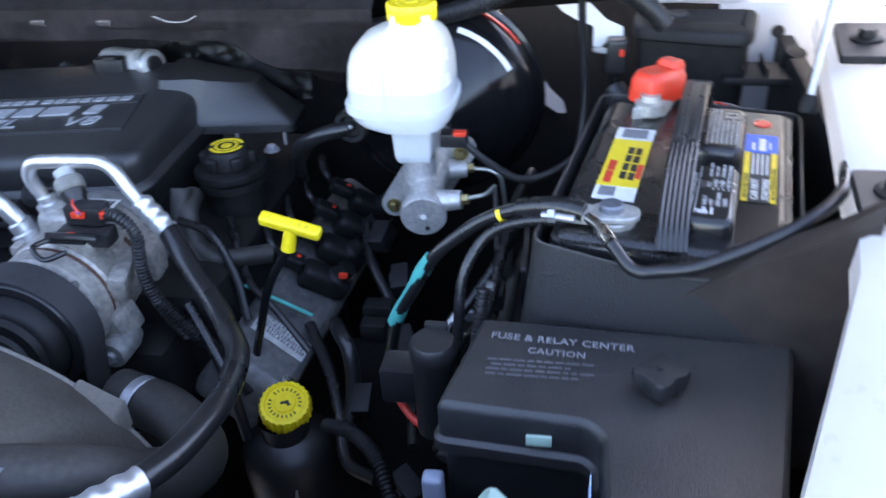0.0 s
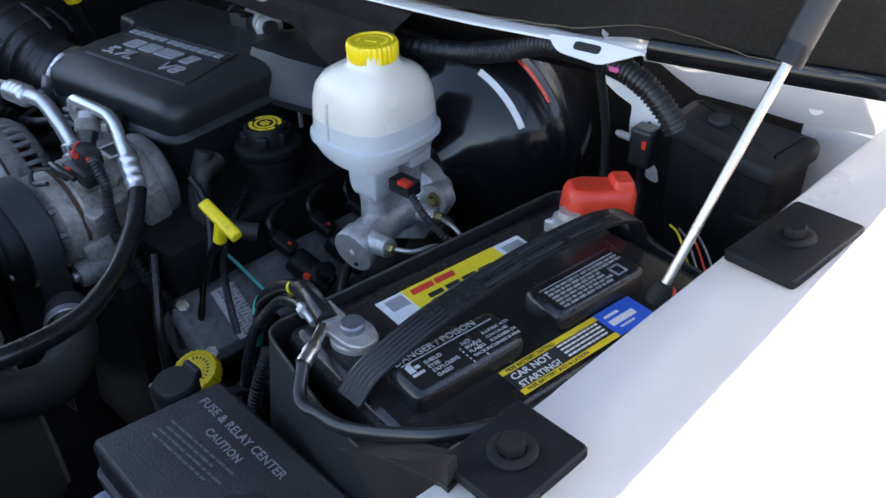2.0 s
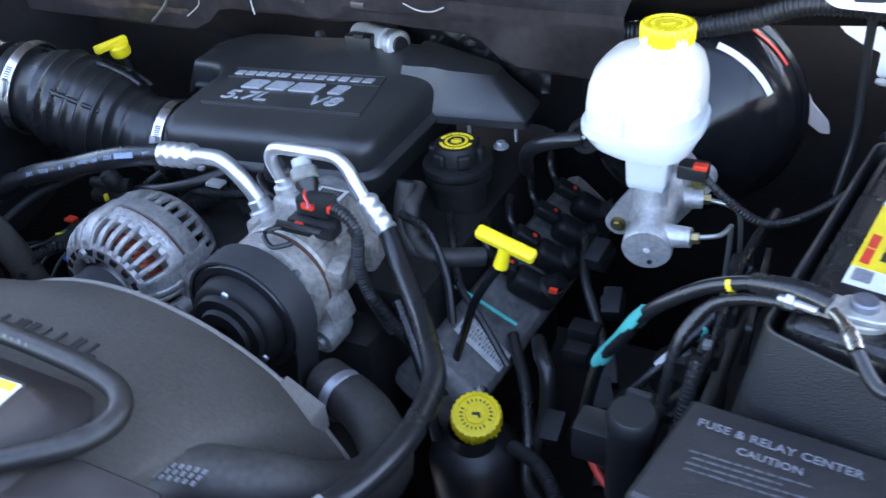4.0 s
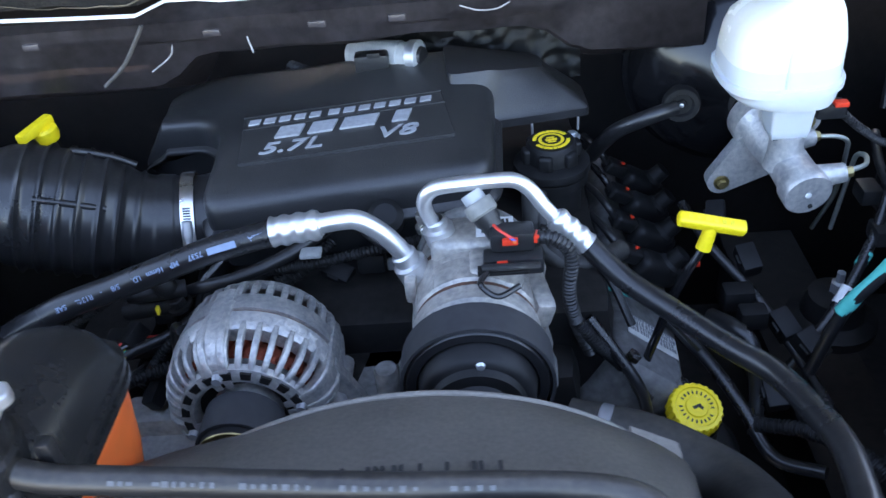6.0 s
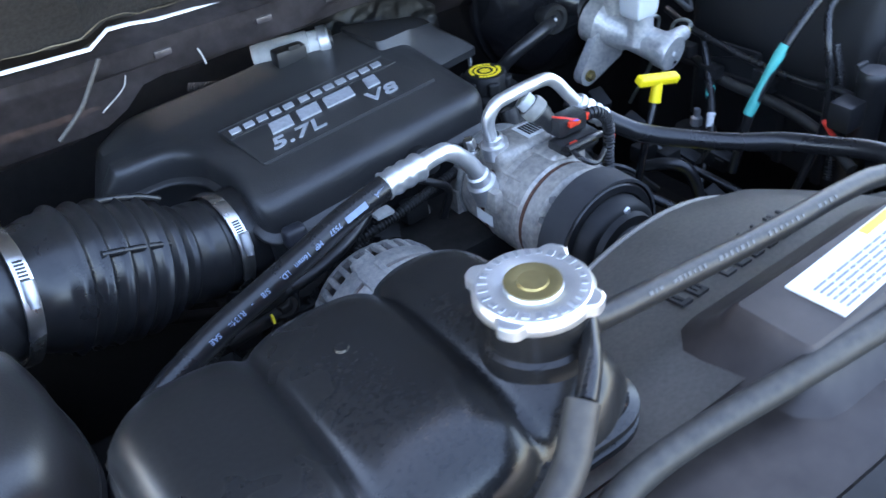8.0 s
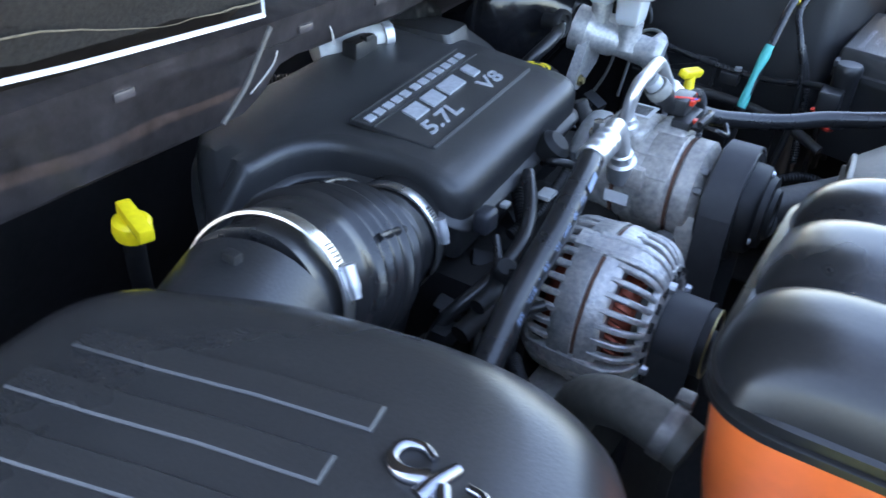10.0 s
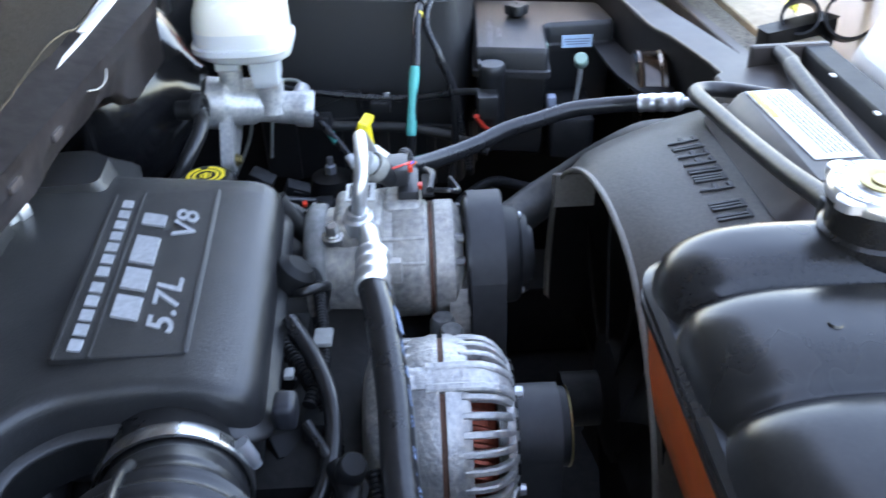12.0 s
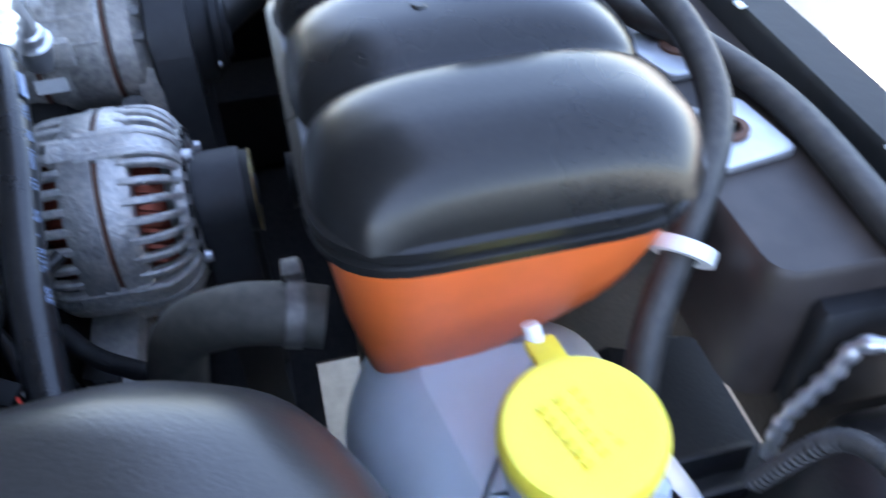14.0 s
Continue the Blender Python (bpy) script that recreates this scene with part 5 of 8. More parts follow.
# pressure switch with its plug
sw = thing("pressure_switch", "metal pressure switch with black plug and red clips", "sensor", (0.105, -0.05, 1.12))
part("hex_base", lathe([(0, 0), (0.0105, 0), (0.0105, 0.012), (0, 0.012)], (0.093, -0.045, 1.148), (0.35, -0.35, -0.5), 24), SENSOR_GREY, sw, keep=20)
part("collar", lathe([(0, 0.01), (0.0135, 0.01), (0.0145, 0.012), (0.0145, 0.022), (0.0125, 0.024), (0, 0.024)], (0.093, -0.045, 1.148), (0.35, -0.35, -0.5), 28), DUST_GREY, sw, "dusty pale grey collar")
part("body", lathe([(0, 0.01), (0.0125, 0.01), (0.0125, 0.03), (0.01, 0.034), (0.01, 0.046), (0, 0.046)], (0.093, -0.045, 1.148), (0.35, -0.35, -0.5), 24), PLASTIC, sw)
part("plug", box(0.128, -0.075, 1.118, 0.04, 0.022, 0.02, 0.004), PLASTIC, sw)
part("clip", box(0.126, -0.088, 1.122, 0.014, 0.005, 0.006, 0.001, m=None), RED, sw, "red clip")
part("clip", box(0.149, -0.08, 1.12, 0.006, 0.01, 0.008, 0.001), RED, sw, "red clip")
part("plug", box(0.128, -0.085, 1.098, 0.055, 0.022, 0.018, 0.004), PLASTIC, sw)
part("clip", box(0.118, -0.097, 1.104, 0.01, 0.005, 0.005, 0.001), RED, sw, "red clip")
for k, mt in enumerate((REDPRINT, BLUE, ORANGE)):
    part("wire", tube([(0.112, -0.07, 1.128), (0.118 + 0.003 * k, -0.08, 1.128 - 0.003 * k), (0.13, -0.09 - 0.002 * k, 1.125)], 0.0016, 6), mt, sw)
part("conduit", corrugated([(0.148, -0.078, 1.118), (0.165, -0.082, 1.118), (0.18, -0.085, 1.1), (0.178, -0.088, 1.06), (0.185, -0.085, 1.02), (0.2, -0.075, 0.97)], 0.0062, 0.004), PLASTIC, sw)

# fan shroud
fan = thing("fan_shroud", "grey plastic fan shroud with embossed black lettering", "fan shroud", (0.06, -0.35, 0.9))
def shroud_at(turn, s):
    """A place on the shroud: turn from 0 to 1 round the mouth, s from the mouth to the radiator."""
    a = math.pi * (1 - turn) * 1.1 - math.pi * 0.05
    cx, cz = 0.035 + 0.25 * math.cos(a), 0.876 + 0.25 * math.sin(a)
    y0 = -0.26 - 0.016 * min(1.0, max(0.0, (0.2 - cx) / 0.25))
    qx = 0.06 + (0.16 if math.cos(a) > 0 else 0.42) * max(-1, min(1, 1.5 * math.cos(a)))
    qz = 0.84 + 0.315 * max(-1, min(1, 2.0 * math.sin(a))) - 0.25 * max(0, qx - 0.16)
    e = s ** 0.8
    g = 0.5 * (3 * e * e - 2 * e ** 3) + 0.5 * e
    return Vector((cx + (qx - cx) * g, y0 + (-0.455 - y0) * s, cz + (qz - cz) * min(1, e ** 0.62)))


rings = [[shroud_at(k / 48, j / 8) for k in range(49)] for j in range(9)]
b = loft(rings, closed=False)
bmesh.ops.solidify(b, geom=b.faces[:], thickness=0.003)
part("funnel", b, SHROUD, fan)
# dark sheet added just inside the funnel, darkens its mouth like shade
axis = Vector((0.035, 0, 0.876))
rows = []
for j in range(6):
    row = []
    for k in range(49):
        p = shroud_at(k / 48, 0.02 + j / 9)
        away = Vector((p.x - axis.x, 0, p.z - axis.z)).normalized()
        row.append(p - away * 0.006)
    rows.append(row)
b = loft(rows, closed=False)
bmesh.ops.solidify(b, geom=b.faces[:], thickness=0.001)
part("mouth_lining", b, DARK, fan, "sooty inner face of the mouth")
part("rim", tube([(0.035 + 0.25 * math.cos(a), -0.26 - 0.016 * min(1.0, max(0.0, (0.165 - 0.25 * math.cos(a)) / 0.25)), 0.876 + 0.25 * math.sin(a)) for a in np.linspace(math.pi * 1.05, -math.pi * 0.05, 40)], 0.003, 8, 2), SHROUD, fan)
b = slab(rounded([(0.205, -0.3), (0.245, -0.29), (0.245, -0.255), (0.205, -0.252)], 0.003, 2), [(0, 1.02), (0, lambda x, y: 1.062 - 0.5 * (x - 0.205)), (0.002, lambda x, y: 1.064 - 0.5 * (x - 0.205))])
part("tab", b, SHROUD, fan)
# moulded lettering on the shroud, too worn to read
rr = random.Random(31)
for k in range(10):
    if k == 7:
        continue
    turn = min((n / 400 for n in range(401)), key=lambda n: abs(shroud_at(n, 0.5).x - (0.108 - 0.0165 * k)))
    tx = (shroud_at(turn + 0.004, 0.5) - shroud_at(turn - 0.004, 0.5)).normalized()
    ty = (shroud_at(turn, 0.46) - shroud_at(turn, 0.54)).normalized()
    up = tx.cross(ty).normalized()
    b = bmesh.new()
    for q in range(rr.choice((2, 3))):
        if rr.random() < 0.7:
            box(0.0045 * q, 0, 0, 0.0028, 0.03, 0.003, 0.0004, bm=b)
        else:
            box(0.004, 0.012 * (q - 1), 0, 0.012, 0.004, 0.003, 0.0004, bm=b)
    box(0.0045, -0.013, 0, 0.01, 0.004, 0.003, 0.0004, bm=b)
    part("moulded_mark", b, INK, fan, "", False, m=Matrix.Translation(shroud_at(turn, 0.5) + up * 0.0006) @ Matrix((tx, up.cross(tx), up)).transposed().to_4x4())
# fan and radiator core behind the shroud
rad = thing("radiator", "black radiator core behind the fan", "radiator", (0.06, -0.47, 0.6))
part("core", box(0.03, -0.49, 0.84, 0.62, 0.03, 0.52, 0.004), DARK, rad)
part("top_strip", box(0.03, -0.488, 1.075, 0.63, 0.036, 0.03, 0.006), BRACKET, rad)
part("side_tank", box(-0.29, -0.488, 0.84, 0.04, 0.05, 0.52, 0.012), PLASTIC, rad)
part("side_tank", box(0.33, -0.49, 0.84, 0.04, 0.05, 0.5, 0.012), PLASTIC, rad)
fanw = thing("engine_fan", "black plastic engine fan inside the shroud", "fan", (0.06, -0.3, 0.85))
part("hub", lathe([(0, 0), (0.06, 0), (0.07, 0.01), (0.07, 0.05), (0.03, 0.06), (0.03, 0.1), (0, 0.1)], (0.035, -0.34, 0.876), (0, 1, 0), 32), DARK, fanw)
for k in range(9):
    a = 2 * math.pi * k / 9 + 0.2
    rows = []
    for r in np.linspace(0.065, 0.232, 7):
        tw = 0.55 - 0.9 * (r - 0.065)
        c0, c1 = a - 0.035 / r * 0.9, a + 0.035 / r * 0.9 + 0.6 * (r - 0.065)
        rows.append([(0.035 + r * math.cos(c0), -0.33, 0.876 + r * math.sin(c0)), (0.035 + r * math.cos(c1), -0.33 + 0.045 * tw * 1.6, 0.876 + r * math.sin(c1)), (0.035 + r * math.cos(c1), -0.327 + 0.045 * tw * 1.6, 0.876 + r * math.sin(c1)), (0.035 + r * math.cos(c0), -0.327, 0.876 + r * math.sin(c0))])
    part("blade", loft(rows), DARK, fanw)

# ---- coolant tank ----
tank = thing("coolant_tank", "coolant tank with satin black ribbed top and orange lower half", "coolant tank", (-0.31, -0.35, 1.05))
X0, X1, Y0, Y1 = -0.42, -0.143, -0.452, -0.248
tout = rounded([(X0, Y0 + 0.01), (X1, Y0), (X1, Y1), (X0, Y1)], [0.05, 0.04, 0.045, 0.055], 8)
def tank_top():
    """Three rounded humps side by side."""
    nx, ny = 66, 34
    b = bmesh.new()
    grid = []
    cuts = (X0 + 0.003, X0 + 0.1, X0 + 0.195, X1 - 0.003)
    for i in range(nx + 1):
        x = X0 + 0.003 + (X1 - X0 - 0.006) * i / nx
        k = 0 if x < cuts[1] else 1 if x < cuts[2] else 2
        w = (x - cuts[k]) / (cuts[k + 1] - cuts[k]) * 2 - 1
        ridge = max(0, 1 - abs(w) ** 3.0) ** 0.6
        if (k == 0 and w < 0) or (k == 2 and w > 0):
            ridge = max(0, 1 - abs(w) ** 2.8) ** 0.5
            lowest = 0.0
        else:
            lowest = 0.58
        hx = lowest + (1 - lowest) * ridge
        row = []
        inx = min(x - X0, X1 - x)
        yin = 0.025 * max(0, 1 - inx / 0.05) ** 2
        notch = 0.010 * (1 - ridge) if lowest else 0
        for j in range(ny + 1):
            v = j / ny * 2 - 1
            half = (Y1 - Y0) / 2 - 0.003 - yin - notch
            y = (Y0 + Y1) / 2 + half * v
            h = hx * max(0, 1 - abs(v) ** 3.2) ** 0.5
            row.append(b.verts.new((x, y, 1.18 + 0.043 * h)))
        grid.append(row)
    for a, c in zip(grid, grid[1:]):
        for j in range(ny):
            b.faces.new((a[j], a[j + 1], c[j + 1], c[j]))
    return b
top = part("top_shell", tank_top(), TANKTOP, tank, "satin black top", keep=80)
part("seam_flange", slab(tout, [(0.006, 1.163), (0, 1.165), (0, 1.17), (0.003, 1.1715), (0.003, 1.174), (0.0, 1.1755), (0.0, 1.18), (0.006, 1.183)]), TANKTOP, tank, "black seam flange")
def tlow(f):
    return lambda x, y: 1.165 - f * (0.125 * min(1, max(0, (y + 0.47) / 0.14)) ** 1.0 + 0.012)
part("lower_shell", slab(tout, [(0.05, tlow(0.9)), (0.03, tlow(0.85)), (0.02, tlow(0.74)), (0.012, tlow(0.45)), (0.005, 1.166)]), ORANGE, tank, "orange lower half")
part("boss", lathe([(0, 0.001), (0.004, 0.001), (0.0055, -0.002)], (-0.279, -0.327, 1.223), (0, 0, 1), 14), TANKTOP, tank)
RC = Vector((-0.187, -0.391, 1.213))
part("filler_neck", lathe([(0.034, -0.03), (0.034, 0.012), (0.031, 0.014), (0.031, 0.03), (0.033, 0.031), (0.033, 0.036)], RC, (0, 0, 1), 36), TANKTOP, tank, "black filler neck")
cap = part("pressure_cap", lathe([(0.033, 0.028), (0.0345, 0.03), (0.0345, 0.04), (0.032, 0.0445), (0.024, 0.0455), (0.017, 0.0425), (0.0155, 0.046), (0, 0.0465)], RC, (0, 0, 1), 48), SILVER, tank, "bare aluminium pressure cap")
for k in range(4):
    a = 0.5 + k * math.pi / 2
    b = slab(rounded([(0.028, -0.012), (0.04, -0.0055), (0.04, 0.0055), (0.028, 0.012)], 0.004, 3), [(0, 0.031), (0, 0.0415), (0.0015, 0.043)])
    part("ear", b, SILVER, cap, m=Matrix.Translation(RC) @ pose(0, 0, 0, 0, 0, math.degrees(a)))
b = bmesh.new()
rnd = random.Random(5)
for k in range(26):
    a = 2 * math.pi * k / 26
    box(0.028, 0, 0.0452, rnd.uniform(0.003, 0.006), rnd.uniform(0.0018, 0.004), 0.0012, 0, bm=b, m=Matrix.Translation(RC) @ pose(0, 0, 0, 0, 0, math.degrees(a)))
part("stamped_print", b, ZINC, cap)
part("valve_disc", lathe([(0.0165, 0.0455), (0.0165, 0.0475), (0.014, 0.048), (0.009, 0.0465), (0.0085, 0.0485), (0.004, 0.0488), (0, 0.0485)], RC, (0, 0, 1), 32), BRASS, cap, "brass valve disc")
for o in (cap, *cap.children):
    o.data.transform(Matrix.Translation((0, 0, RC.z + 0.046)) @ Matrix.Diagonal((1, 1, 0.6, 1)) @ Matrix.Translation((0, 0, -RC.z - 0.046)))
part("nipple", tube([RC + Vector((0.02, -0.022, 0.018)), RC + Vector((-0.0, -0.045, 0.018)), RC + Vector((-0.02, -0.062, 0.014))], 0.0065, 12), TANKTOP, tank)

# hoses at the tank
oh = thing("overflow_hose", "black rubber overflow hose with white print across the shroud", "hose", (0.05, -0.39, 1.15))
part("hose", tube([(-0.16, -0.394, 1.214), (-0.14, -0.395, 1.208), (-0.103, -0.395, 1.203), (-0.06, -0.393, 1.196), (-0.01, -0.392, 1.189), (0.047, -0.391, 1.182), (0.11, -0.389, 1.176), (0.16, -0.389, 1.17), (0.188, -0.395, 1.165), (0.2, -0.412, 1.162), (0.194, -0.435, 1.162), (0.17, -0.462, 1.165), (0.155, -0.478, 1.166)], 0.0085, 18), HOSE_SATIN, oh)
part("tab", box(-0.143, -0.381, 1.212, 0.009, 0.009, 0.022, 0.002), PLASTIC, oh)
hp = spline([(-0.103, -0.395, 1.203), (-0.06, -0.393, 1.196), (-0.01, -0.392, 1.189), (0.047, -0.391, 1.182), (0.11, -0.389, 1.176)], 9)
b = bmesh.new()
for i in range(len(hp) - 1):
    if i % 9 in (3, 4):
        continue
    t = (hp[i + 1] - hp[i]).normalized()
    nrm = Vector((0, -0.72, 0.69))
    nrm = (nrm - t * nrm.dot(t)).normalized()
    box(0, 0, 0, rnd.uniform(0.002, 0.004), rnd.uniform(0.002, 0.0035), 0.0004, 0, bm=b, m=Matrix.Translation(hp[i] + nrm * 0.0086) @ Matrix((t, nrm.cross(t), nrm)).transposed().to_4x4())
part("print", b, DIM_PRINT, oh)
vh = thing("vent_hose", "dull black hose from the cap neck down beside the tank", "hose", (-0.38, -0.45, 1.1))
part("hose", tube([RC + Vector((-0.02, -0.06, 0.014)), (-0.235, -0.468, 1.205), (-0.285, -0.482, 1.19), (-0.34, -0.478, 1.17), (-0.388, -0.448, 1.145), (-0.43, -0.41, 1.11), (-0.47, -0.39, 1.06), (-0.52, -0.38, 0.98)], 0.0095, 16), RUBBER_DULL, vh)
part("hose_loop", lathe([(0.0105, -0.004), (0.017, -0.004), (0.017, 0.004), (0.0105, 0.004), (0.0105, -0.004)], (-0.405, -0.435, 1.133), (-0.4, 0.35, -0.4), 28), PALE, vh, "pale plastic hose ring")
part("ring_arm", tube([(-0.395, -0.42, 1.136), (-0.385, -0.4, 1.15), (-0.37, -0.385, 1.165)], 0.006, 8), PALE, vh)

# upper radiator hose
rh = thing("radiator_hose", "thick black upper radiator hose beside the shroud", "hose", (0.28, -0.33, 0.95))
part("hose", tube([(0.205, -0.47, 1.09), (0.205, -0.43, 1.098), (0.22, -0.395, 1.093), (0.26, -0.366, 1.072), (0.292, -0.33, 1.035), (0.3, -0.285, 1.0), (0.285, -0.235, 0.975), (0.235, -0.19, 0.968), (0.17, -0.165, 0.965)], 0.025, 24, 10), RUBBER_DULL, rh)
part("clamp", lathe([(0.0255, -0.006), (0.0272, -0.005), (0.0272, 0.005), (0.0255, 0.006)], (0.2, -0.178, 0.966), (0.9, -0.35, 0), 32), ZINC, rh)
b = bmesh.new()
for j in range(3):
    for i in range(10):
        box(0.205 + 0.0045 * i, -0.425 + 0.006 * j + 0.0022 * i, 1.122 - 0.0003 * i * i * 0.5 - 0.0006 * j, 0.0032, 0.0042, 0.0006, 0, bm=b)
part("print", b, GREY_PRINT, rh)
LEAD_DARK = material("grimy_clamp_metal", (0.14, 0.13, 0.12), 0.5, 0.6, vary=0.5, grain=120, blotch=40, bump=0.3)
lh = thing("lower_hose", "thick black coolant hose clamped under the tank", "hose", (-0.33, -0.2, 0.95))
part("hose", tube([(-0.35, -0.25, 1.075), (-0.345, -0.225, 1.08), (-0.335, -0.195, 1.075), (-0.32, -0.165, 1.05), (-0.31, -0.15, 1.0), (-0.3, -0.14, 0.92)], 0.0185, 20, 10), DUSTY_HOSE, lh)
part("clamp", lathe([(0.019, -0.005), (0.0206, -0.005), (0.0206, 0.005), (0.019, 0.005)], (-0.347, -0.233, 1.08), (0.1, 1, 0.2), 32), LEAD_DARK, lh)
part("clamp_screw", box(-0.33, -0.236, 1.097, 0.014, 0.012, 0.009, 0.002), LEAD_DARK, lh)

# washer reservoir
wr = thing("washer_reservoir", "translucent grey washer fluid reservoir with yellow cap", "washer tank", (-0.45, -0.35, 0.85))
part("body", slab(rounded([(-0.53, -0.43), (-0.36, -0.4), (-0.345, -0.27), (-0.40, -0.245), (-0.53, -0.27)], 0.04, 6), [(0.01, 0.82), (0.0, 0.86), (0, 1.03), (0.008, 1.055), (0.03, 1.072), (0.045, 1.08)]), WASHER, wr)
WC = Vector((-0.484, -0.352, 1.078))
part("neck", lathe([(0.034, 0), (0.034, 0.03), (0.037, 0.034), (0.037, 0.04)], WC, (0, 0, 1), 32), WASHER, wr)
wcap = part("cap", lathe([(0.0365, 0.034), (0.038, 0.036), (0.038, 0.046), (0.0355, 0.05), (0.0315, 0.0505), (0.0275, 0.049), (0, 0.05)], WC, (-0.1, 0.05, 1), 44), YELLOW_PALE, wr, "yellow flip cap")
part("strap", box(0, 0, 0, 0.02, 0.016, 0.006, 0.002, m=Matrix.Translation(WC + Vector((0.042, 0.003, 0.043))) @ pose(0, 0, 0, 0, 10, 4)), YELLOW_PALE, wcap)
part("hinge", tube([WC + Vector((0.049, 0.005, 0.04)), WC + Vector((0.053, 0.006, 0.045)), WC + Vector((0.056, 0.007, 0.05))], 0.0045, 10), PALE, wcap, "pale plastic hinge")
part("print", bars([(-0.02 + 0.006 * (i % 6), 0.012 - 0.009 * (i // 6), -0.0165 + 0.006 * (i % 6), 0.016 - 0.009 * (i // 6)) for i in range(18)], Matrix.Translation(WC + Vector((0, 0, 0.0498))) @ pose(0, 0, 0, 0, -5, 20)), YELLOW_DIRTY, wcap)

# headlamp back beside the tank
hl = thing("headlamp_housing", "black plastic headlamp housing in the front corner", "headlamp", (-0.56, -0.53, 0.95))
part("shell", slab(rounded([(-0.72, -0.6), (-0.48, -0.57), (-0.475, -0.48), (-0.56, -0.44), (-0.72, -0.44)], 0.03, 6), [(-0.03, 0.86), (-0.02, 1.0), (0, 1.04), (0.004, 1.07), (0.02, 1.09), (0.035, 1.098)]), PLASTIC, hl)
part("shelf", slab(rounded([(-0.62, -0.5), (-0.35, -0.5), (-0.34, -0.425), (-0.46, -0.432), (-0.62, -0.445)], 0.015, 4), [(0, 0.93), (0, 0.985), (0.006, 0.992)]), PLASTIC, hl)
for k, x in enumerate((-0.455, -0.478, -0.505)):
    part("shelf_rib", box(x, -0.452 + 0.006 * k, 1.0, 0.004, 0.05, 0.03, 0.001), PLASTIC, hl)
part("bulb_cover", lathe([(0.04, 0), (0.04, 0.02), (0.03, 0.026), (0, 0.026)], (-0.55, -0.45, 1.03), (0.2, 1, 0.4), 28), PLASTIC, hl)
part("sleeve", corrugated([(-0.525, -0.545, 1.1), (-0.495, -0.515, 1.126), (-0.478, -0.494, 1.125), (-0.476, -0.484, 1.1), (-0.472, -0.474, 1.065), (-0.472, -0.472, 1.03)], 0.0045, 0.012), ZINC, hl, "pale foil wire sleeve")
part("wire", corrugated([(-0.6, -0.5, 1.11), (-0.57, -0.47, 1.13), (-0.52, -0.46, 1.12), (-0.5, -0.44, 1.06)], 0.005, 0.004), RUBBER_DULL, hl)

# power steering reservoir
ps = thing("steering_fluid_reservoir", "black power steering reservoir with ribbed yellow cap", "reservoir", (0.301, -0.09, 0.75))
part("body", lathe([(0, 0), (0.05, 0), (0.052, 0.01), (0.052, 0.11), (0.04, 0.125), (0.026, 0.132), (0.026, 0.154)], (0.303, -0.092, 0.735), (0, -0.06, 1), 32), PLASTIC, ps)
PC = Vector((0.304, -0.091, 0.886))
b = bmesh.new()
rings = []
for r, h in ((0.024, 0), (0.0275, 0.001), (0.0275, 0.017), (0.026, 0.02), (0.022, 0.0205), (0.021, 0.019), (0.012, 0.019), (0.011, 0.0205), (0.004, 0.0205)):
    rings.append([(PC.x + (r + (0.0009 * math.cos(24 * a) if 0.025 < r else 0)) * math.cos(a), PC.y + (r + (0.0009 * math.cos(24 * a) if 0.025 < r else 0)) * math.sin(a), PC.z + h) for a in (2 * math.pi * k / 96 for k in range(96))])
PT = Matrix.Translation(PC) @ pose(0, 0, 0, 18, 8, 0) @ Matrix.Translation(-PC)
pcap = part("cap", loft(rings), YELLOW, ps, "ribbed yellow cap", m=PT)
b = bmesh.new()
for k in range(22):
    if k in (10, 21):
        continue
    box(0.0163, 0, 0.0192, 0.0034, 0.0015, 0.0008, 0, bm=b, m=Matrix.Translation(PC) @ pose(0, 0, 0, 0, 0, k * 360 / 22))
box(0, 0, 0.021, 0.009, 0.003, 0.0008, 0, bm=b, m=Matrix.Translation(PC) @ pose(0, 0, 0, 0, 0, 25))
box(0.003, 0.002, 0.021, 0.006, 0.003, 0.0008, 0, bm=b, m=Matrix.Translation(PC) @ pose(0, 0, 0, 0, 0, -40))
part("print", b, INK, pcap, m=PT)
part("tag", box(0.315, -0.145, 0.80, 0.02, 0.001, 0.05, 0), ZINC, ps, "faded silver label")

# oil dipstick
dip = thing("oil_dipstick", "yellow T-handled oil dipstick on a black tube", "dipstick", (0.255, -0.03, 0.8))
DH = Vector((0.319, -0.031, 1.086))
b = box(0, 0, 0, 0.066, 0.014, 0.012, 0.004, 3, m=Matrix.Translation(DH) @ pose(0, 0, 0, 20, 13, -4))
handle = part("handle", b, YELLOW, dip, "bright yellow T handle")
for k in range(6):
    part("print", box(-0.022 + 0.008 * k, 0, 0.0062, 0.004, 0.005, 0.0005, 0, m=Matrix.Translation(DH) @ pose(0, 0, 0, 20, 13, -4)), YELLOW_DIRTY, handle)
part("stem", tube([DH + Vector((0, 0, -0.002)), DH + Vector((-0.003, -0.001, -0.016)), DH + Vector((-0.006, -0.002, -0.028))], lambda f, s: 0.0065 + 0.0012 * f, 14), YELLOW, handle)
part("tube", tube([DH + Vector((-0.006, -0.002, -0.026)), (0.29, -0.043, 1.02), (0.274, -0.048, 0.97), (0.256, -0.053, 0.90), (0.245, -0.05, 0.8)], 0.0048, 12), GLOSS, dip, "black dipstick tube")

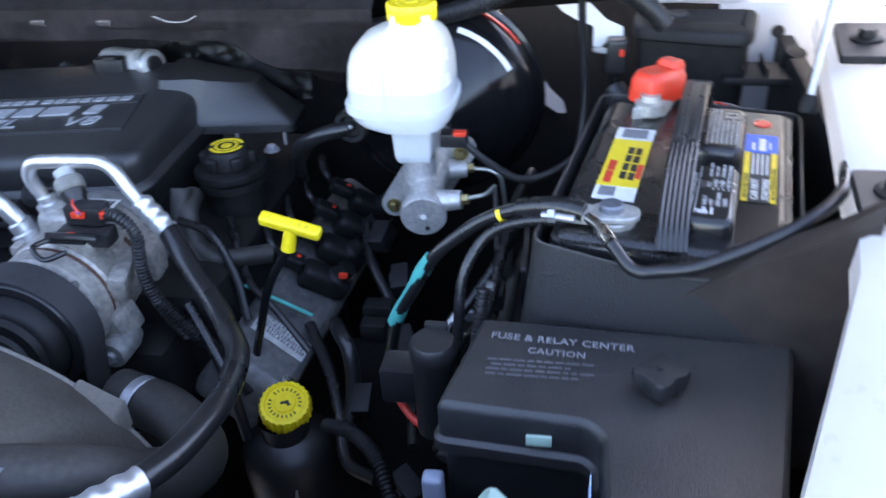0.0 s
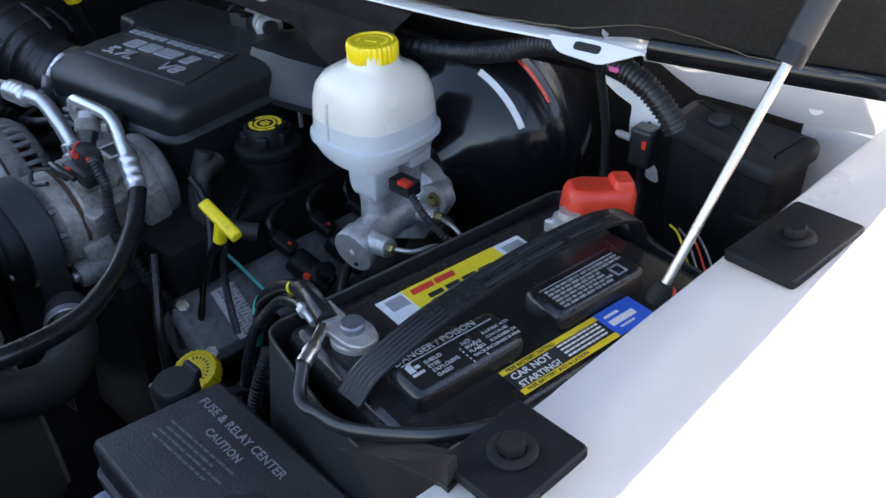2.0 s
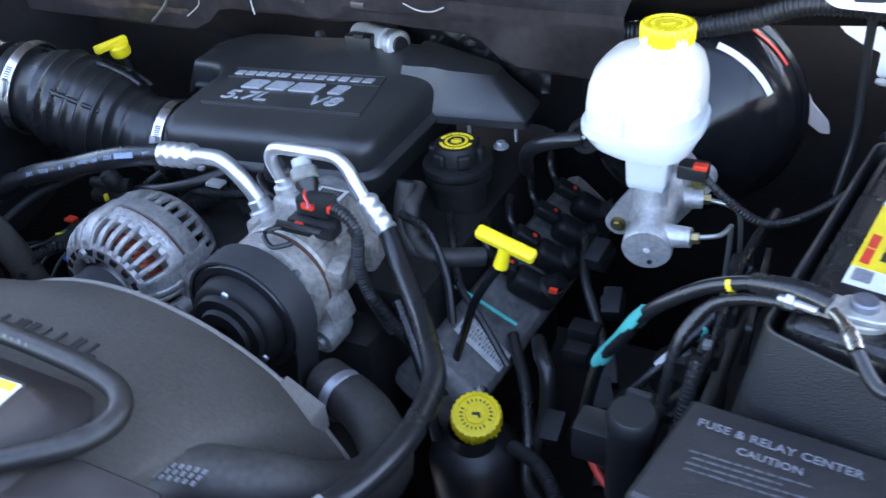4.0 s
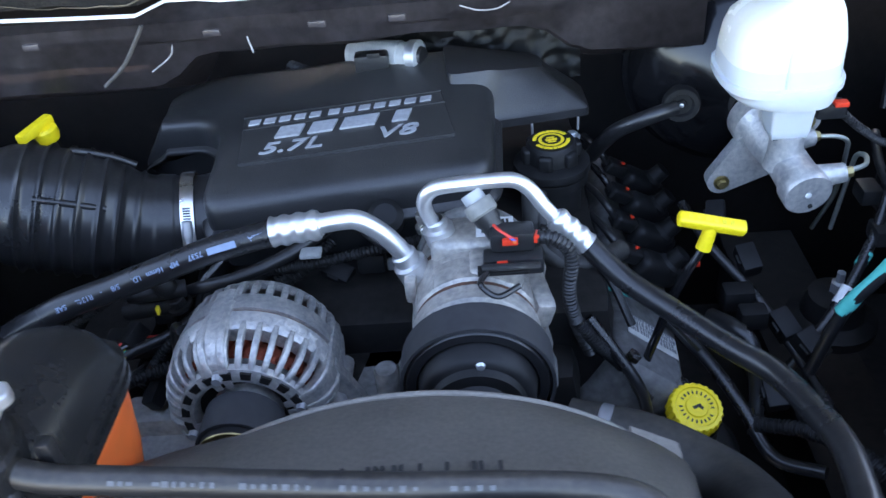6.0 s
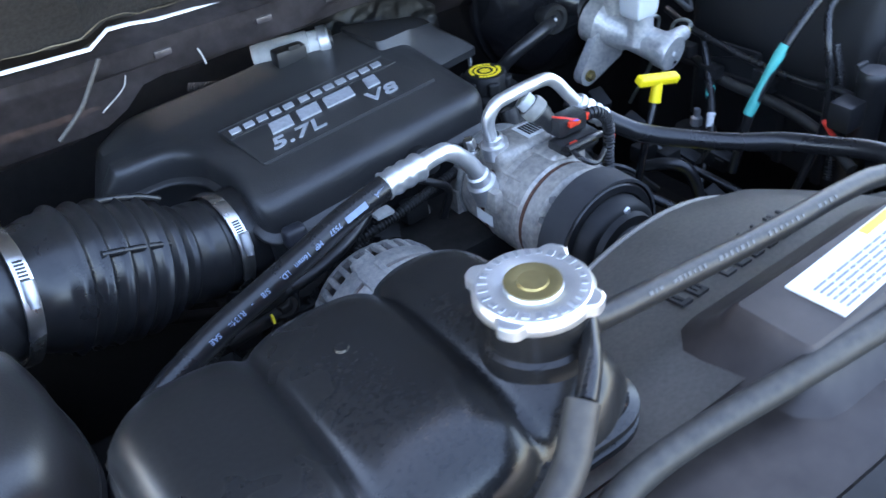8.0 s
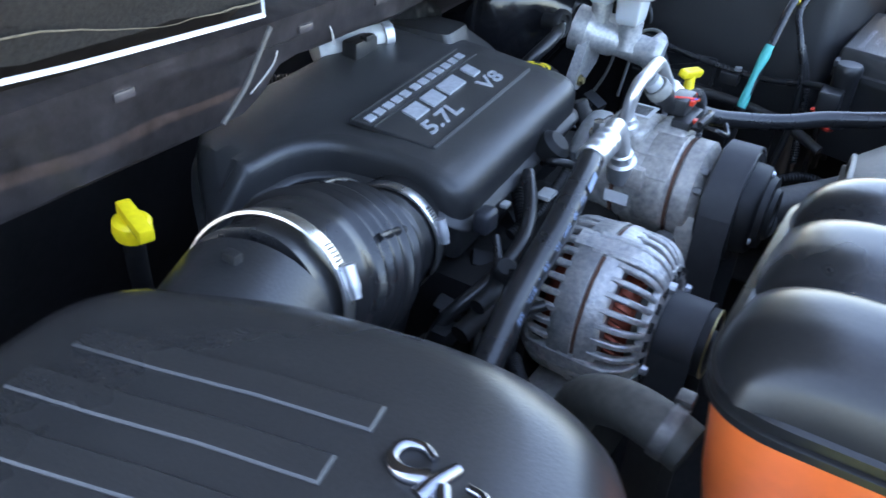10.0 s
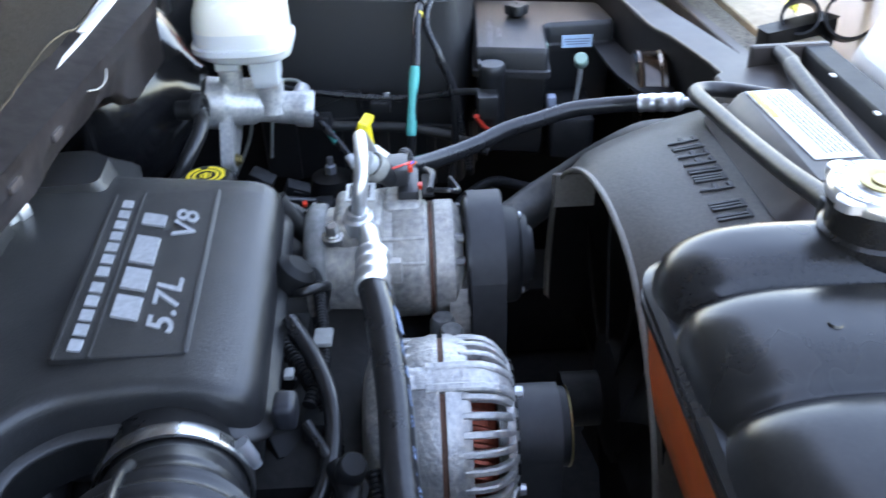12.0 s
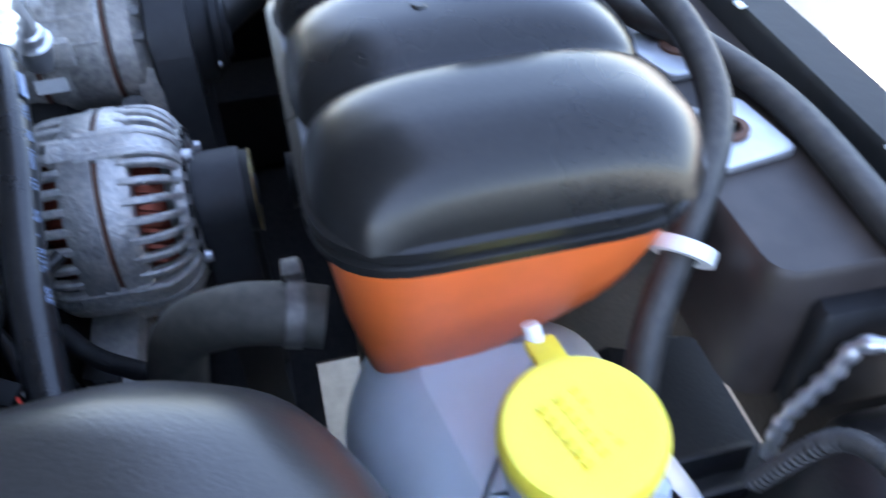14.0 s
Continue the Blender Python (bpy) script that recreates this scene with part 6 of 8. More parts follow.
# transmission dipstick at the back of the bay
td = thing("transmission_dipstick", "yellow transmission dipstick cap at the firewall", "dipstick", (-0.42, 0.2, 1.0))
TD = Vector((-0.42, 0.198, 1.108))
part("cap", lathe([(0, 0.02), (0.012, 0.02), (0.0155, 0.017), (0.016, 0.008), (0.014, 0.002), (0.01, 0.0)], TD, (0.0, -0.15, 1), 24), YELLOW, td, "yellow cap")
part("lever", box(0, 0, 0, 0.052, 0.013, 0.012, 0.003, m=Matrix.Translation(TD + Vector((-0.004, -0.012, 0.022))) @ pose(0, 0, 0, 0, -4, 70)), YELLOW, td)
part("tube", tube([TD, (-0.41, 0.21, 1.05), (-0.37, 0.25, 0.92), (-0.28, 0.28, 0.85), (-0.17, 0.28, 0.8)], 0.009, 12), DARK, td)

# ---- brakes ----
boost = thing("brake_booster", "gloss black brake booster with white and red strips", "brake booster", (0.42, 0.28, 0.96))
BO = Vector((0.42, 0.243, 1.098))
part("shell", lathe([(r * 0.925, h) for r, h in ((0, -0.06), (0.035, -0.06), (0.041, -0.054), (0.062, -0.04), (0.085, -0.027), (0.11, -0.008), (0.13, 0.015), (0.138, 0.035), (0.14, 0.05), (0.1455, 0.052), (0.1465, 0.058), (0.1455, 0.064), (0.138, 0.066), (0.132, 0.09), (0.12, 0.12), (0.08, 0.14), (0, 0.145))], BO, (0, 1, 0), 72), GLOSS, boost)
def booster_strip(r0, r1, y0, y1, a0, a1, mat, name, label):
    rows = []
    for a in np.linspace(radians(a0), radians(a1), 20):
        rows.append([(BO.x + r * math.cos(a), BO.y + y, BO.z + r * math.sin(a)) for r, y in ((r0, y0), (r0 + 0.0012, y0 - 0.0012), (r1 + 0.0012, y1 - 0.0012), (r1, y1))])
    part(name, loft(rows), mat, boost, label)
booster_strip(0.107, 0.1118, -0.002, 0.0035, 72, 30, PALE, "strip", "white paper strip")
booster_strip(0.1276, 0.1284, 0.0345, 0.039, 66, 36, REDPRINT, "strip", "red paint strip")

mcyl = thing("master_cylinder", "cast aluminium brake master cylinder", "master cylinder", (0.43, 0.1, 1.03))
M0, M1 = Vector((0.44, 0.048, 1.056)), Vector((0.424, 0.185, 1.078))
ax = (M1 - M0).normalized()
part("bore", lathe([(0, 0), (0.0245, 0), (0.0255, 0.002), (0.0255, 0.02), (0.0225, 0.025), (0.0215, 0.07), (0.026, 0.08), (0.028, 0.11), (0.035, 0.118), (0.035, 0.142), (0, 0.142)], M0, ax, 40), CAST, mcyl)
part("end_dimple", lathe([(0, -0.0008), (0.0035, -0.0004), (0.0036, 0.001)], M0, ax, 16), PALE, mcyl)
part("end_dimple", lathe([(0, -0.0008), (0.0025, -0.0004), (0.0026, 0.001)], M0 + Vector((0.004, 0, -0.014)), ax, 16), INK, mcyl)
part("riser", lathe([(0.021, 0), (0.0185, 0.012), (0.0175, 0.03), (0.0185, 0.042), (0.0, 0.042)], (0.428, 0.1, 1.062), (0, 0, 1), 24), CAST, mcyl)
part("riser", lathe([(0.018, 0), (0.015, 0.03), (0.016, 0.052), (0.0, 0.052)], (0.428, 0.15, 1.072), (0, 0, 1), 24), CAST, mcyl)
part("web", box(0.43, 0.126, 1.09, 0.008, 0.05, 0.036, 0.003), CAST, mcyl)
ea, eb = Vector((0.381, 0.152, 1.012)), Vector((0.467, 0.152, 1.085))
eu = (eb - ea).normalized()
ev = Vector((-eu.z, 0, eu.x))
ear = [ea + (-eu * math.cos(a) + ev * math.sin(a)) * 0.016 for a in np.linspace(-1.3, 1.3, 8)] + [(ea + eb) / 2 + ev * 0.034] + [eb + (eu * math.cos(a) + ev * math.sin(a)) * 0.016 for a in np.linspace(1.3, -1.3, 8)] + [(ea + eb) / 2 - ev * 0.034]
part("flange", loft([[p + Vector((0, d, 0)) for p in ear] for d in (0, 0.016)]), CAST, mcyl)
bolt("nut", (0.381, 0.151, 1.012), (0, -1, 0), 0.006, mcyl, BRASS, 0.008)
bolt("nut", (0.467, 0.151, 1.085), (0, -1, 0), 0.006, mcyl, BRASS, 0.008)
for a, c in (((0.445, 0.14, 1.068), (0.474, 0.146, 1.068)), ((0.445, 0.066, 1.066), (0.48, 0.066, 1.07))):
    a, c = Vector(a), Vector(c)
    part("outlet", tube([a, a.lerp(c, 0.5), c], lambda f, s: 0.0135 - 0.003 * f, 18, 3), CAST, mcyl)
    part("fitting", tube([c, c + (c - a).normalized() * 0.008], 0.006, 6, 2), BRASS, mcyl)
BRLINE = material("plated_line", (0.45, 0.47, 0.43), 0.38, 0.8, vary=0.15)
part("brake_line", tube([(0.482, 0.146, 1.068), (0.5, 0.143, 1.068), (0.512, 0.142, 1.062), (0.516, 0.146, 1.045), (0.52, 0.16, 0.98), (0.52, 0.2, 0.9)], 0.0027, 10), BRLINE, mcyl, "plated brake line")
part("brake_line", tube([(0.486, 0.067, 1.071), (0.505, 0.076, 1.072), (0.512, 0.095, 1.071), (0.511, 0.112, 1.06), (0.511, 0.118, 1.03), (0.51, 0.13, 0.95)], 0.0027, 10), BRLINE, mcyl, "plated brake line")
fr = thing("brake_fluid_reservoir", "milky white brake fluid reservoir with yellow cap", "reservoir", (0.42, 0.11, 1.085))
secs = [(1.146, 0.422, 0.108, 0.04, 0.044), (1.15, 0.416, 0.115, 0.0505, 0.0525), (1.1565, 0.413, 0.119, 0.0555, 0.058), (1.1625, 0.412, 0.121, 0.0575, 0.06), (1.164, 0.412, 0.121, 0.061, 0.0635), (1.171, 0.412, 0.121, 0.061, 0.0635), (1.1725, 0.412, 0.121, 0.0575, 0.06), (1.19, 0.412, 0.121, 0.0568, 0.059), (1.21, 0.413, 0.12, 0.0552, 0.0572), (1.224, 0.414, 0.119, 0.0515, 0.0535), (1.236, 0.418, 0.116, 0.0445, 0.046), (1.244, 0.423, 0.112, 0.0355, 0.0365), (1.249, 0.428, 0.109, 0.027, 0.027), (1.2525, 0.43, 0.108, 0.0235, 0.0235), (1.265, 0.43, 0.108, 0.0225, 0.0225)]
part("upper_body", loft([oval(cx, cy, z, rx, ry, 3.0) for z, cx, cy, rx, ry in secs[7:]]), CREAM_PLASTIC, fr, "cream white empty upper part", keep=60)
part("lower_body", loft([oval(cx, cy, z, rx, ry, 3.0) for z, cx, cy, rx, ry in secs[:8]]), WHITE_PLASTIC, fr, "milky lower part filled with fluid", keep=60)
for a in (210, 262, 318):
    ca, sa = math.cos(radians(a)), math.sin(radians(a))
    part("side_rib", tube([(0.412 + 0.0585 * ca, 0.121 + 0.061 * sa, 1.174), (0.412 + 0.0572 * ca, 0.121 + 0.0595 * sa, 1.2), (0.413 + 0.055 * ca, 0.12 + 0.057 * sa, 1.214)], 0.0018, 8), WHITE_PLASTIC, fr)
foot = [(0.402, 0.081), (0.4475, 0.081), (0.4475, 0.122), (0.402, 0.122)]
part("lower_chamber", slab(rounded(foot, 0.006, 4), [(0.008, 1.101), (0.0045, 1.104), (0.0025, 1.112), (0, 1.15)]), WHITE_PLASTIC, fr, "narrow square lower chamber")
part("rear_chamber", slab(rounded([(0.41, 0.132), (0.452, 0.132), (0.452, 0.168), (0.41, 0.168)], 0.006, 4), [(0.006, 1.122), (0.002, 1.126), (0, 1.155)]), WHITE_PLASTIC, fr)
FC = Vector((0.43, 0.108, 1.2555))
rings = []
for r, h in ((0.0222, 0.001), (0.0236, 0), (0.025, 0.0015), (0.0252, 0.016), (0.024, 0.0185), (0.0205, 0.019), (0.0195, 0.0175), (0.01, 0.0175), (0.004, 0.0178)):
    rings.append([(FC.x + (r + (0.0007 * math.cos(30 * a) if r > 0.0235 else 0)) * math.cos(a), FC.y + (r + (0.0007 * math.cos(30 * a) if r > 0.0235 else 0)) * math.sin(a), FC.z + h) for a in (2 * math.pi * k / 120 for k in range(120))])
fcap = part("cap", loft(rings), YELLOW, fr, "ribbed yellow cap")
b = bmesh.new()
for k in range(20):
    box(0.0148, 0, 0.0178, 0.004, 0.002, 0.001, 0, bm=b, m=Matrix.Translation(FC) @ pose(0, 0, 0, 0, 0, k * 18))
box(0, 0, 0.0182, 0.012, 0.006, 0.0012, 0.0, bm=b, m=Matrix.Translation(FC) @ pose(0, 0, 0, 0, 0, 20))
part("raised_print", b, YELLOW_DIRTY, fcap)
part("level_switch", box(0.468, 0.105, 1.125, 0.03, 0.02, 0.016, 0.003), PLASTIC, fr)
part("switch_clip", box(0.476, 0.098, 1.134, 0.014, 0.01, 0.005, 0.001), RED, fr, "red clip")
part("switch_wire", corrugated([(0.482, 0.1, 1.12), (0.505, 0.1, 1.1), (0.54, 0.11, 1.075), (0.575, 0.14, 1.07), (0.62, 0.2, 1.08)], 0.0042, 0.004), PLASTIC, fr)

# ---- battery ----
BM = Matrix.Translation((0.584, -0.147, 0)) @ pose(0, 0, 0, 0, 0, -9.6)
BW, BL, BT = 0.187, 0.302, 1.157
bat = thing("battery", "black car battery with yellow label and carrying strap", "battery", (0.69, 0.0, 0.98))
part("case", slab(rounded([(0.004, 0.004), (BW - 0.004, 0.004), (BW - 0.004, BL - 0.004), (0.004, BL - 0.004)], 0.012, 4), [(0, 0.975), (0, 1.13)]), PLASTIC, bat, m=BM)
BATTOP = material("battery_lid", (0.011, 0.0108, 0.0115), 0.26, grain=200, bump=0.05, dust=0.07, blotch=10)
part("lid", slab(rounded([(0, 0), (BW, 0), (BW, BL), (0, BL)], 0.016, 5), [(0, 1.13), (0, 1.148), (0.0015, 1.1515), (0.006, 1.1525), (0.0075, 1.155), (0.012, 1.1568)]), BATTOP, bat, "satin black lid", m=BM)


WORN_WHITE = material("worn_white_print", (0.45, 0.45, 0.45), 0.5, vary=0.35, grain=300)


def vent(u0, u1, words):
    v = part("vent_cover", slab(rounded([(0.098, u0), (0.142, u0), (0.142, u1), (0.098, u1)], 0.01, 3), [(0, BT - 0.001), (0, BT + 0.012), (0.003, BT + 0.016), (0.006, BT + 0.017)]), BATTOP, bat, "raised black vent cover", m=BM)
    L = BM @ pose(0.106, u0 + 0.009, BT + 0.0173, 0, 0, 90)
    n = u1 - u0 - 0.018
    part("print", bars([(0, -0.0042, n, -0.0036)], L), WORN_WHITE, v)
    if words:
        part("print", text_mesh("DANGER / POISON", 0.0086, BM @ pose(0.1075, u0 + 0.006, BT + 0.0174, 0, 0, 90), 0.0001, bold=0.004), WORN_WHITE, v, "white warning print", False)
        for i, w in enumerate(("SHIELD", "EYES", "EXPLOSIVE", "GASES")):
            part("print", text_mesh(w, 0.0048, BM @ pose(0.118 + 0.0052 * i, u0 + 0.024, BT + 0.0174, 0, 0, 90), 0.0001, bold=0.004), WORN_WHITE, v, "", False)
        for i, w in enumerate(("NO", "SPARKS", "FLAMES", "SMOKING")):
            part("print", text_mesh(w, 0.0042 if i else 0.005, BM @ pose(0.1195 + 0.005 * i, u0 + 0.056, BT + 0.0174, 0, 0, 90), 0.0001, bold=0.004), WORN_WHITE, v, "", False)
        for i, w in enumerate(("SULFURIC ACID", "CAN CAUSE", "BLINDNESS OR", "SEVERE BURNS")):
            part("print", text_mesh(w, 0.0036, BM @ pose(0.1195 + 0.005 * i, u0 + 0.075, BT + 0.0174, 0, 0, 90), 0.0001, bold=0.004), WORN_WHITE, v, "", False)
        b = bars([(0.052, -0.0225 + 0.004 * k, 0.0527, -0.0205 + 0.004 * k) for k in range(5)] + [(0.0735 - 0.009, -0.0225 + 0.004 * k, 0.0742 - 0.009, -0.0205 + 0.004 * k) for k in range(5)], BM @ pose(0.116, u0 + 0.0, BT + 0.0173, 0, 0, 90))
        part("print", b, WORN_WHITE, v)
        part("pictogram", bars([(0.001, -0.014, 0.006, -0.006), (0.007, -0.012, 0.011, -0.009), (0.003, -0.0055, 0.007, -0.0035), (0.001, -0.018, 0.011, -0.0155)], L), WORN_WHITE, v)
    else:
        rr = random.Random(3)
        rows = []
        for i in range(6):
            x = 0.002
            while x < n - 0.03 * (i > 1):
                w = rr.uniform(0.002, 0.008)
                rows.append((x, -0.009 - 0.0042 * i, min(x + w, n), -0.0066 - 0.0042 * i))
                x += w + 0.0014
        rows += [(n - 0.02, -0.018, n - 0.008, -0.0165), (n - 0.02, -0.027, n - 0.018, -0.016), (n - 0.01, -0.027, n - 0.008, -0.016), (n - 0.02, -0.0285, n - 0.008, -0.027)]
        part("print", bars(rows, L), FADED, v, "worn white warning print")


vent(0.026, 0.126, True)
vent(0.158, 0.258, False)
# main label: white ends, yellow field, plain shapes for the maker's marks
LB = BM @ Matrix.Translation((0.007, 0.001, BT + 0.0002))
lab = part("main_label", box(0.034, 0.146, 0.0003, 0.036, 0.152, 0.0005, 0), PALE, bat, "yellow and white brand label", m=LB.copy())
part("field", box(0.034, 0.144, 0.0008, 0.036, 0.098, 0.0005, 0), LABEL_YELLOW, lab, m=LB.copy())
LT = LB @ Matrix.Translation((0, 0, 0.001))
rr = random.Random(6)
rows, y = [], 0.198
while y < 0.218:
    w = rr.uniform(0.0003, 0.0009)
    rows.append((0.022, y, 0.046, y + w))
    y += w + 0.0011
part("barcode", bars(rows, LT), GREY_PRINT, lab)
rows, y = [], 0.076
while y < 0.092:
    w = rr.uniform(0.0003, 0.0009)
    rows.append((0.02, y, 0.034, y + w))
    y += w + 0.0011
part("barcode", bars(rows, LT), GREY_PRINT, lab)
part("mark", strokes([slant(0.0, 0.0, 0.022, 0.007, 0.2), slant(0.024, 0.0, 0.02, 0.007, 0.2)], 0.0004), REDPRINT, lab, "red plain mark", False, m=LT @ pose(0.027, 0.1, 0, 0, 0, 90))
for k in range(4):
    part("mark", strokes([slant(0.0175 * k, 0, 0.014, 0.0055, 0.15), slant(0.0175 * k + 0.001, 0.0075, 0.014, 0.0055, 0.15)], 0.0004), INK, lab, "", False, m=LT @ pose(0.046, 0.108, 0, 0, 0, 90))
part("mark", bars([(0.0465, 0.112, 0.0515, 0.14)], LT), REDPRINT, lab)
# service label
CS = BM @ Matrix.Translation((0, 0, BT + 0.0002))
sl = part("service_label", box(0.158, 0.145, 0.0003, 0.028, 0.1, 0.0005, 0), INK, bat, "black, yellow and blue service label", m=CS.copy())
part("stripe", box(0.1465, 0.145, 0.0008, 0.005, 0.1, 0.0005, 0), LABEL_YELLOW, sl, m=CS.copy())
part("stripe", box(0.1695, 0.145, 0.0008, 0.005, 0.1, 0.0005, 0), LABEL_YELLOW, sl, m=CS.copy())
part("field", box(0.158, 0.212, 0.0008, 0.029, 0.04, 0.0006, 0), BLUE, sl, "blue field", m=CS.copy())
CT = CS @ Matrix.Translation((0, 0, 0.0012))
part("print", text_mesh("CAR NOT", 0.0085, CT @ pose(0.1572, 0.0985, 0, 0, 0, 90), 0.0001), PALE, sl, "white print", False)
part("print", text_mesh("STARTING?", 0.0078, CT @ pose(0.166, 0.0985, 0, 0, 0, 90), 0.0001), PALE, sl, "white print", False)
part("print", text_mesh("FREE BATTERY INSTALLATION", 0.0044, CT @ pose(0.1712, 0.1, 0, 0, 0, 90), 0.0001), INK, sl, "black print", False)
part("print", text_mesh("FREE BATTERY TESTING", 0.0044, CT @ pose(0.1482, 0.1, 0, 0, 0, 90), 0.0001), INK, sl, "black print", False)
rows = []
for i in range(4):
    y = 0.146
    while y < 0.186:
        w = rr.uniform(0.002, 0.006)
        rows.append((0.151 + 0.004 * i, y, 0.1526 + 0.004 * i, min(y + w, 0.188)))
        y += w + 0.001
rows += [(0.156, 0.196, 0.162, 0.222), (0.150, 0.197, 0.1525, 0.212), (0.165, 0.2, 0.1665, 0.215)]
part("print", bars(rows, CT), PALE, sl, "pale print")
part("warning_dot", lathe([(0, 0.0008), (0.008, 0.0008), (0.008, 0)], (0.158, 0.262, BT), (0, 0, 1), 20), REDPRINT, bat, "red warning mark", m=BM)
# carrying strap: ribbed webbing with slots
pts = spline([(0.098, -0.002, 1.158), (0.096, 0.02, 1.173), (0.094, 0.07, 1.187), (0.093, 0.13, 1.195), (0.093, 0.19, 1.199), (0.093, 0.25, 1.197), (0.094, 0.288, 1.184), (0.096, 0.302, 1.158)], 7)
strap = None
rows = []
for i, p in enumerate(pts):
    t = (pts[min(i + 1, len(pts) - 1)] - pts[max(i - 1, 0)]).normalized()
    side = t.cross(Vector((0, 0, 1))).normalized()
    up = side.cross(t).normalized()
    prof = [(w, 0.0018 + 0.0009 * (k % 2)) for k, w in enumerate(np.linspace(-0.012, 0.012, 13))] + [(0.012, -0.001), (-0.012, -0.001)]
    rows.append([p + side * w + up * h for w, h in prof])
strap = part("carrying_strap", loft(rows), RUBBER, bat, "ribbed black rubber strap", m=BM, keep=25)
for f0, f1 in ((0.42, 0.5), (0.52, 0.6), (0.62, 0.7)):
    for off in (-0.006, 0.006):
        p, q = pts[int(f0 * (len(pts) - 1))], pts[int(f1 * (len(pts) - 1))]
        s = (q - p).cross(Vector((0, 0, 1))).normalized() * off
        b = tube([p + s + Vector((0, 0, 0.0024)), q + s + Vector((0, 0, 0.0024))], 0.0022, 6, 2)
        part("slot", b, INK, strap, m=BM)
# negative post and clamp
DARK_ZINC = material("dark_plated_steel", (0.2, 0.21, 0.24), 0.42, 0.7, vary=0.25, grain=120)
neg = thing("battery_clamp", "dull lead battery clamp with bolt on the negative post", "battery clamp", (0.63, -0.126, 1.157))
NP = BM @ Vector((0.046, 0.036, BT))
part("post", lathe([(0.013, -0.002), (0.0095, 0.0), (0.009, 0.0125), (0.008, 0.013), (0, 0.013)], NP, (0, 0, 1), 24), LEAD, neg)
b = slab(rounded([(0.027, 0.018), (0.044, 0.02), (0.06, 0.022), (0.07, 0.03), (0.068, 0.046), (0.05, 0.051), (0.03, 0.045)], 0.006, 4), [(0, BT + 0.006), (0, BT + 0.0095), (0.001, BT + 0.0105)])
part("clamp", b, LEAD, neg, m=BM)
part("washer", slab(rounded([(0.033, 0.021), (0.049, 0.017), (0.065, 0.026), (0.067, 0.045), (0.05, 0.052), (0.035, 0.046)], 0.011, 4), [(0, BT - 0.0005), (0, BT + 0.004), (0.0015, BT + 0.005)]), LEAD, neg, m=BM)
part("cap", lathe([(0.0098, 0.0105), (0.0098, 0.0155), (0.0085, 0.017), (0, 0.0172)], NP, (0, 0, 1), 24), DARK_ZINC, neg)
b = box(0.018, 0.03, BT + 0.007, 0.026, 0.022, 0.009, 0.003)
part("jaw", b, LEAD, neg, m=BM)
part("clamp_bolt", tube([BM @ Vector((0.02, 0.018, BT + 0.008)), BM @ Vector((-0.008, 0.022, BT + 0.006))], 0.0035, 10, 2), ZINC, neg)
part("nut", tube([BM @ Vector((0.004, 0.02, BT + 0.008)), BM @ Vector((-0.002, 0.021, BT + 0.007))], 0.0062, 6, 2), ZINC, neg)
part("crimp", tube([BM @ Vector((0.03, 0.02, BT + 0.01)), BM @ Vector((0.042, 0.006, BT + 0.011)), BM @ Vector((0.054, -0.012, BT + 0.008))], lambda f, s: 0.006 if f > 0.5 else 0.0045, 12, 4), STEEL, neg)
# positive post under the red cover
pos = thing("positive_terminal", "red plastic terminal cover over the positive post", "battery terminal", (0.672, 0.1, 1.157))
PP = BM @ Vector((0.047, 0.264, BT))
part("clamp", lathe([(0.012, 0), (0.0155, 0.003), (0.0155, 0.014), (0.011, 0.016), (0.01, 0.022), (0, 0.022)], PP, (0, 0, 1), 20), LEAD, pos)
part("strap_lug", slab(rounded([(0.655, 0.09), (0.69, 0.1), (0.705, 0.15), (0.675, 0.15)], 0.006, 3), [(0, BT), (0, BT + 0.01), (0.002, BT + 0.012)]), LEAD, pos)
RM = Matrix.Translation((0.681, 0.134, 1.146)) @ pose(0, 0, 0, 0, 5, 50) @ Matrix.Diagonal((0.7, 1.08, 1.12, 1))
b = slab(rounded([(-0.046, -0.014), (-0.03, -0.02), (0.034, -0.018), (0.048, -0.008), (0.048, 0.016), (-0.02, 0.02), (-0.046, 0.012)], 0.007, 4), [(0.001, 0.016), (0, 0.019), (0.001, 0.036), (0.004, 0.042), (0.008, 0.044)])
cov = part("cover", b, RED, pos, "bright red cover", m=RM)
b = slab(rounded([(0.012, -0.012), (0.04, -0.012), (0.04, 0.012), (0.012, 0.012)], 0.006, 4), [(0, 0.03), (0.0, 0.046), (0.003, 0.05)])
part("cover_hump", b, RED, cov, m=RM)
# insulating sleeve round the battery
sleeve = thing("battery_sleeve", "black woven insulating sleeve round the battery", "battery sleeve", (0.68, 0, 0.96))
def stop(x, y):
    p = BM.inverted() @ Vector((x, y, 0))
    sag = 0.006 * math.exp(-((p.x - 0.1) / 0.085) ** 2) if p.y < 0.02 else 0.0
    return 1.151 - sag + 0.006 * (p.x < 0.01)
outer = [BM @ Vector((q.x, q.y, 0)) for q in rounded([(-0.01, -0.012), (BW * 0.55, -0.018), (BW + 0.008, -0.012), (BW + 0.008, BL + 0.008), (-0.01, BL + 0.008)], 0.018, 6)]
outer = [Vector((q.x, q.y)) for q in outer]
rings = [[(p.x, p.y, z if z < 1.1 else stop(p.x, p.y)) for p in shrink(outer, d)] for d, z in ((0, 0.955), (-0.014, 1.0), (-0.012, 1.06), (0, 1.2), (0.0025, 1.2), (0.003, 1.02), (0.003, 0.97))]
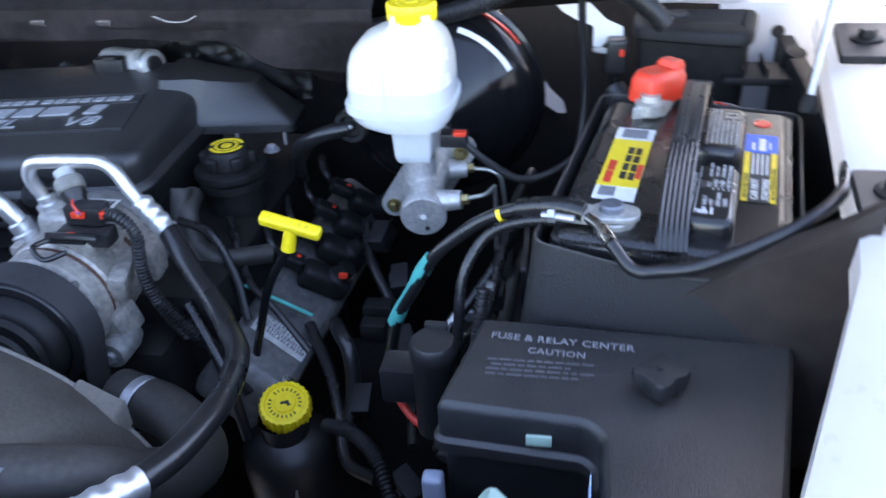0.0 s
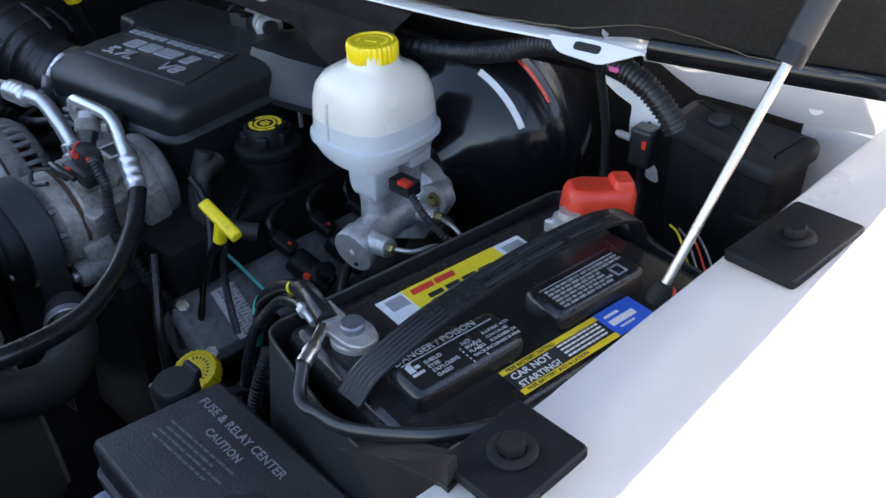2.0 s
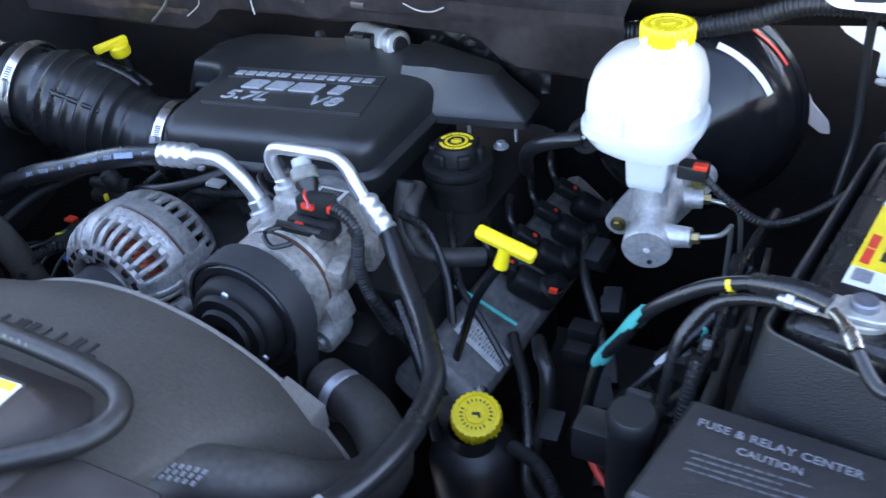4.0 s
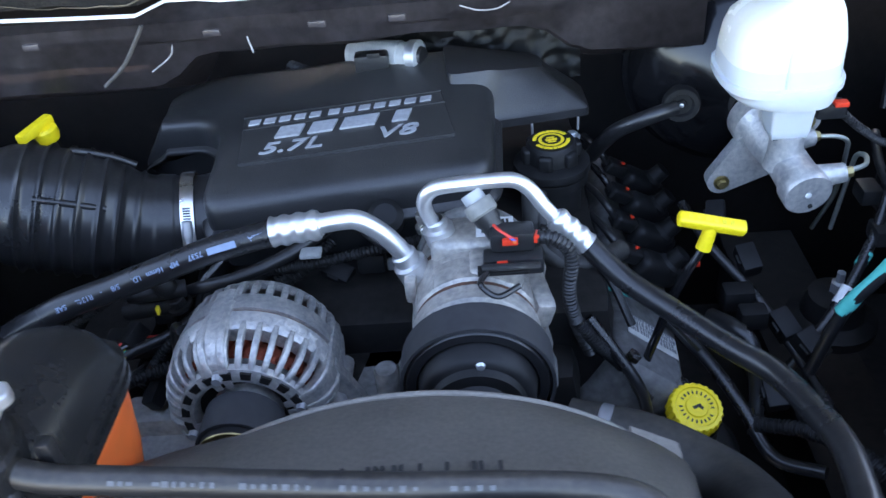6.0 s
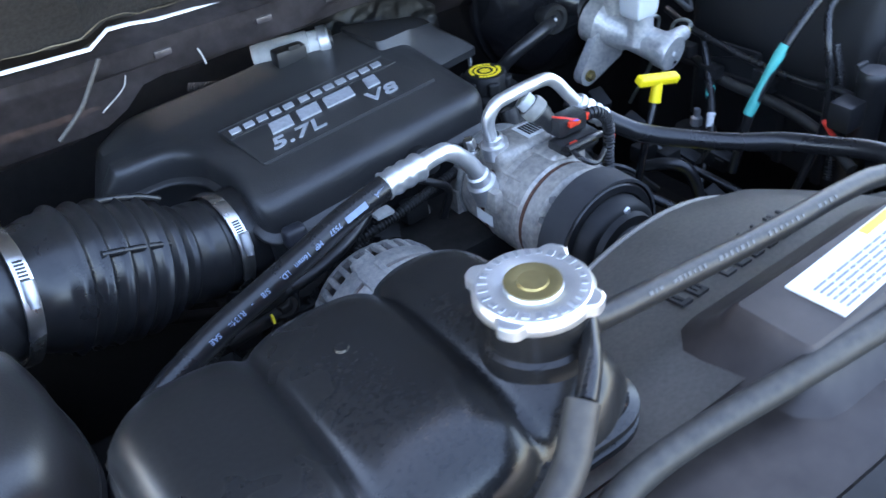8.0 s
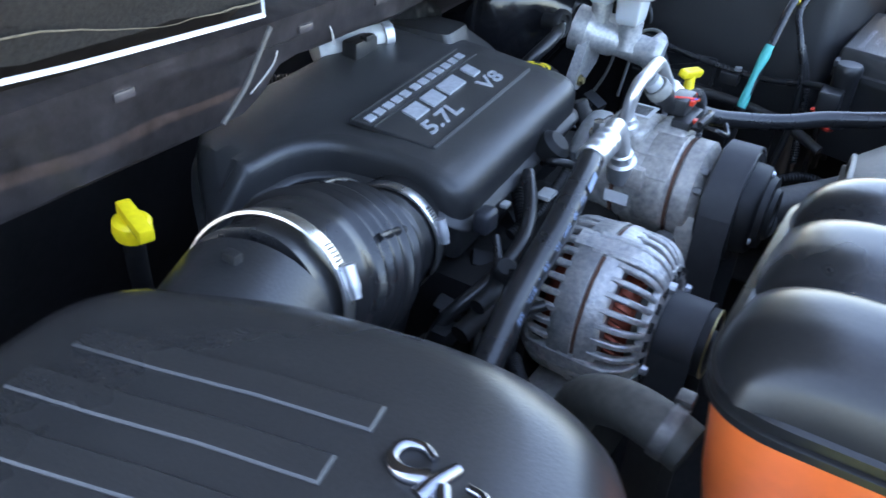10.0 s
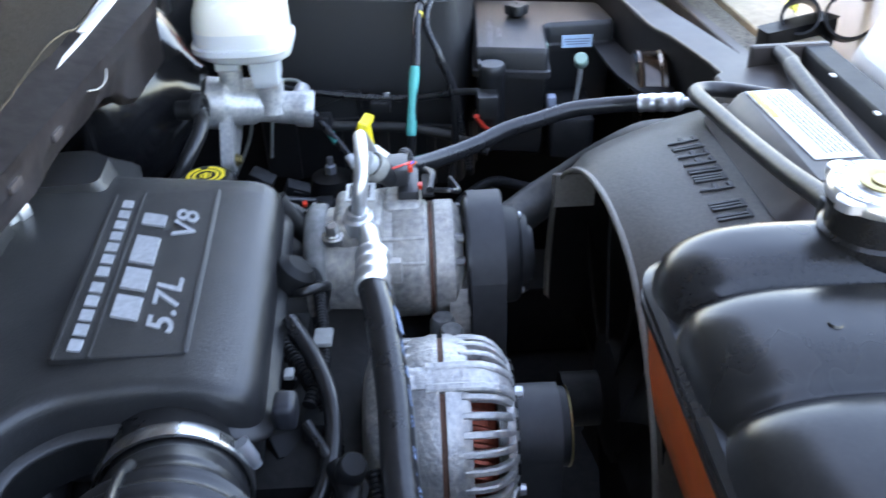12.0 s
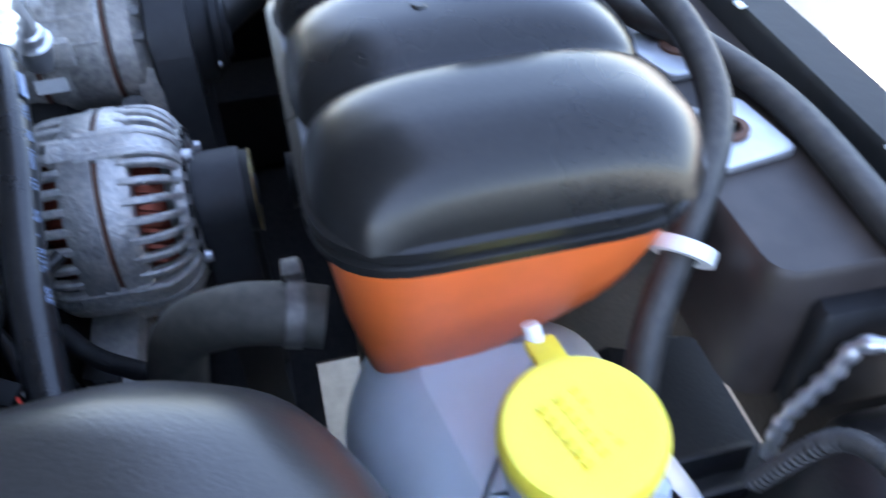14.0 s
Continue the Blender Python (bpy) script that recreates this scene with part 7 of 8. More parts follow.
part("wrap", loft(rings, cap=False), SLEEVE, sleeve)
edge = shrink(outer, 0.001)
part("edge", tube([(p.x, p.y, stop(p.x, p.y) + 0.0005) for p in edge] + [(edge[0].x, edge[0].y, stop(edge[0].x, edge[0].y))], 0.0014, 6, 1, smooth=False), RUBBER_DULL, sleeve, "pale frayed edge")
tray = thing("battery_tray", "black plastic battery tray with side slot", "battery tray", (0.68, 0, 0.7))
part("tray", slab([Vector((p.x, p.y)) for p in shrink(outer, -0.006)], [(0, 0.86), (0, 0.962), (0.004, 0.965)]), PLASTIC, tray)

for f in (0.1, 0.35, 0.6, 0.85):
    part("tray_rib", box(-0.019, BL * f, 0.91, 0.008, 0.014, 0.1, 0.003), PLASTIC, tray, m=BM.copy())
    part("tray_rib", box(BW * f, -0.03, 0.91, 0.014, 0.008, 0.1, 0.003), PLASTIC, tray, m=BM.copy())
part("hold_down", box(-0.02, BL * 0.5, 0.972, 0.02, 0.05, 0.014, 0.004), PLASTIC, tray, m=BM.copy())
bolt("hold_down_bolt", BM @ Vector((-0.02, BL * 0.5, 0.979)), (0, 0, 1), 0.006, tray, ZINC)

# ---- cables ----
cable = thing("battery_cable", "heavy black battery cable with teal tape", "cable", (0.5, -0.08, 0.95))
main = [(0.614, -0.126, 1.168), (0.59, -0.118, 1.168), (0.56, -0.106, 1.158), (0.53, -0.1, 1.143), (0.505, -0.098, 1.124), (0.479, -0.096, 1.097), (0.456, -0.09, 1.055), (0.435, -0.086, 1.012), (0.42, -0.08, 0.93)]
part("cable", tube(main, 0.0062, 14), RUBBER, cable)
part("sleeve", tube(main[:3], 0.0088, 14), RUBBER, cable, "thick cable boot")
part("teal_tape", tube([Vector(main[5]) + Vector((-0.0016, 0.0012, 0)), Vector(main[6]) + Vector((-0.0018, 0.0012, 0)), Vector(main[7]) + Vector((-0.0016, 0.0012, 0))], lambda f, s: 0.0066 + 0.0009 * math.sin(9 * f), 14), TEAL, cable, "teal tape wrap")
part("yellow_band", tube([Vector(main[2]).lerp(Vector(main[3]), 0.5), Vector(main[2]).lerp(Vector(main[3]), 0.62)], 0.0066, 12, 2), YELLOW_DIRTY, cable)
second = [(0.6, -0.128, 1.162), (0.56, -0.116, 1.15), (0.53, -0.114, 1.132), (0.512, -0.13, 1.1), (0.508, -0.145, 1.05), (0.5, -0.15, 0.98), (0.48, -0.14, 0.9)]
part("cable", tube(second, 0.005, 12), RUBBER, cable)
ground_cable = thing("ground_cable", "black ground cable from the negative clamp to the fender", "cable", (0.72, -0.18, 1.15))
part("cable", tube([BM @ Vector((0.054, -0.012, BT + 0.008)), (0.652, -0.186, 1.154), (0.672, -0.186, 1.154), (0.7, -0.186, 1.16), (0.74, -0.178, 1.176), (0.775, -0.166, 1.192), (0.80, -0.14, 1.2), (0.812, -0.1, 1.203)], 0.0052, 14), RUBBER, ground_cable)

# ---- fuse box ----
FADED_PRINT = material("worn_print", (0.09, 0.09, 0.095), 0.55, vary=0.3, grain=200)
fuse = thing("fuse_box", "black plastic fuse and relay box with printed lid", "fuse box", (0.65, -0.28, 0.95))
FB = [(0.536, -0.182), (0.515, -0.288), (0.622, -0.296), (0.632, -0.306), (0.636, -0.41), (0.735, -0.4), (0.775, -0.194)]
fo = rounded(FB, [0.006, 0.008, 0.012, 0.012, 0.01, 0.012, 0.008], 5)
part("lid", slab(fo, [(0, 1.064), (0, 1.092), (0.002, 1.0975), (0.005, 1.0995)]), COVER, fuse, "matt black printed lid")
part("lid_rim", slab(fo, [(-0.004, 1.056), (-0.004, 1.0655), (0.0, 1.068)]), COVER, fuse)
part("base", slab(fo, [(0.012, 0.93), (0.006, 0.95), (0.004, 1.056)]), PLASTIC, fuse)
low = rounded([(0.512, -0.292), (0.505, -0.36), (0.64, -0.37), (0.634, -0.3)], 0.01, 4)
part("lower_cover", slab(low, [(0, 0.93), (0, 0.985), (0.003, 0.99)]), BRACKET, fuse)
T = pose(0.546, -0.2095, 1.1001, 0, 0, -3.4)
part("lid_print", text_mesh("FUSE & RELAY CENTER", 0.0103, T, 0.0001, 0, 1.06), GREY_PRINT, fuse, "grey lid print", False)
part("lid_print", text_mesh("CAUTION", 0.0092, pose(0.576, -0.2255, 1.1001, 0, 0, -3), 0.0001, 0, 1.08), GREY_PRINT, fuse, "grey lid print", False)
rr = random.Random(12)
rows = []
for i in range(4):
    x, end = (0.547, 0.628) if i != 1 else (0.55, 0.61)
    if i == 3:
        end = 0.615
    while x < end:
        w = rr.uniform(0.004, 0.011)
        rows.append((x, -0.236 - 0.0056 * i, min(end, x + w), -0.2342 - 0.0056 * i))
        x += w + 0.0018
part("lid_print", bars(rows, Matrix.Translation((0, 0, 1.0997))), FADED_PRINT, fuse)
KN = Vector((0.672, -0.258, 1.0995))
rings = []
for r, h in ((0.008, 0), (0.011, 0.002), (0.016, 0.006), (0.0172, 0.018), (0.016, 0.0205), (0.004, 0.0208)):
    rings.append([(KN.x + r * (1 + (0.16 if r > 0.012 else 0) * math.cos(4 * a)) * math.cos(a), KN.y + r * (1 + (0.16 if r > 0.012 else 0) * math.cos(4 * a)) * math.sin(a), KN.z + h) for a in (2 * math.pi * k / 64 for k in range(64))])
knob = part("knob", loft(rings), PLASTIC, fuse, "black four-lobed knob")
part("knob_hole", lathe([(0, 0.0225), (0.002, 0.0225), (0.002, 0.0215)], KN, (0, 0, 1), 12), INK, knob)
lab = part("label", box(0.6265, -0.349, 1.0715, 0.001, 0.048, 0.02, 0), PALE_BLUE, fuse, "small pale blue label")
part("print", bars([(-0.02, 0.003, 0.02, 0.0045), (-0.02, -0.001, 0.02, 0.0005), (-0.016, -0.005, 0.016, -0.0035)], Matrix(((0, 0, -1, 0.6258), (1, 0, 0, -0.349), (0, 1, 0, 1.0715), (0, 0, 0, 1)))), BLUEPRINT, lab)
part("lid_tag", box(0.59, -0.2958, 1.079, 0.018, 0.002, 0.009, 0.0005), PALE_GREEN, fuse, "small pale green tag")
gp = part("test_plug", lathe([(0, 0.012), (0.008, 0.012), (0.0105, 0.009), (0.0105, -0.006), (0.008, -0.012), (0, -0.012)], (0.565, -0.345, 1.062), (-0.7, 0.2, 0.6), 24), PALE_GREEN, fuse, "pale green plug")
part("lead", tube([(0.565, -0.345, 1.05), (0.566, -0.343, 1.02), (0.56, -0.335, 0.97)], 0.004, 10), FADED, gp)
cyl = thing("relay", "black cylindrical relay beside the fuse box", "relay", (0.498, -0.2, 1.0))
part("body", lathe([(0, 0), (0.018, 0), (0.018, 0.075), (0.0195, 0.078), (0.0195, 0.09), (0.017, 0.094), (0, 0.094)], (0.498, -0.204, 0.995), (0, 0, 1), 28), PLASTIC, cyl)
part("clip", box(0.498, -0.186, 1.088, 0.02, 0.006, 0.01, 0.002), PLASTIC, cyl)
part("plug", box(0.468, -0.195, 1.04, 0.034, 0.03, 0.035, 0.004), PLASTIC, cyl)
part("plug", box(0.511, -0.293, 1.012, 0.016, 0.014, 0.04, 0.004, 3), GREY_BLUE, cyl, "pale blue-grey plug")
part("red_wire", tube([(0.452, -0.178, 1.03), (0.462, -0.19, 1.008), (0.476, -0.2, 0.996), (0.492, -0.206, 0.99), (0.52, -0.208, 0.985)], 0.0036, 10), REDPRINT, cyl, "red wire")

horn = thing("horn", "glossy bronze-black round horn beside the tie bar", "horn", (0.495, -0.42, 0.94))
part("drum", lathe([(0.03, 0.0), (0.05, 0.002), (0.056, 0.005), (0.057, 0.009), (0.053, 0.013), (0.053, 0.034), (0.057, 0.038), (0.057, 0.043), (0.05, 0.045), (0, 0.045)], (0.495, -0.407, 1.043), (-0.1, -1, 0.05), 48), BRONZE, horn)
part("stay", box(0.495, -0.43, 0.965, 0.02, 0.012, 0.06, 0.003), BRACKET, horn)

# black air duct box behind the battery
ab = thing("vacuum_reservoir", "black plastic housing with round cap behind the battery", "housing", (0.74, 0.3, 1.05))
HB = rounded([(0.662, 0.29), (0.745, 0.264), (0.792, 0.254), (0.806, 0.322), (0.665, 0.342)], 0.014, 5)
def hb_lift(h):
    return lambda x, y: h + 0.12 * (y - 0.28) + 0.05 * (x - 0.7)
part("body", slab(HB, [(0.012, 1.04), (0.004, 1.1), (0.004, hb_lift(1.176))]), BRACKET, ab)
part("lid", slab(HB, [(0.0, hb_lift(1.1765)), (-0.002, hb_lift(1.179)), (-0.002, hb_lift(1.189)), (0.001, hb_lift(1.193)), (0.006, hb_lift(1.1945)), (0.014, hb_lift(1.198))]), BRACKET, ab)
part("cap", lathe([(0.0115, 0), (0.0115, 0.004), (0.0095, 0.006), (0.004, 0.005), (0, 0.005)], (0.712, 0.302, 1.2), (0.0, -0.12, 1), 24), PLASTIC, ab)
shelf = part("shelf", box(0.815, 0.275, 1.14, 0.1, 0.06, 0.01, 0.003), BRACKET, ab)
for k in range(3):
    part("shelf_rib", box(0.785 + 0.028 * k, 0.275, 1.149, 0.003, 0.056, 0.014, 0.001), BRACKET, shelf)
part("shelf_lug", lathe([(0, 0), (0.013, 0), (0.013, 0.02), (0.006, 0.022), (0, 0.022)], (0.845, 0.29, 1.145), (0.2, -0.3, 1), 20), BRACKET, shelf)
loom = thing("wiring_loom", "thick black corrugated wiring loom along the cowl", "wiring loom", (0.55, 0.25, 1.2))
LOOM = [(0.26, 0.28, 1.185), (0.344, 0.255, 1.2), (0.425, 0.25, 1.216), (0.48, 0.25, 1.231), (0.53, 0.25, 1.251), (0.58, 0.25, 1.255), (0.625, 0.25, 1.251), (0.655, 0.25, 1.24), (0.678, 0.25, 1.223), (0.694, 0.25, 1.205)]
part("conduit", corrugated(LOOM, 0.0115, 0.005, 0.08, 16), PLASTIC, loom)
part("pink_tag", box(0.626, 0.2375, 1.2535, 0.011, 0.003, 0.005, 0.001), material("pink_tag", (0.6, 0.1, 0.25), 0.5), loom, "pink paper tag")
part("thin_conduit", tube([(0.598, 0.256, 1.245), (0.6, 0.268, 1.2), (0.603, 0.274, 1.157), (0.606, 0.27, 1.1), (0.6, 0.25, 1.04)], 0.0048, 12), PLASTIC, loom)
# upright white plate with a forked foot, behind the loom
plate = slab(rounded([(0.546, 1.236), (0.586, 1.224), (0.606, 1.218), (0.628, 1.196), (0.649, 1.187), (0.649, 1.173), (0.639, 1.171), (0.636, 1.178), (0.631, 1.171), (0.621, 1.158), (0.613, 1.163), (0.613, 1.188), (0.594, 1.195), (0.575, 1.206)], 0.003, 3), [(0, 0), (0, 0.002)])
part("bracket", plate, PAINT, loom, "white bracket", m=Matrix(((1, 0, 0, 0), (0, 0, 1, 0.304), (0, 1, 0, 0), (0, 0, 0, 1))))
part("connector", box(0.642, 0.287, 1.157, 0.026, 0.022, 0.044, 0.005, 3), PLASTIC, loom)
part("connector_clip", box(0.648, 0.2752, 1.164, 0.005, 0.003, 0.009, 0.001), RED, loom, "red clip")
part("pin", lathe([(0, 0), (0.004, 0), (0.004, 0.012), (0.0025, 0.016), (0, 0.016)], (0.629, 0.279, 1.165), (-1, -0.2, 0.2), 12), FADED, loom)
part("plug_cable", tube([(0.642, 0.287, 1.138), (0.643, 0.285, 1.11), (0.65, 0.27, 1.07)], 0.005, 10), RUBBER, loom)
for k, mt in enumerate((YELLOW_DIRTY, FADED, REDPRINT, FADED)):
    part("wire", tube([(0.72 + 0.01 * k, 0.21, 1.13), (0.738 + 0.012 * k, 0.192 - 0.004 * k, 1.136), (0.762 + 0.013 * k, 0.172 - 0.006 * k, 1.122)], 0.0011, 6), mt, loom)
part("conduit", tube([(0.64, 0.22, 1.14), (0.66, 0.2, 1.12), (0.7, 0.2, 1.1), (0.75, 0.18, 1.1)], 0.014, 14), RUBBER, loom)

# loose wiring on the engine
w1 = thing("engine_wiring", "black corrugated engine wiring with small connectors", "wiring", (0.2, -0.05, 1.0))
part("conduit", corrugated([(-0.13, 0.0, 1.04), (-0.09, -0.01, 1.05), (-0.04, -0.005, 1.055), (0.02, 0.005, 1.06), (0.05, 0.02, 1.055)], 0.0055, 0.004), BRACKET, w1)
part("conduit", corrugated([(0.185, -0.085, 1.02), (0.21, -0.08, 0.98), (0.235, -0.07, 0.94), (0.26, -0.08, 0.9)], 0.0065, 0.004), BRACKET, w1)
part("conduit", corrugated([(-0.06, 0.03, 1.05), (-0.1, 0.0, 1.03), (-0.15, -0.02, 1.015), (-0.19, -0.01, 0.98), (-0.2, 0.02, 0.94)], 0.0068, 0.004), BRACKET, w1)
part("conduit", corrugated([(-0.24, -0.06, 1.08), (-0.28, -0.07, 1.06), (-0.33, -0.09, 1.035), (-0.4, -0.13, 0.98)], 0.005, 0.0035), BRACKET, w1)
part("wire", tube([(0.165, -0.002, 1.0), (0.194, 0.009, 0.995), (0.236, 0.02, 0.968), (0.278, 0.028, 0.94), (0.3, 0.032, 0.925)], 0.0024, 8), TEAL, w1, "teal wire")
part("wire", tube([(0.19, 0.09, 1.02), (0.215, 0.05, 1.01), (0.24, 0.01, 0.985), (0.28, -0.02, 0.97), (0.32, -0.04, 0.93)], 0.0045, 8), RUBBER, w1)
part("wire", tube([(0.16, 0.03, 1.05), (0.2, 0.02, 1.04), (0.23, 0.0, 1.0), (0.25, -0.03, 0.96)], 0.005, 8), RUBBER, w1)
part("wire", tube([(0.3, 0.02, 0.92), (0.335, -0.03, 0.9), (0.36, -0.08, 0.88), (0.38, -0.13, 0.86), (0.42, -0.16, 0.87)], 0.007, 10), RUBBER, w1)
part("breather", tube([(0.155, 0.06, 1.075), (0.155, 0.045, 1.045), (0.165, 0.03, 1.02), (0.19, 0.02, 1.005), (0.215, 0.025, 1.0)], 0.012, 12), RUBBER_DULL, w1, "black breather hose")
for x, y, z, s in ((-0.02, 0.02, 1.03, 0.03), (0.0, 0.036, 1.005, 0.024), (-0.13, -0.005, 1.02, 0.03), (-0.19, -0.02, 1.0, 0.03), (-0.25, -0.0, 0.99, 0.026), (-0.3, -0.02, 0.97, 0.03), (0.385, 0.0, 0.935, 0.03), (0.38, 0.04, 0.93, 0.034)):
    c = part("connector", box(x, y, z, s, s * 0.7, s * 0.8, 0.004), BRACKET, w1)
part("connector", box(0.0, 0.03, 1.012, 0.012, 0.01, 0.018, 0.003), FADED, w1, "pale green connector")
part("connector", box(-0.075, -0.01, 1.066, 0.022, 0.016, 0.005, 0.002), FADED, w1, "pale plastic clip")
for x, y, z in ((0.335, 0.06, 0.965), (0.215, 0.07, 1.0)):
    part("clip", box(x, y, z, 0.01, 0.006, 0.006, 0.001), RED, w1, "red clip")
GREYPLUG = material("grey_plug_plastic", (0.022, 0.023, 0.028), 0.4, vary=0.3, grain=100)
# hoses and looms between the cover, the compressor and the intake duct
cl = thing("engine_harness", "tangle of black hoses, looms and plugs beside the alternator", "wiring", (-0.15, -0.02, 0.95))
part("loom", tube([(-0.06, 0.02, 1.075), (-0.1, -0.005, 1.062), (-0.15, -0.022, 1.05), (-0.205, -0.02, 1.035), (-0.245, 0.005, 1.0), (-0.26, 0.02, 0.94)], 0.0072, 12), RUBBER, cl)
part("loom", corrugated([(-0.08, 0.015, 1.045), (-0.12, -0.01, 1.03), (-0.175, -0.02, 1.01), (-0.23, -0.045, 0.99), (-0.27, -0.07, 0.95)], 0.0058, 0.004), BRACKET, cl)
part("loom", tube([(-0.2, 0.0, 1.0), (-0.24, -0.03, 0.985), (-0.29, -0.055, 0.975), (-0.34, -0.1, 0.95), (-0.36, -0.14, 0.9)], 0.006, 10), RUBBER, cl)
part("loom", tube([(-0.23, 0.03, 0.96), (-0.27, -0.01, 0.95), (-0.33, -0.03, 0.955), (-0.38, -0.06, 0.93)], 0.0085, 12), RUBBER_DULL, cl)
part("loom", corrugated([(-0.22, -0.06, 0.97), (-0.26, -0.09, 0.98), (-0.29, -0.13, 0.985), (-0.3, -0.17, 0.96)], 0.0065, 0.004), BRACKET, cl)
part("loom", tube([(0.0, 0.03, 1.06), (-0.02, 0.012, 1.075), (-0.005, -0.005, 1.07), (0.015, -0.004, 1.05), (0.01, 0.01, 1.0)], 0.0045, 10), RUBBER, cl)
part("sensor_stalk", tube([(-0.205, -0.03, 1.047), (-0.235, -0.04, 1.05), (-0.262, -0.038, 1.046)], lambda f, s: 0.0095 - 0.002 * f, 14), BRACKET, cl)
part("sensor_head", lathe([(0, 0.012), (0.0085, 0.012), (0.011, 0.009), (0.011, -0.006), (0, -0.006)], (-0.221, -0.041, 1.06), (-0.3, -0.3, 1), 24), BRACKET, cl)
part("round_plug", lathe([(0, 0), (0.017, 0), (0.019, 0.003), (0.019, 0.02), (0.012, 0.026), (0, 0.026)], (0.0, 0.03, 1.07), (0.1, -0.6, 0.8), 24), BRACKET, cl)
part("plug", box(-0.168, 0.01, 1.072, 0.024, 0.018, 0.024, 0.006, 3), GREYPLUG, cl, "grey plastic plug")
part("plug_lead", tube([(-0.17, -0.004, 1.06), (-0.19, -0.02, 1.045), (-0.2, -0.03, 1.02)], 0.004, 8), RUBBER, cl)
part("clip_plate", box(-0.12, 0.014, 1.066, 0.012, 0.008, 0.005, 0.002), FADED, cl, "pale torn clip")
part("tag", box(-0.232, -0.05, 1.036, 0.003, 0.006, 0.009, 0.001), YELLOW_DIRTY, cl, "small yellow tag")
for x, y, z, w in ((-0.28, -0.03, 0.985, 0.028), (-0.31, -0.07, 0.965, 0.032), (-0.25, -0.085, 0.95, 0.026), (-0.34, -0.03, 0.95, 0.03), (-0.21, 0.02, 0.985, 0.03), (-0.14, 0.02, 1.0, 0.036), (-0.06, 0.025, 1.01, 0.034)):
    pl = part("plug", box(0, 0, 0, w, w * 0.62, w * 0.7, 0.003, m=Matrix.Translation((x, y, z)) @ pose(0, 0, 0, 20, 15, 400 * x)), BRACKET, cl)
    part("latch", box(0, -w * 0.33, w * 0.2, w * 0.4, 0.003, w * 0.25, 0.001, m=Matrix.Translation((x, y, z)) @ pose(0, 0, 0, 20, 15, 400 * x)), BRACKET, pl)
part("clip", box(-0.305, -0.06, 0.992, 0.016, 0.012, 0.004, 0.001, m=None), RED, cl, "red clip")
part("clip", box(-0.285, -0.1, 0.96, 0.006, 0.008, 0.004, 0.001), BLUE, cl, "blue clip")
for k, (mt, dy) in enumerate(((REDPRINT, 0.0), (FADED, 0.006), (TEAL, 0.012), (YELLOW_DIRTY, 0.02))):
    part("wire", tube([(-0.26 - 0.01 * k, -0.02 - dy, 0.975), (-0.285, -0.04 - dy, 0.988 - 0.003 * k), (-0.31 - 0.006 * k, -0.055 - dy, 0.972)], 0.0013, 6), mt, cl)
for k in range(5):
    x = -0.29 - 0.022 * k
    part("wire", tube([(x, -0.02 - 0.012 * k, 0.93), (x + 0.02, -0.05 - 0.01 * k, 0.96), (x - 0.01, -0.09 - 0.01 * k, 0.955), (x - 0.02, -0.13, 0.92)], 0.0026, 8), RUBBER, cl)
part("bracket", slab(rounded([(-0.34, -0.16), (-0.3, -0.17), (-0.14, -0.1), (-0.16, -0.06), (-0.33, -0.1)], 0.012, 3), [(0, 0.86), (0, 0.905), (0.004, 0.91)]), CAST_DULL, cl, "dusty cast bracket")
# hoses and looms on the driver side of the engine
cd = thing("engine_harness", "black hoses and looms beside the valve cover", "wiring", (0.3, 0.05, 0.95))
part("hose", tube([(0.16, 0.075, 1.06), (0.165, 0.045, 1.05), (0.175, 0.03, 1.02), (0.2, 0.02, 1.008), (0.225, 0.03, 1.004), (0.25, 0.055, 0.995)], 0.0115, 14), RUBBER_DULL, cd)
part("loom", tube([(0.34, 0.16, 0.98), (0.36, 0.1, 0.96), (0.4, 0.04, 0.93), (0.43, -0.03, 0.9), (0.45, -0.12, 0.88)], 0.006, 10), RUBBER, cd)
part("loom", tube([(0.34, 0.0, 0.94), (0.355, -0.03, 0.95), (0.37, -0.05, 0.94), (0.375, -0.07, 0.9), (0.37, -0.1, 0.86)], 0.0085, 12), RUBBER, cd)
part("loom", tube([(0.2, -0.06, 1.0), (0.225, -0.08, 0.97), (0.25, -0.1, 0.93), (0.262, -0.11, 0.86)], 0.0062, 10), RUBBER, cd)
part("loom", corrugated([(0.36, -0.12, 0.9), (0.4, -0.15, 0.92), (0.44, -0.2, 0.93), (0.47, -0.26, 0.9)], 0.007, 0.0045), BRACKET, cd)
for x, y, z in ((0.4, 0.08, 0.95), (0.42, 0.0, 0.92), (0.39, -0.08, 0.9), (0.43, -0.05, 0.935), (0.46, -0.19, 0.9), (0.37, 0.12, 0.985)):
    pl = part("plug", box(0, 0, 0, 0.034, 0.022, 0.024, 0.003, m=Matrix.Translation((x, y, z)) @ pose(0, 0, 0, 10, 25, 700 * x)), BRACKET, cd)
    part("latch", box(0, -0.012, 0.004, 0.012, 0.003, 0.008, 0.001, m=Matrix.Translation((x, y, z)) @ pose(0, 0, 0, 10, 25, 700 * x)), BRACKET, pl)
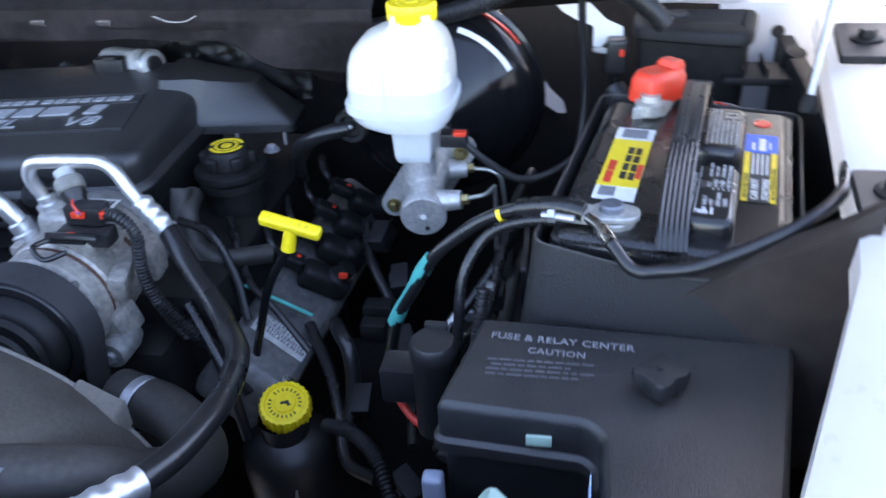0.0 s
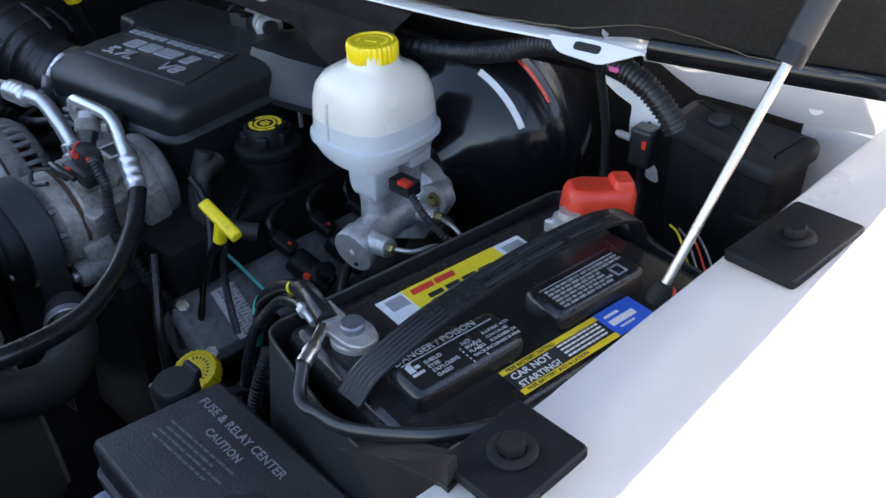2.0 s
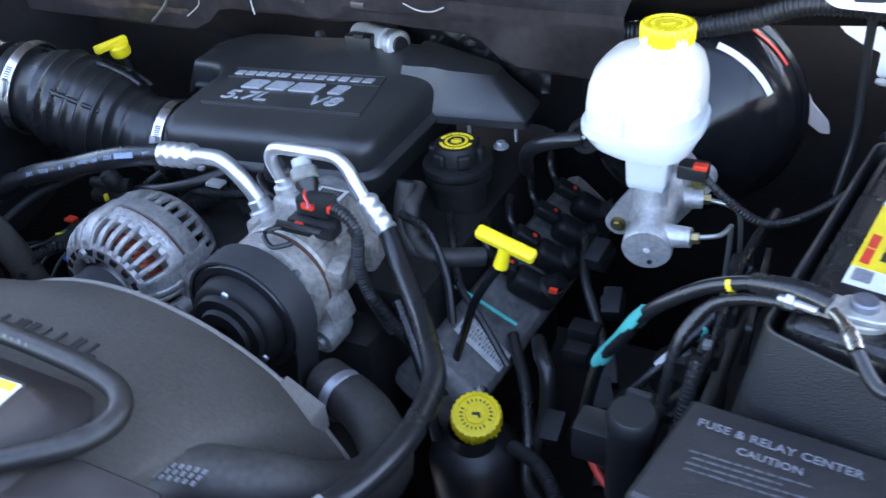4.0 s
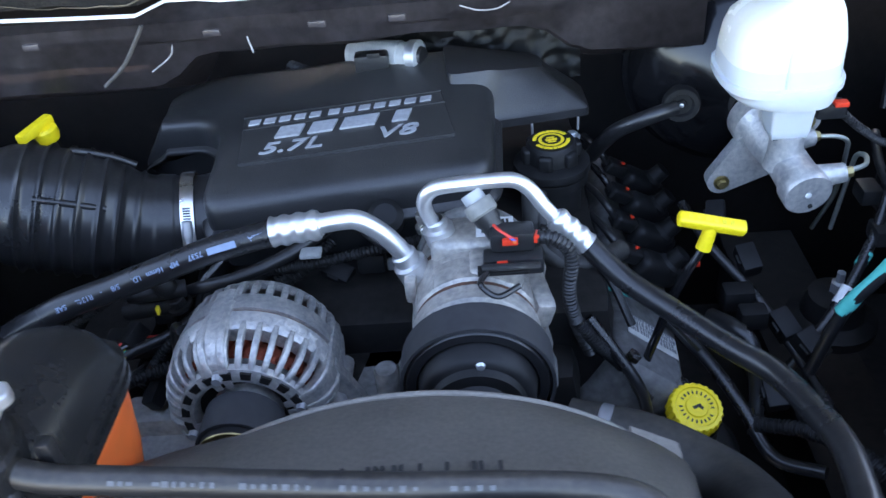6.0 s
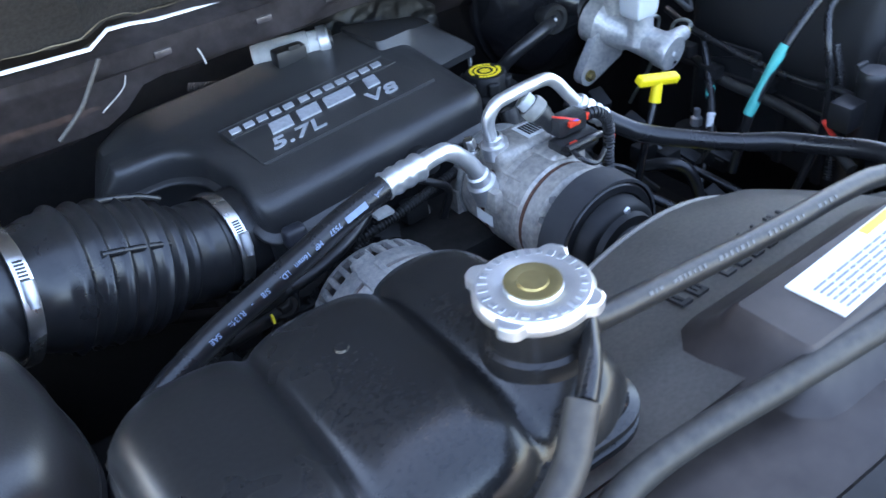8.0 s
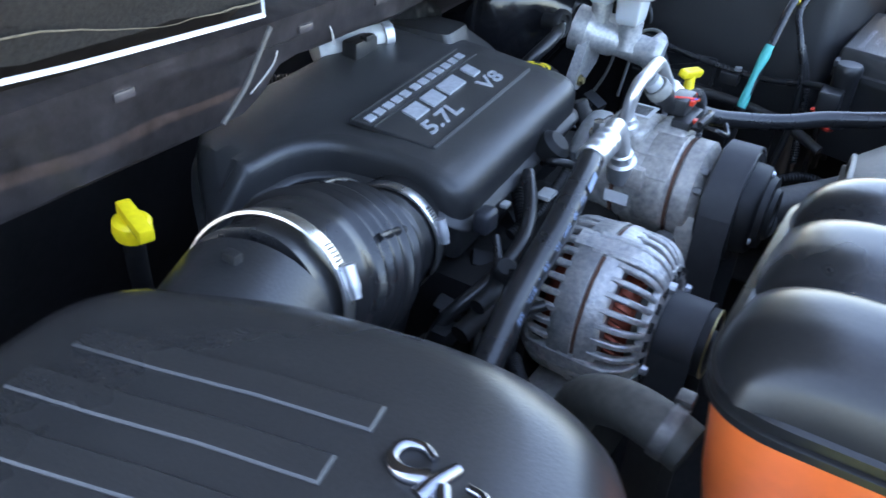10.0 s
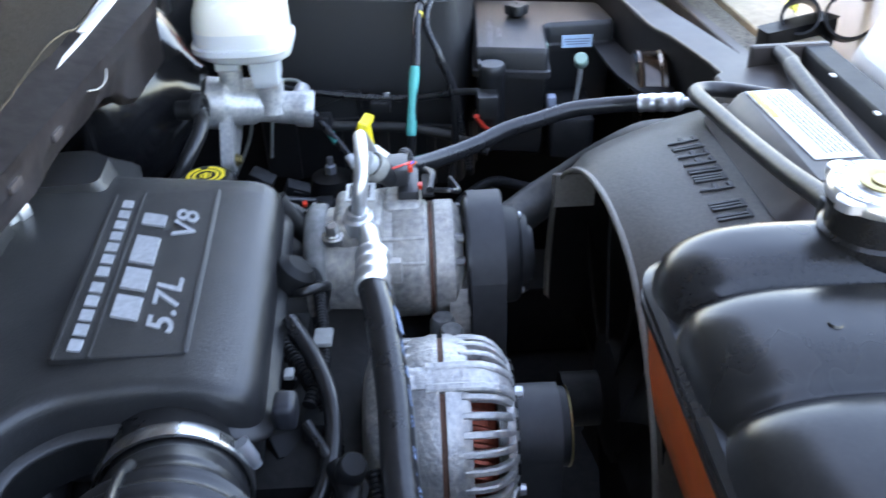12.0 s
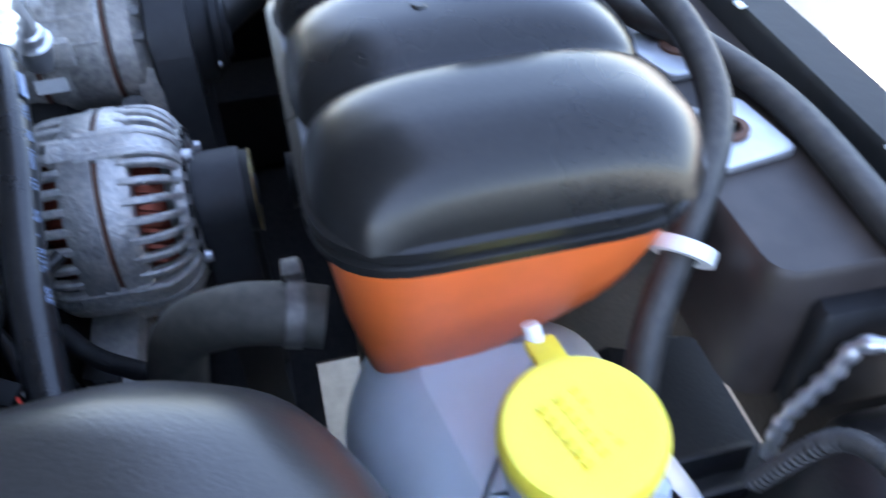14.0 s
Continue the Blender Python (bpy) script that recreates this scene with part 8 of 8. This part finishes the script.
# suspension mount seen below the master cylinder
sm = thing("shock_mount", "grey steel shock absorber mount with rubber bushing", "shock mount", (0.5, 0.06, 0.85))
part("plate", lathe([(0, 0), (0.05, 0), (0.05, 0.012), (0.035, 0.02), (0.03, 0.045), (0.012, 0.05), (0, 0.05)], (0.49, 0.04, 0.88), (0, 0, 1), 30), DARK, sm)
part("nut", lathe([(0, 0.05), (0.009, 0.05), (0.009, 0.062), (0.005, 0.064), (0.005, 0.076), (0, 0.076)], (0.49, 0.04, 0.88), (0, 0, 1), 6), ZINC, sm)
tagw = thing("marked_cable", "black cable with white printed tag under the master cylinder", "cable", (0.47, 0.03, 0.95))
part("cable", tube([(0.54, 0.08, 1.04), (0.52, 0.05, 1.0), (0.49, 0.015, 0.965), (0.46, -0.01, 0.93), (0.42, -0.03, 0.88)], 0.006, 12), RUBBER, tagw)
part("tag", tube([(0.485, 0.011, 0.96), (0.473, 0.001, 0.946)], 0.0066, 12, 2), PALE, tagw, "white printed tag")
part("tag", tube([(0.51, 0.036, 0.985), (0.5, 0.027, 0.975)], 0.0066, 12, 2), TEAL, tagw, "green band")
# cables along the battery side of the bay
cb = thing("bay_harness", "black cables and plugs along the battery tray", "wiring", (0.5, -0.05, 0.95))
part("cable", tube([(0.55, 0.16, 1.06), (0.535, 0.1, 1.05), (0.53, 0.0, 1.035), (0.525, -0.09, 1.03), (0.505, -0.16, 1.045), (0.49, -0.19, 1.05)], 0.0052, 10), RUBBER, cb)
part("cable", tube([(0.56, 0.12, 1.0), (0.54, 0.04, 0.985), (0.535, -0.06, 0.98), (0.52, -0.14, 0.97), (0.5, -0.2, 0.95)], 0.008, 12), RUBBER_DULL, cb)
part("cable", corrugated([(0.53, -0.13, 1.09), (0.525, -0.15, 1.04), (0.52, -0.16, 0.98), (0.5, -0.17, 0.92)], 0.0058, 0.004), PLASTIC, cb)
part("slot_frame", slab(rounded([(0.0, 0.0), (0.14, 0.0), (0.14, 0.05), (0.0, 0.05)], 0.006, 3), [(0, 0), (0, 0.006), (0.004, 0.006), (0.006, 0.002)]), PLASTIC, cb, m=Matrix.Translation((0.553, 0.13, 0.985)) @ Matrix(((0.03, 0, -1, 0), (-1, 0, -0.03, 0), (0, 1, 0, 0), (0, 0, 0, 1))))
for y, z in ((0.05, 1.0), (-0.04, 1.02), (0.1, 1.02)):
    part("plug", box(0.527, y, z, 0.022, 0.03, 0.02, 0.004), PLASTIC, cb)
part("clip", box(0.525, -0.05, 1.037, 0.008, 0.01, 0.006, 0.001), FADED, cb, "pale clip")
# frame rails under the bay
rail = thing("frame_rail", "dark steel frame rail below the battery", "frame rail", (0.5, 0, 0.6), group="frame rails")
part("rail", box(0.55, 0.0, 0.62, 0.1, 1.4, 0.14, 0.01), DARK, rail)
part("top_flange", box(0.55, 0.0, 0.693, 0.12, 1.38, 0.006, 0.002), DARK, rail)
for y in (-0.4, -0.1, 0.2, 0.5):
    bolt("bolt", (0.55, y, 0.696), (0, 0, 1), 0.01, rail, CAST_GREY, 0.012)
copy_thing(rail, pose(-0.56, 0, 0.6))

# sticker on the shroud's top
sticker = thing("warning_sticker", "white and yellow warning sticker on the radiator shroud", "sticker", (0.08, -0.46, 1.155))
SM = Matrix.Translation((0.064, -0.452, 1.1838)) @ pose(0, 0, 0, 0, 0, 3)
part("paper", box(0, 0, 0, 0.15, 0.042, 0.0008, 0), PALE, sticker, m=SM.copy())
part("stripe", box(0.042, 0.0165, 0.0007, 0.062, 0.007, 0.0006, 0), LABEL_YELLOW, sticker, m=SM.copy())
rr = random.Random(2)
rows = []
for i in range(6):
    x = -0.066
    while x < 0.06:
        w = rr.uniform(0.004, 0.016)
        rows.append((x, -0.0175 + 0.0045 * i, min(x + w, 0.068), -0.0158 + 0.0045 * i))
        x += w + 0.002
part("print", bars(rows, SM @ Matrix.Translation((0, 0, 0.0005))), GREY_PRINT, sticker, "grey print")

# hedge beyond the driver side
rr = random.Random(21)
b = bmesh.new()
for k in range(15000):
    x, y = rr.uniform(3.1, 5.0), rr.uniform(-3.7, -2.2)
    z = rr.uniform(0, max(0.1, 0.5 + 0.22 * noise.noise(Vector((2 * x, 2 * y, 0))) - 0.5 * max(0, abs(y + 2.95) - 0.5)))
    n = Vector((rr.gauss(0, 1), rr.gauss(0, 1), abs(rr.gauss(0.5, 1)))).normalized()
    u = n.orthogonal().normalized()
    v = n.cross(u)
    p, s = Vector((x, y, z)), rr.uniform(0.025, 0.055)
    b.faces.new([b.verts.new(p + q) for q in (u * s, v * s * 0.45, -u * s, -v * s * 0.45)])
tagged(part("hedge", b, LEAF, None, "", False), "low sunlit green hedge beyond the truck", "hedge", kind="stuff")
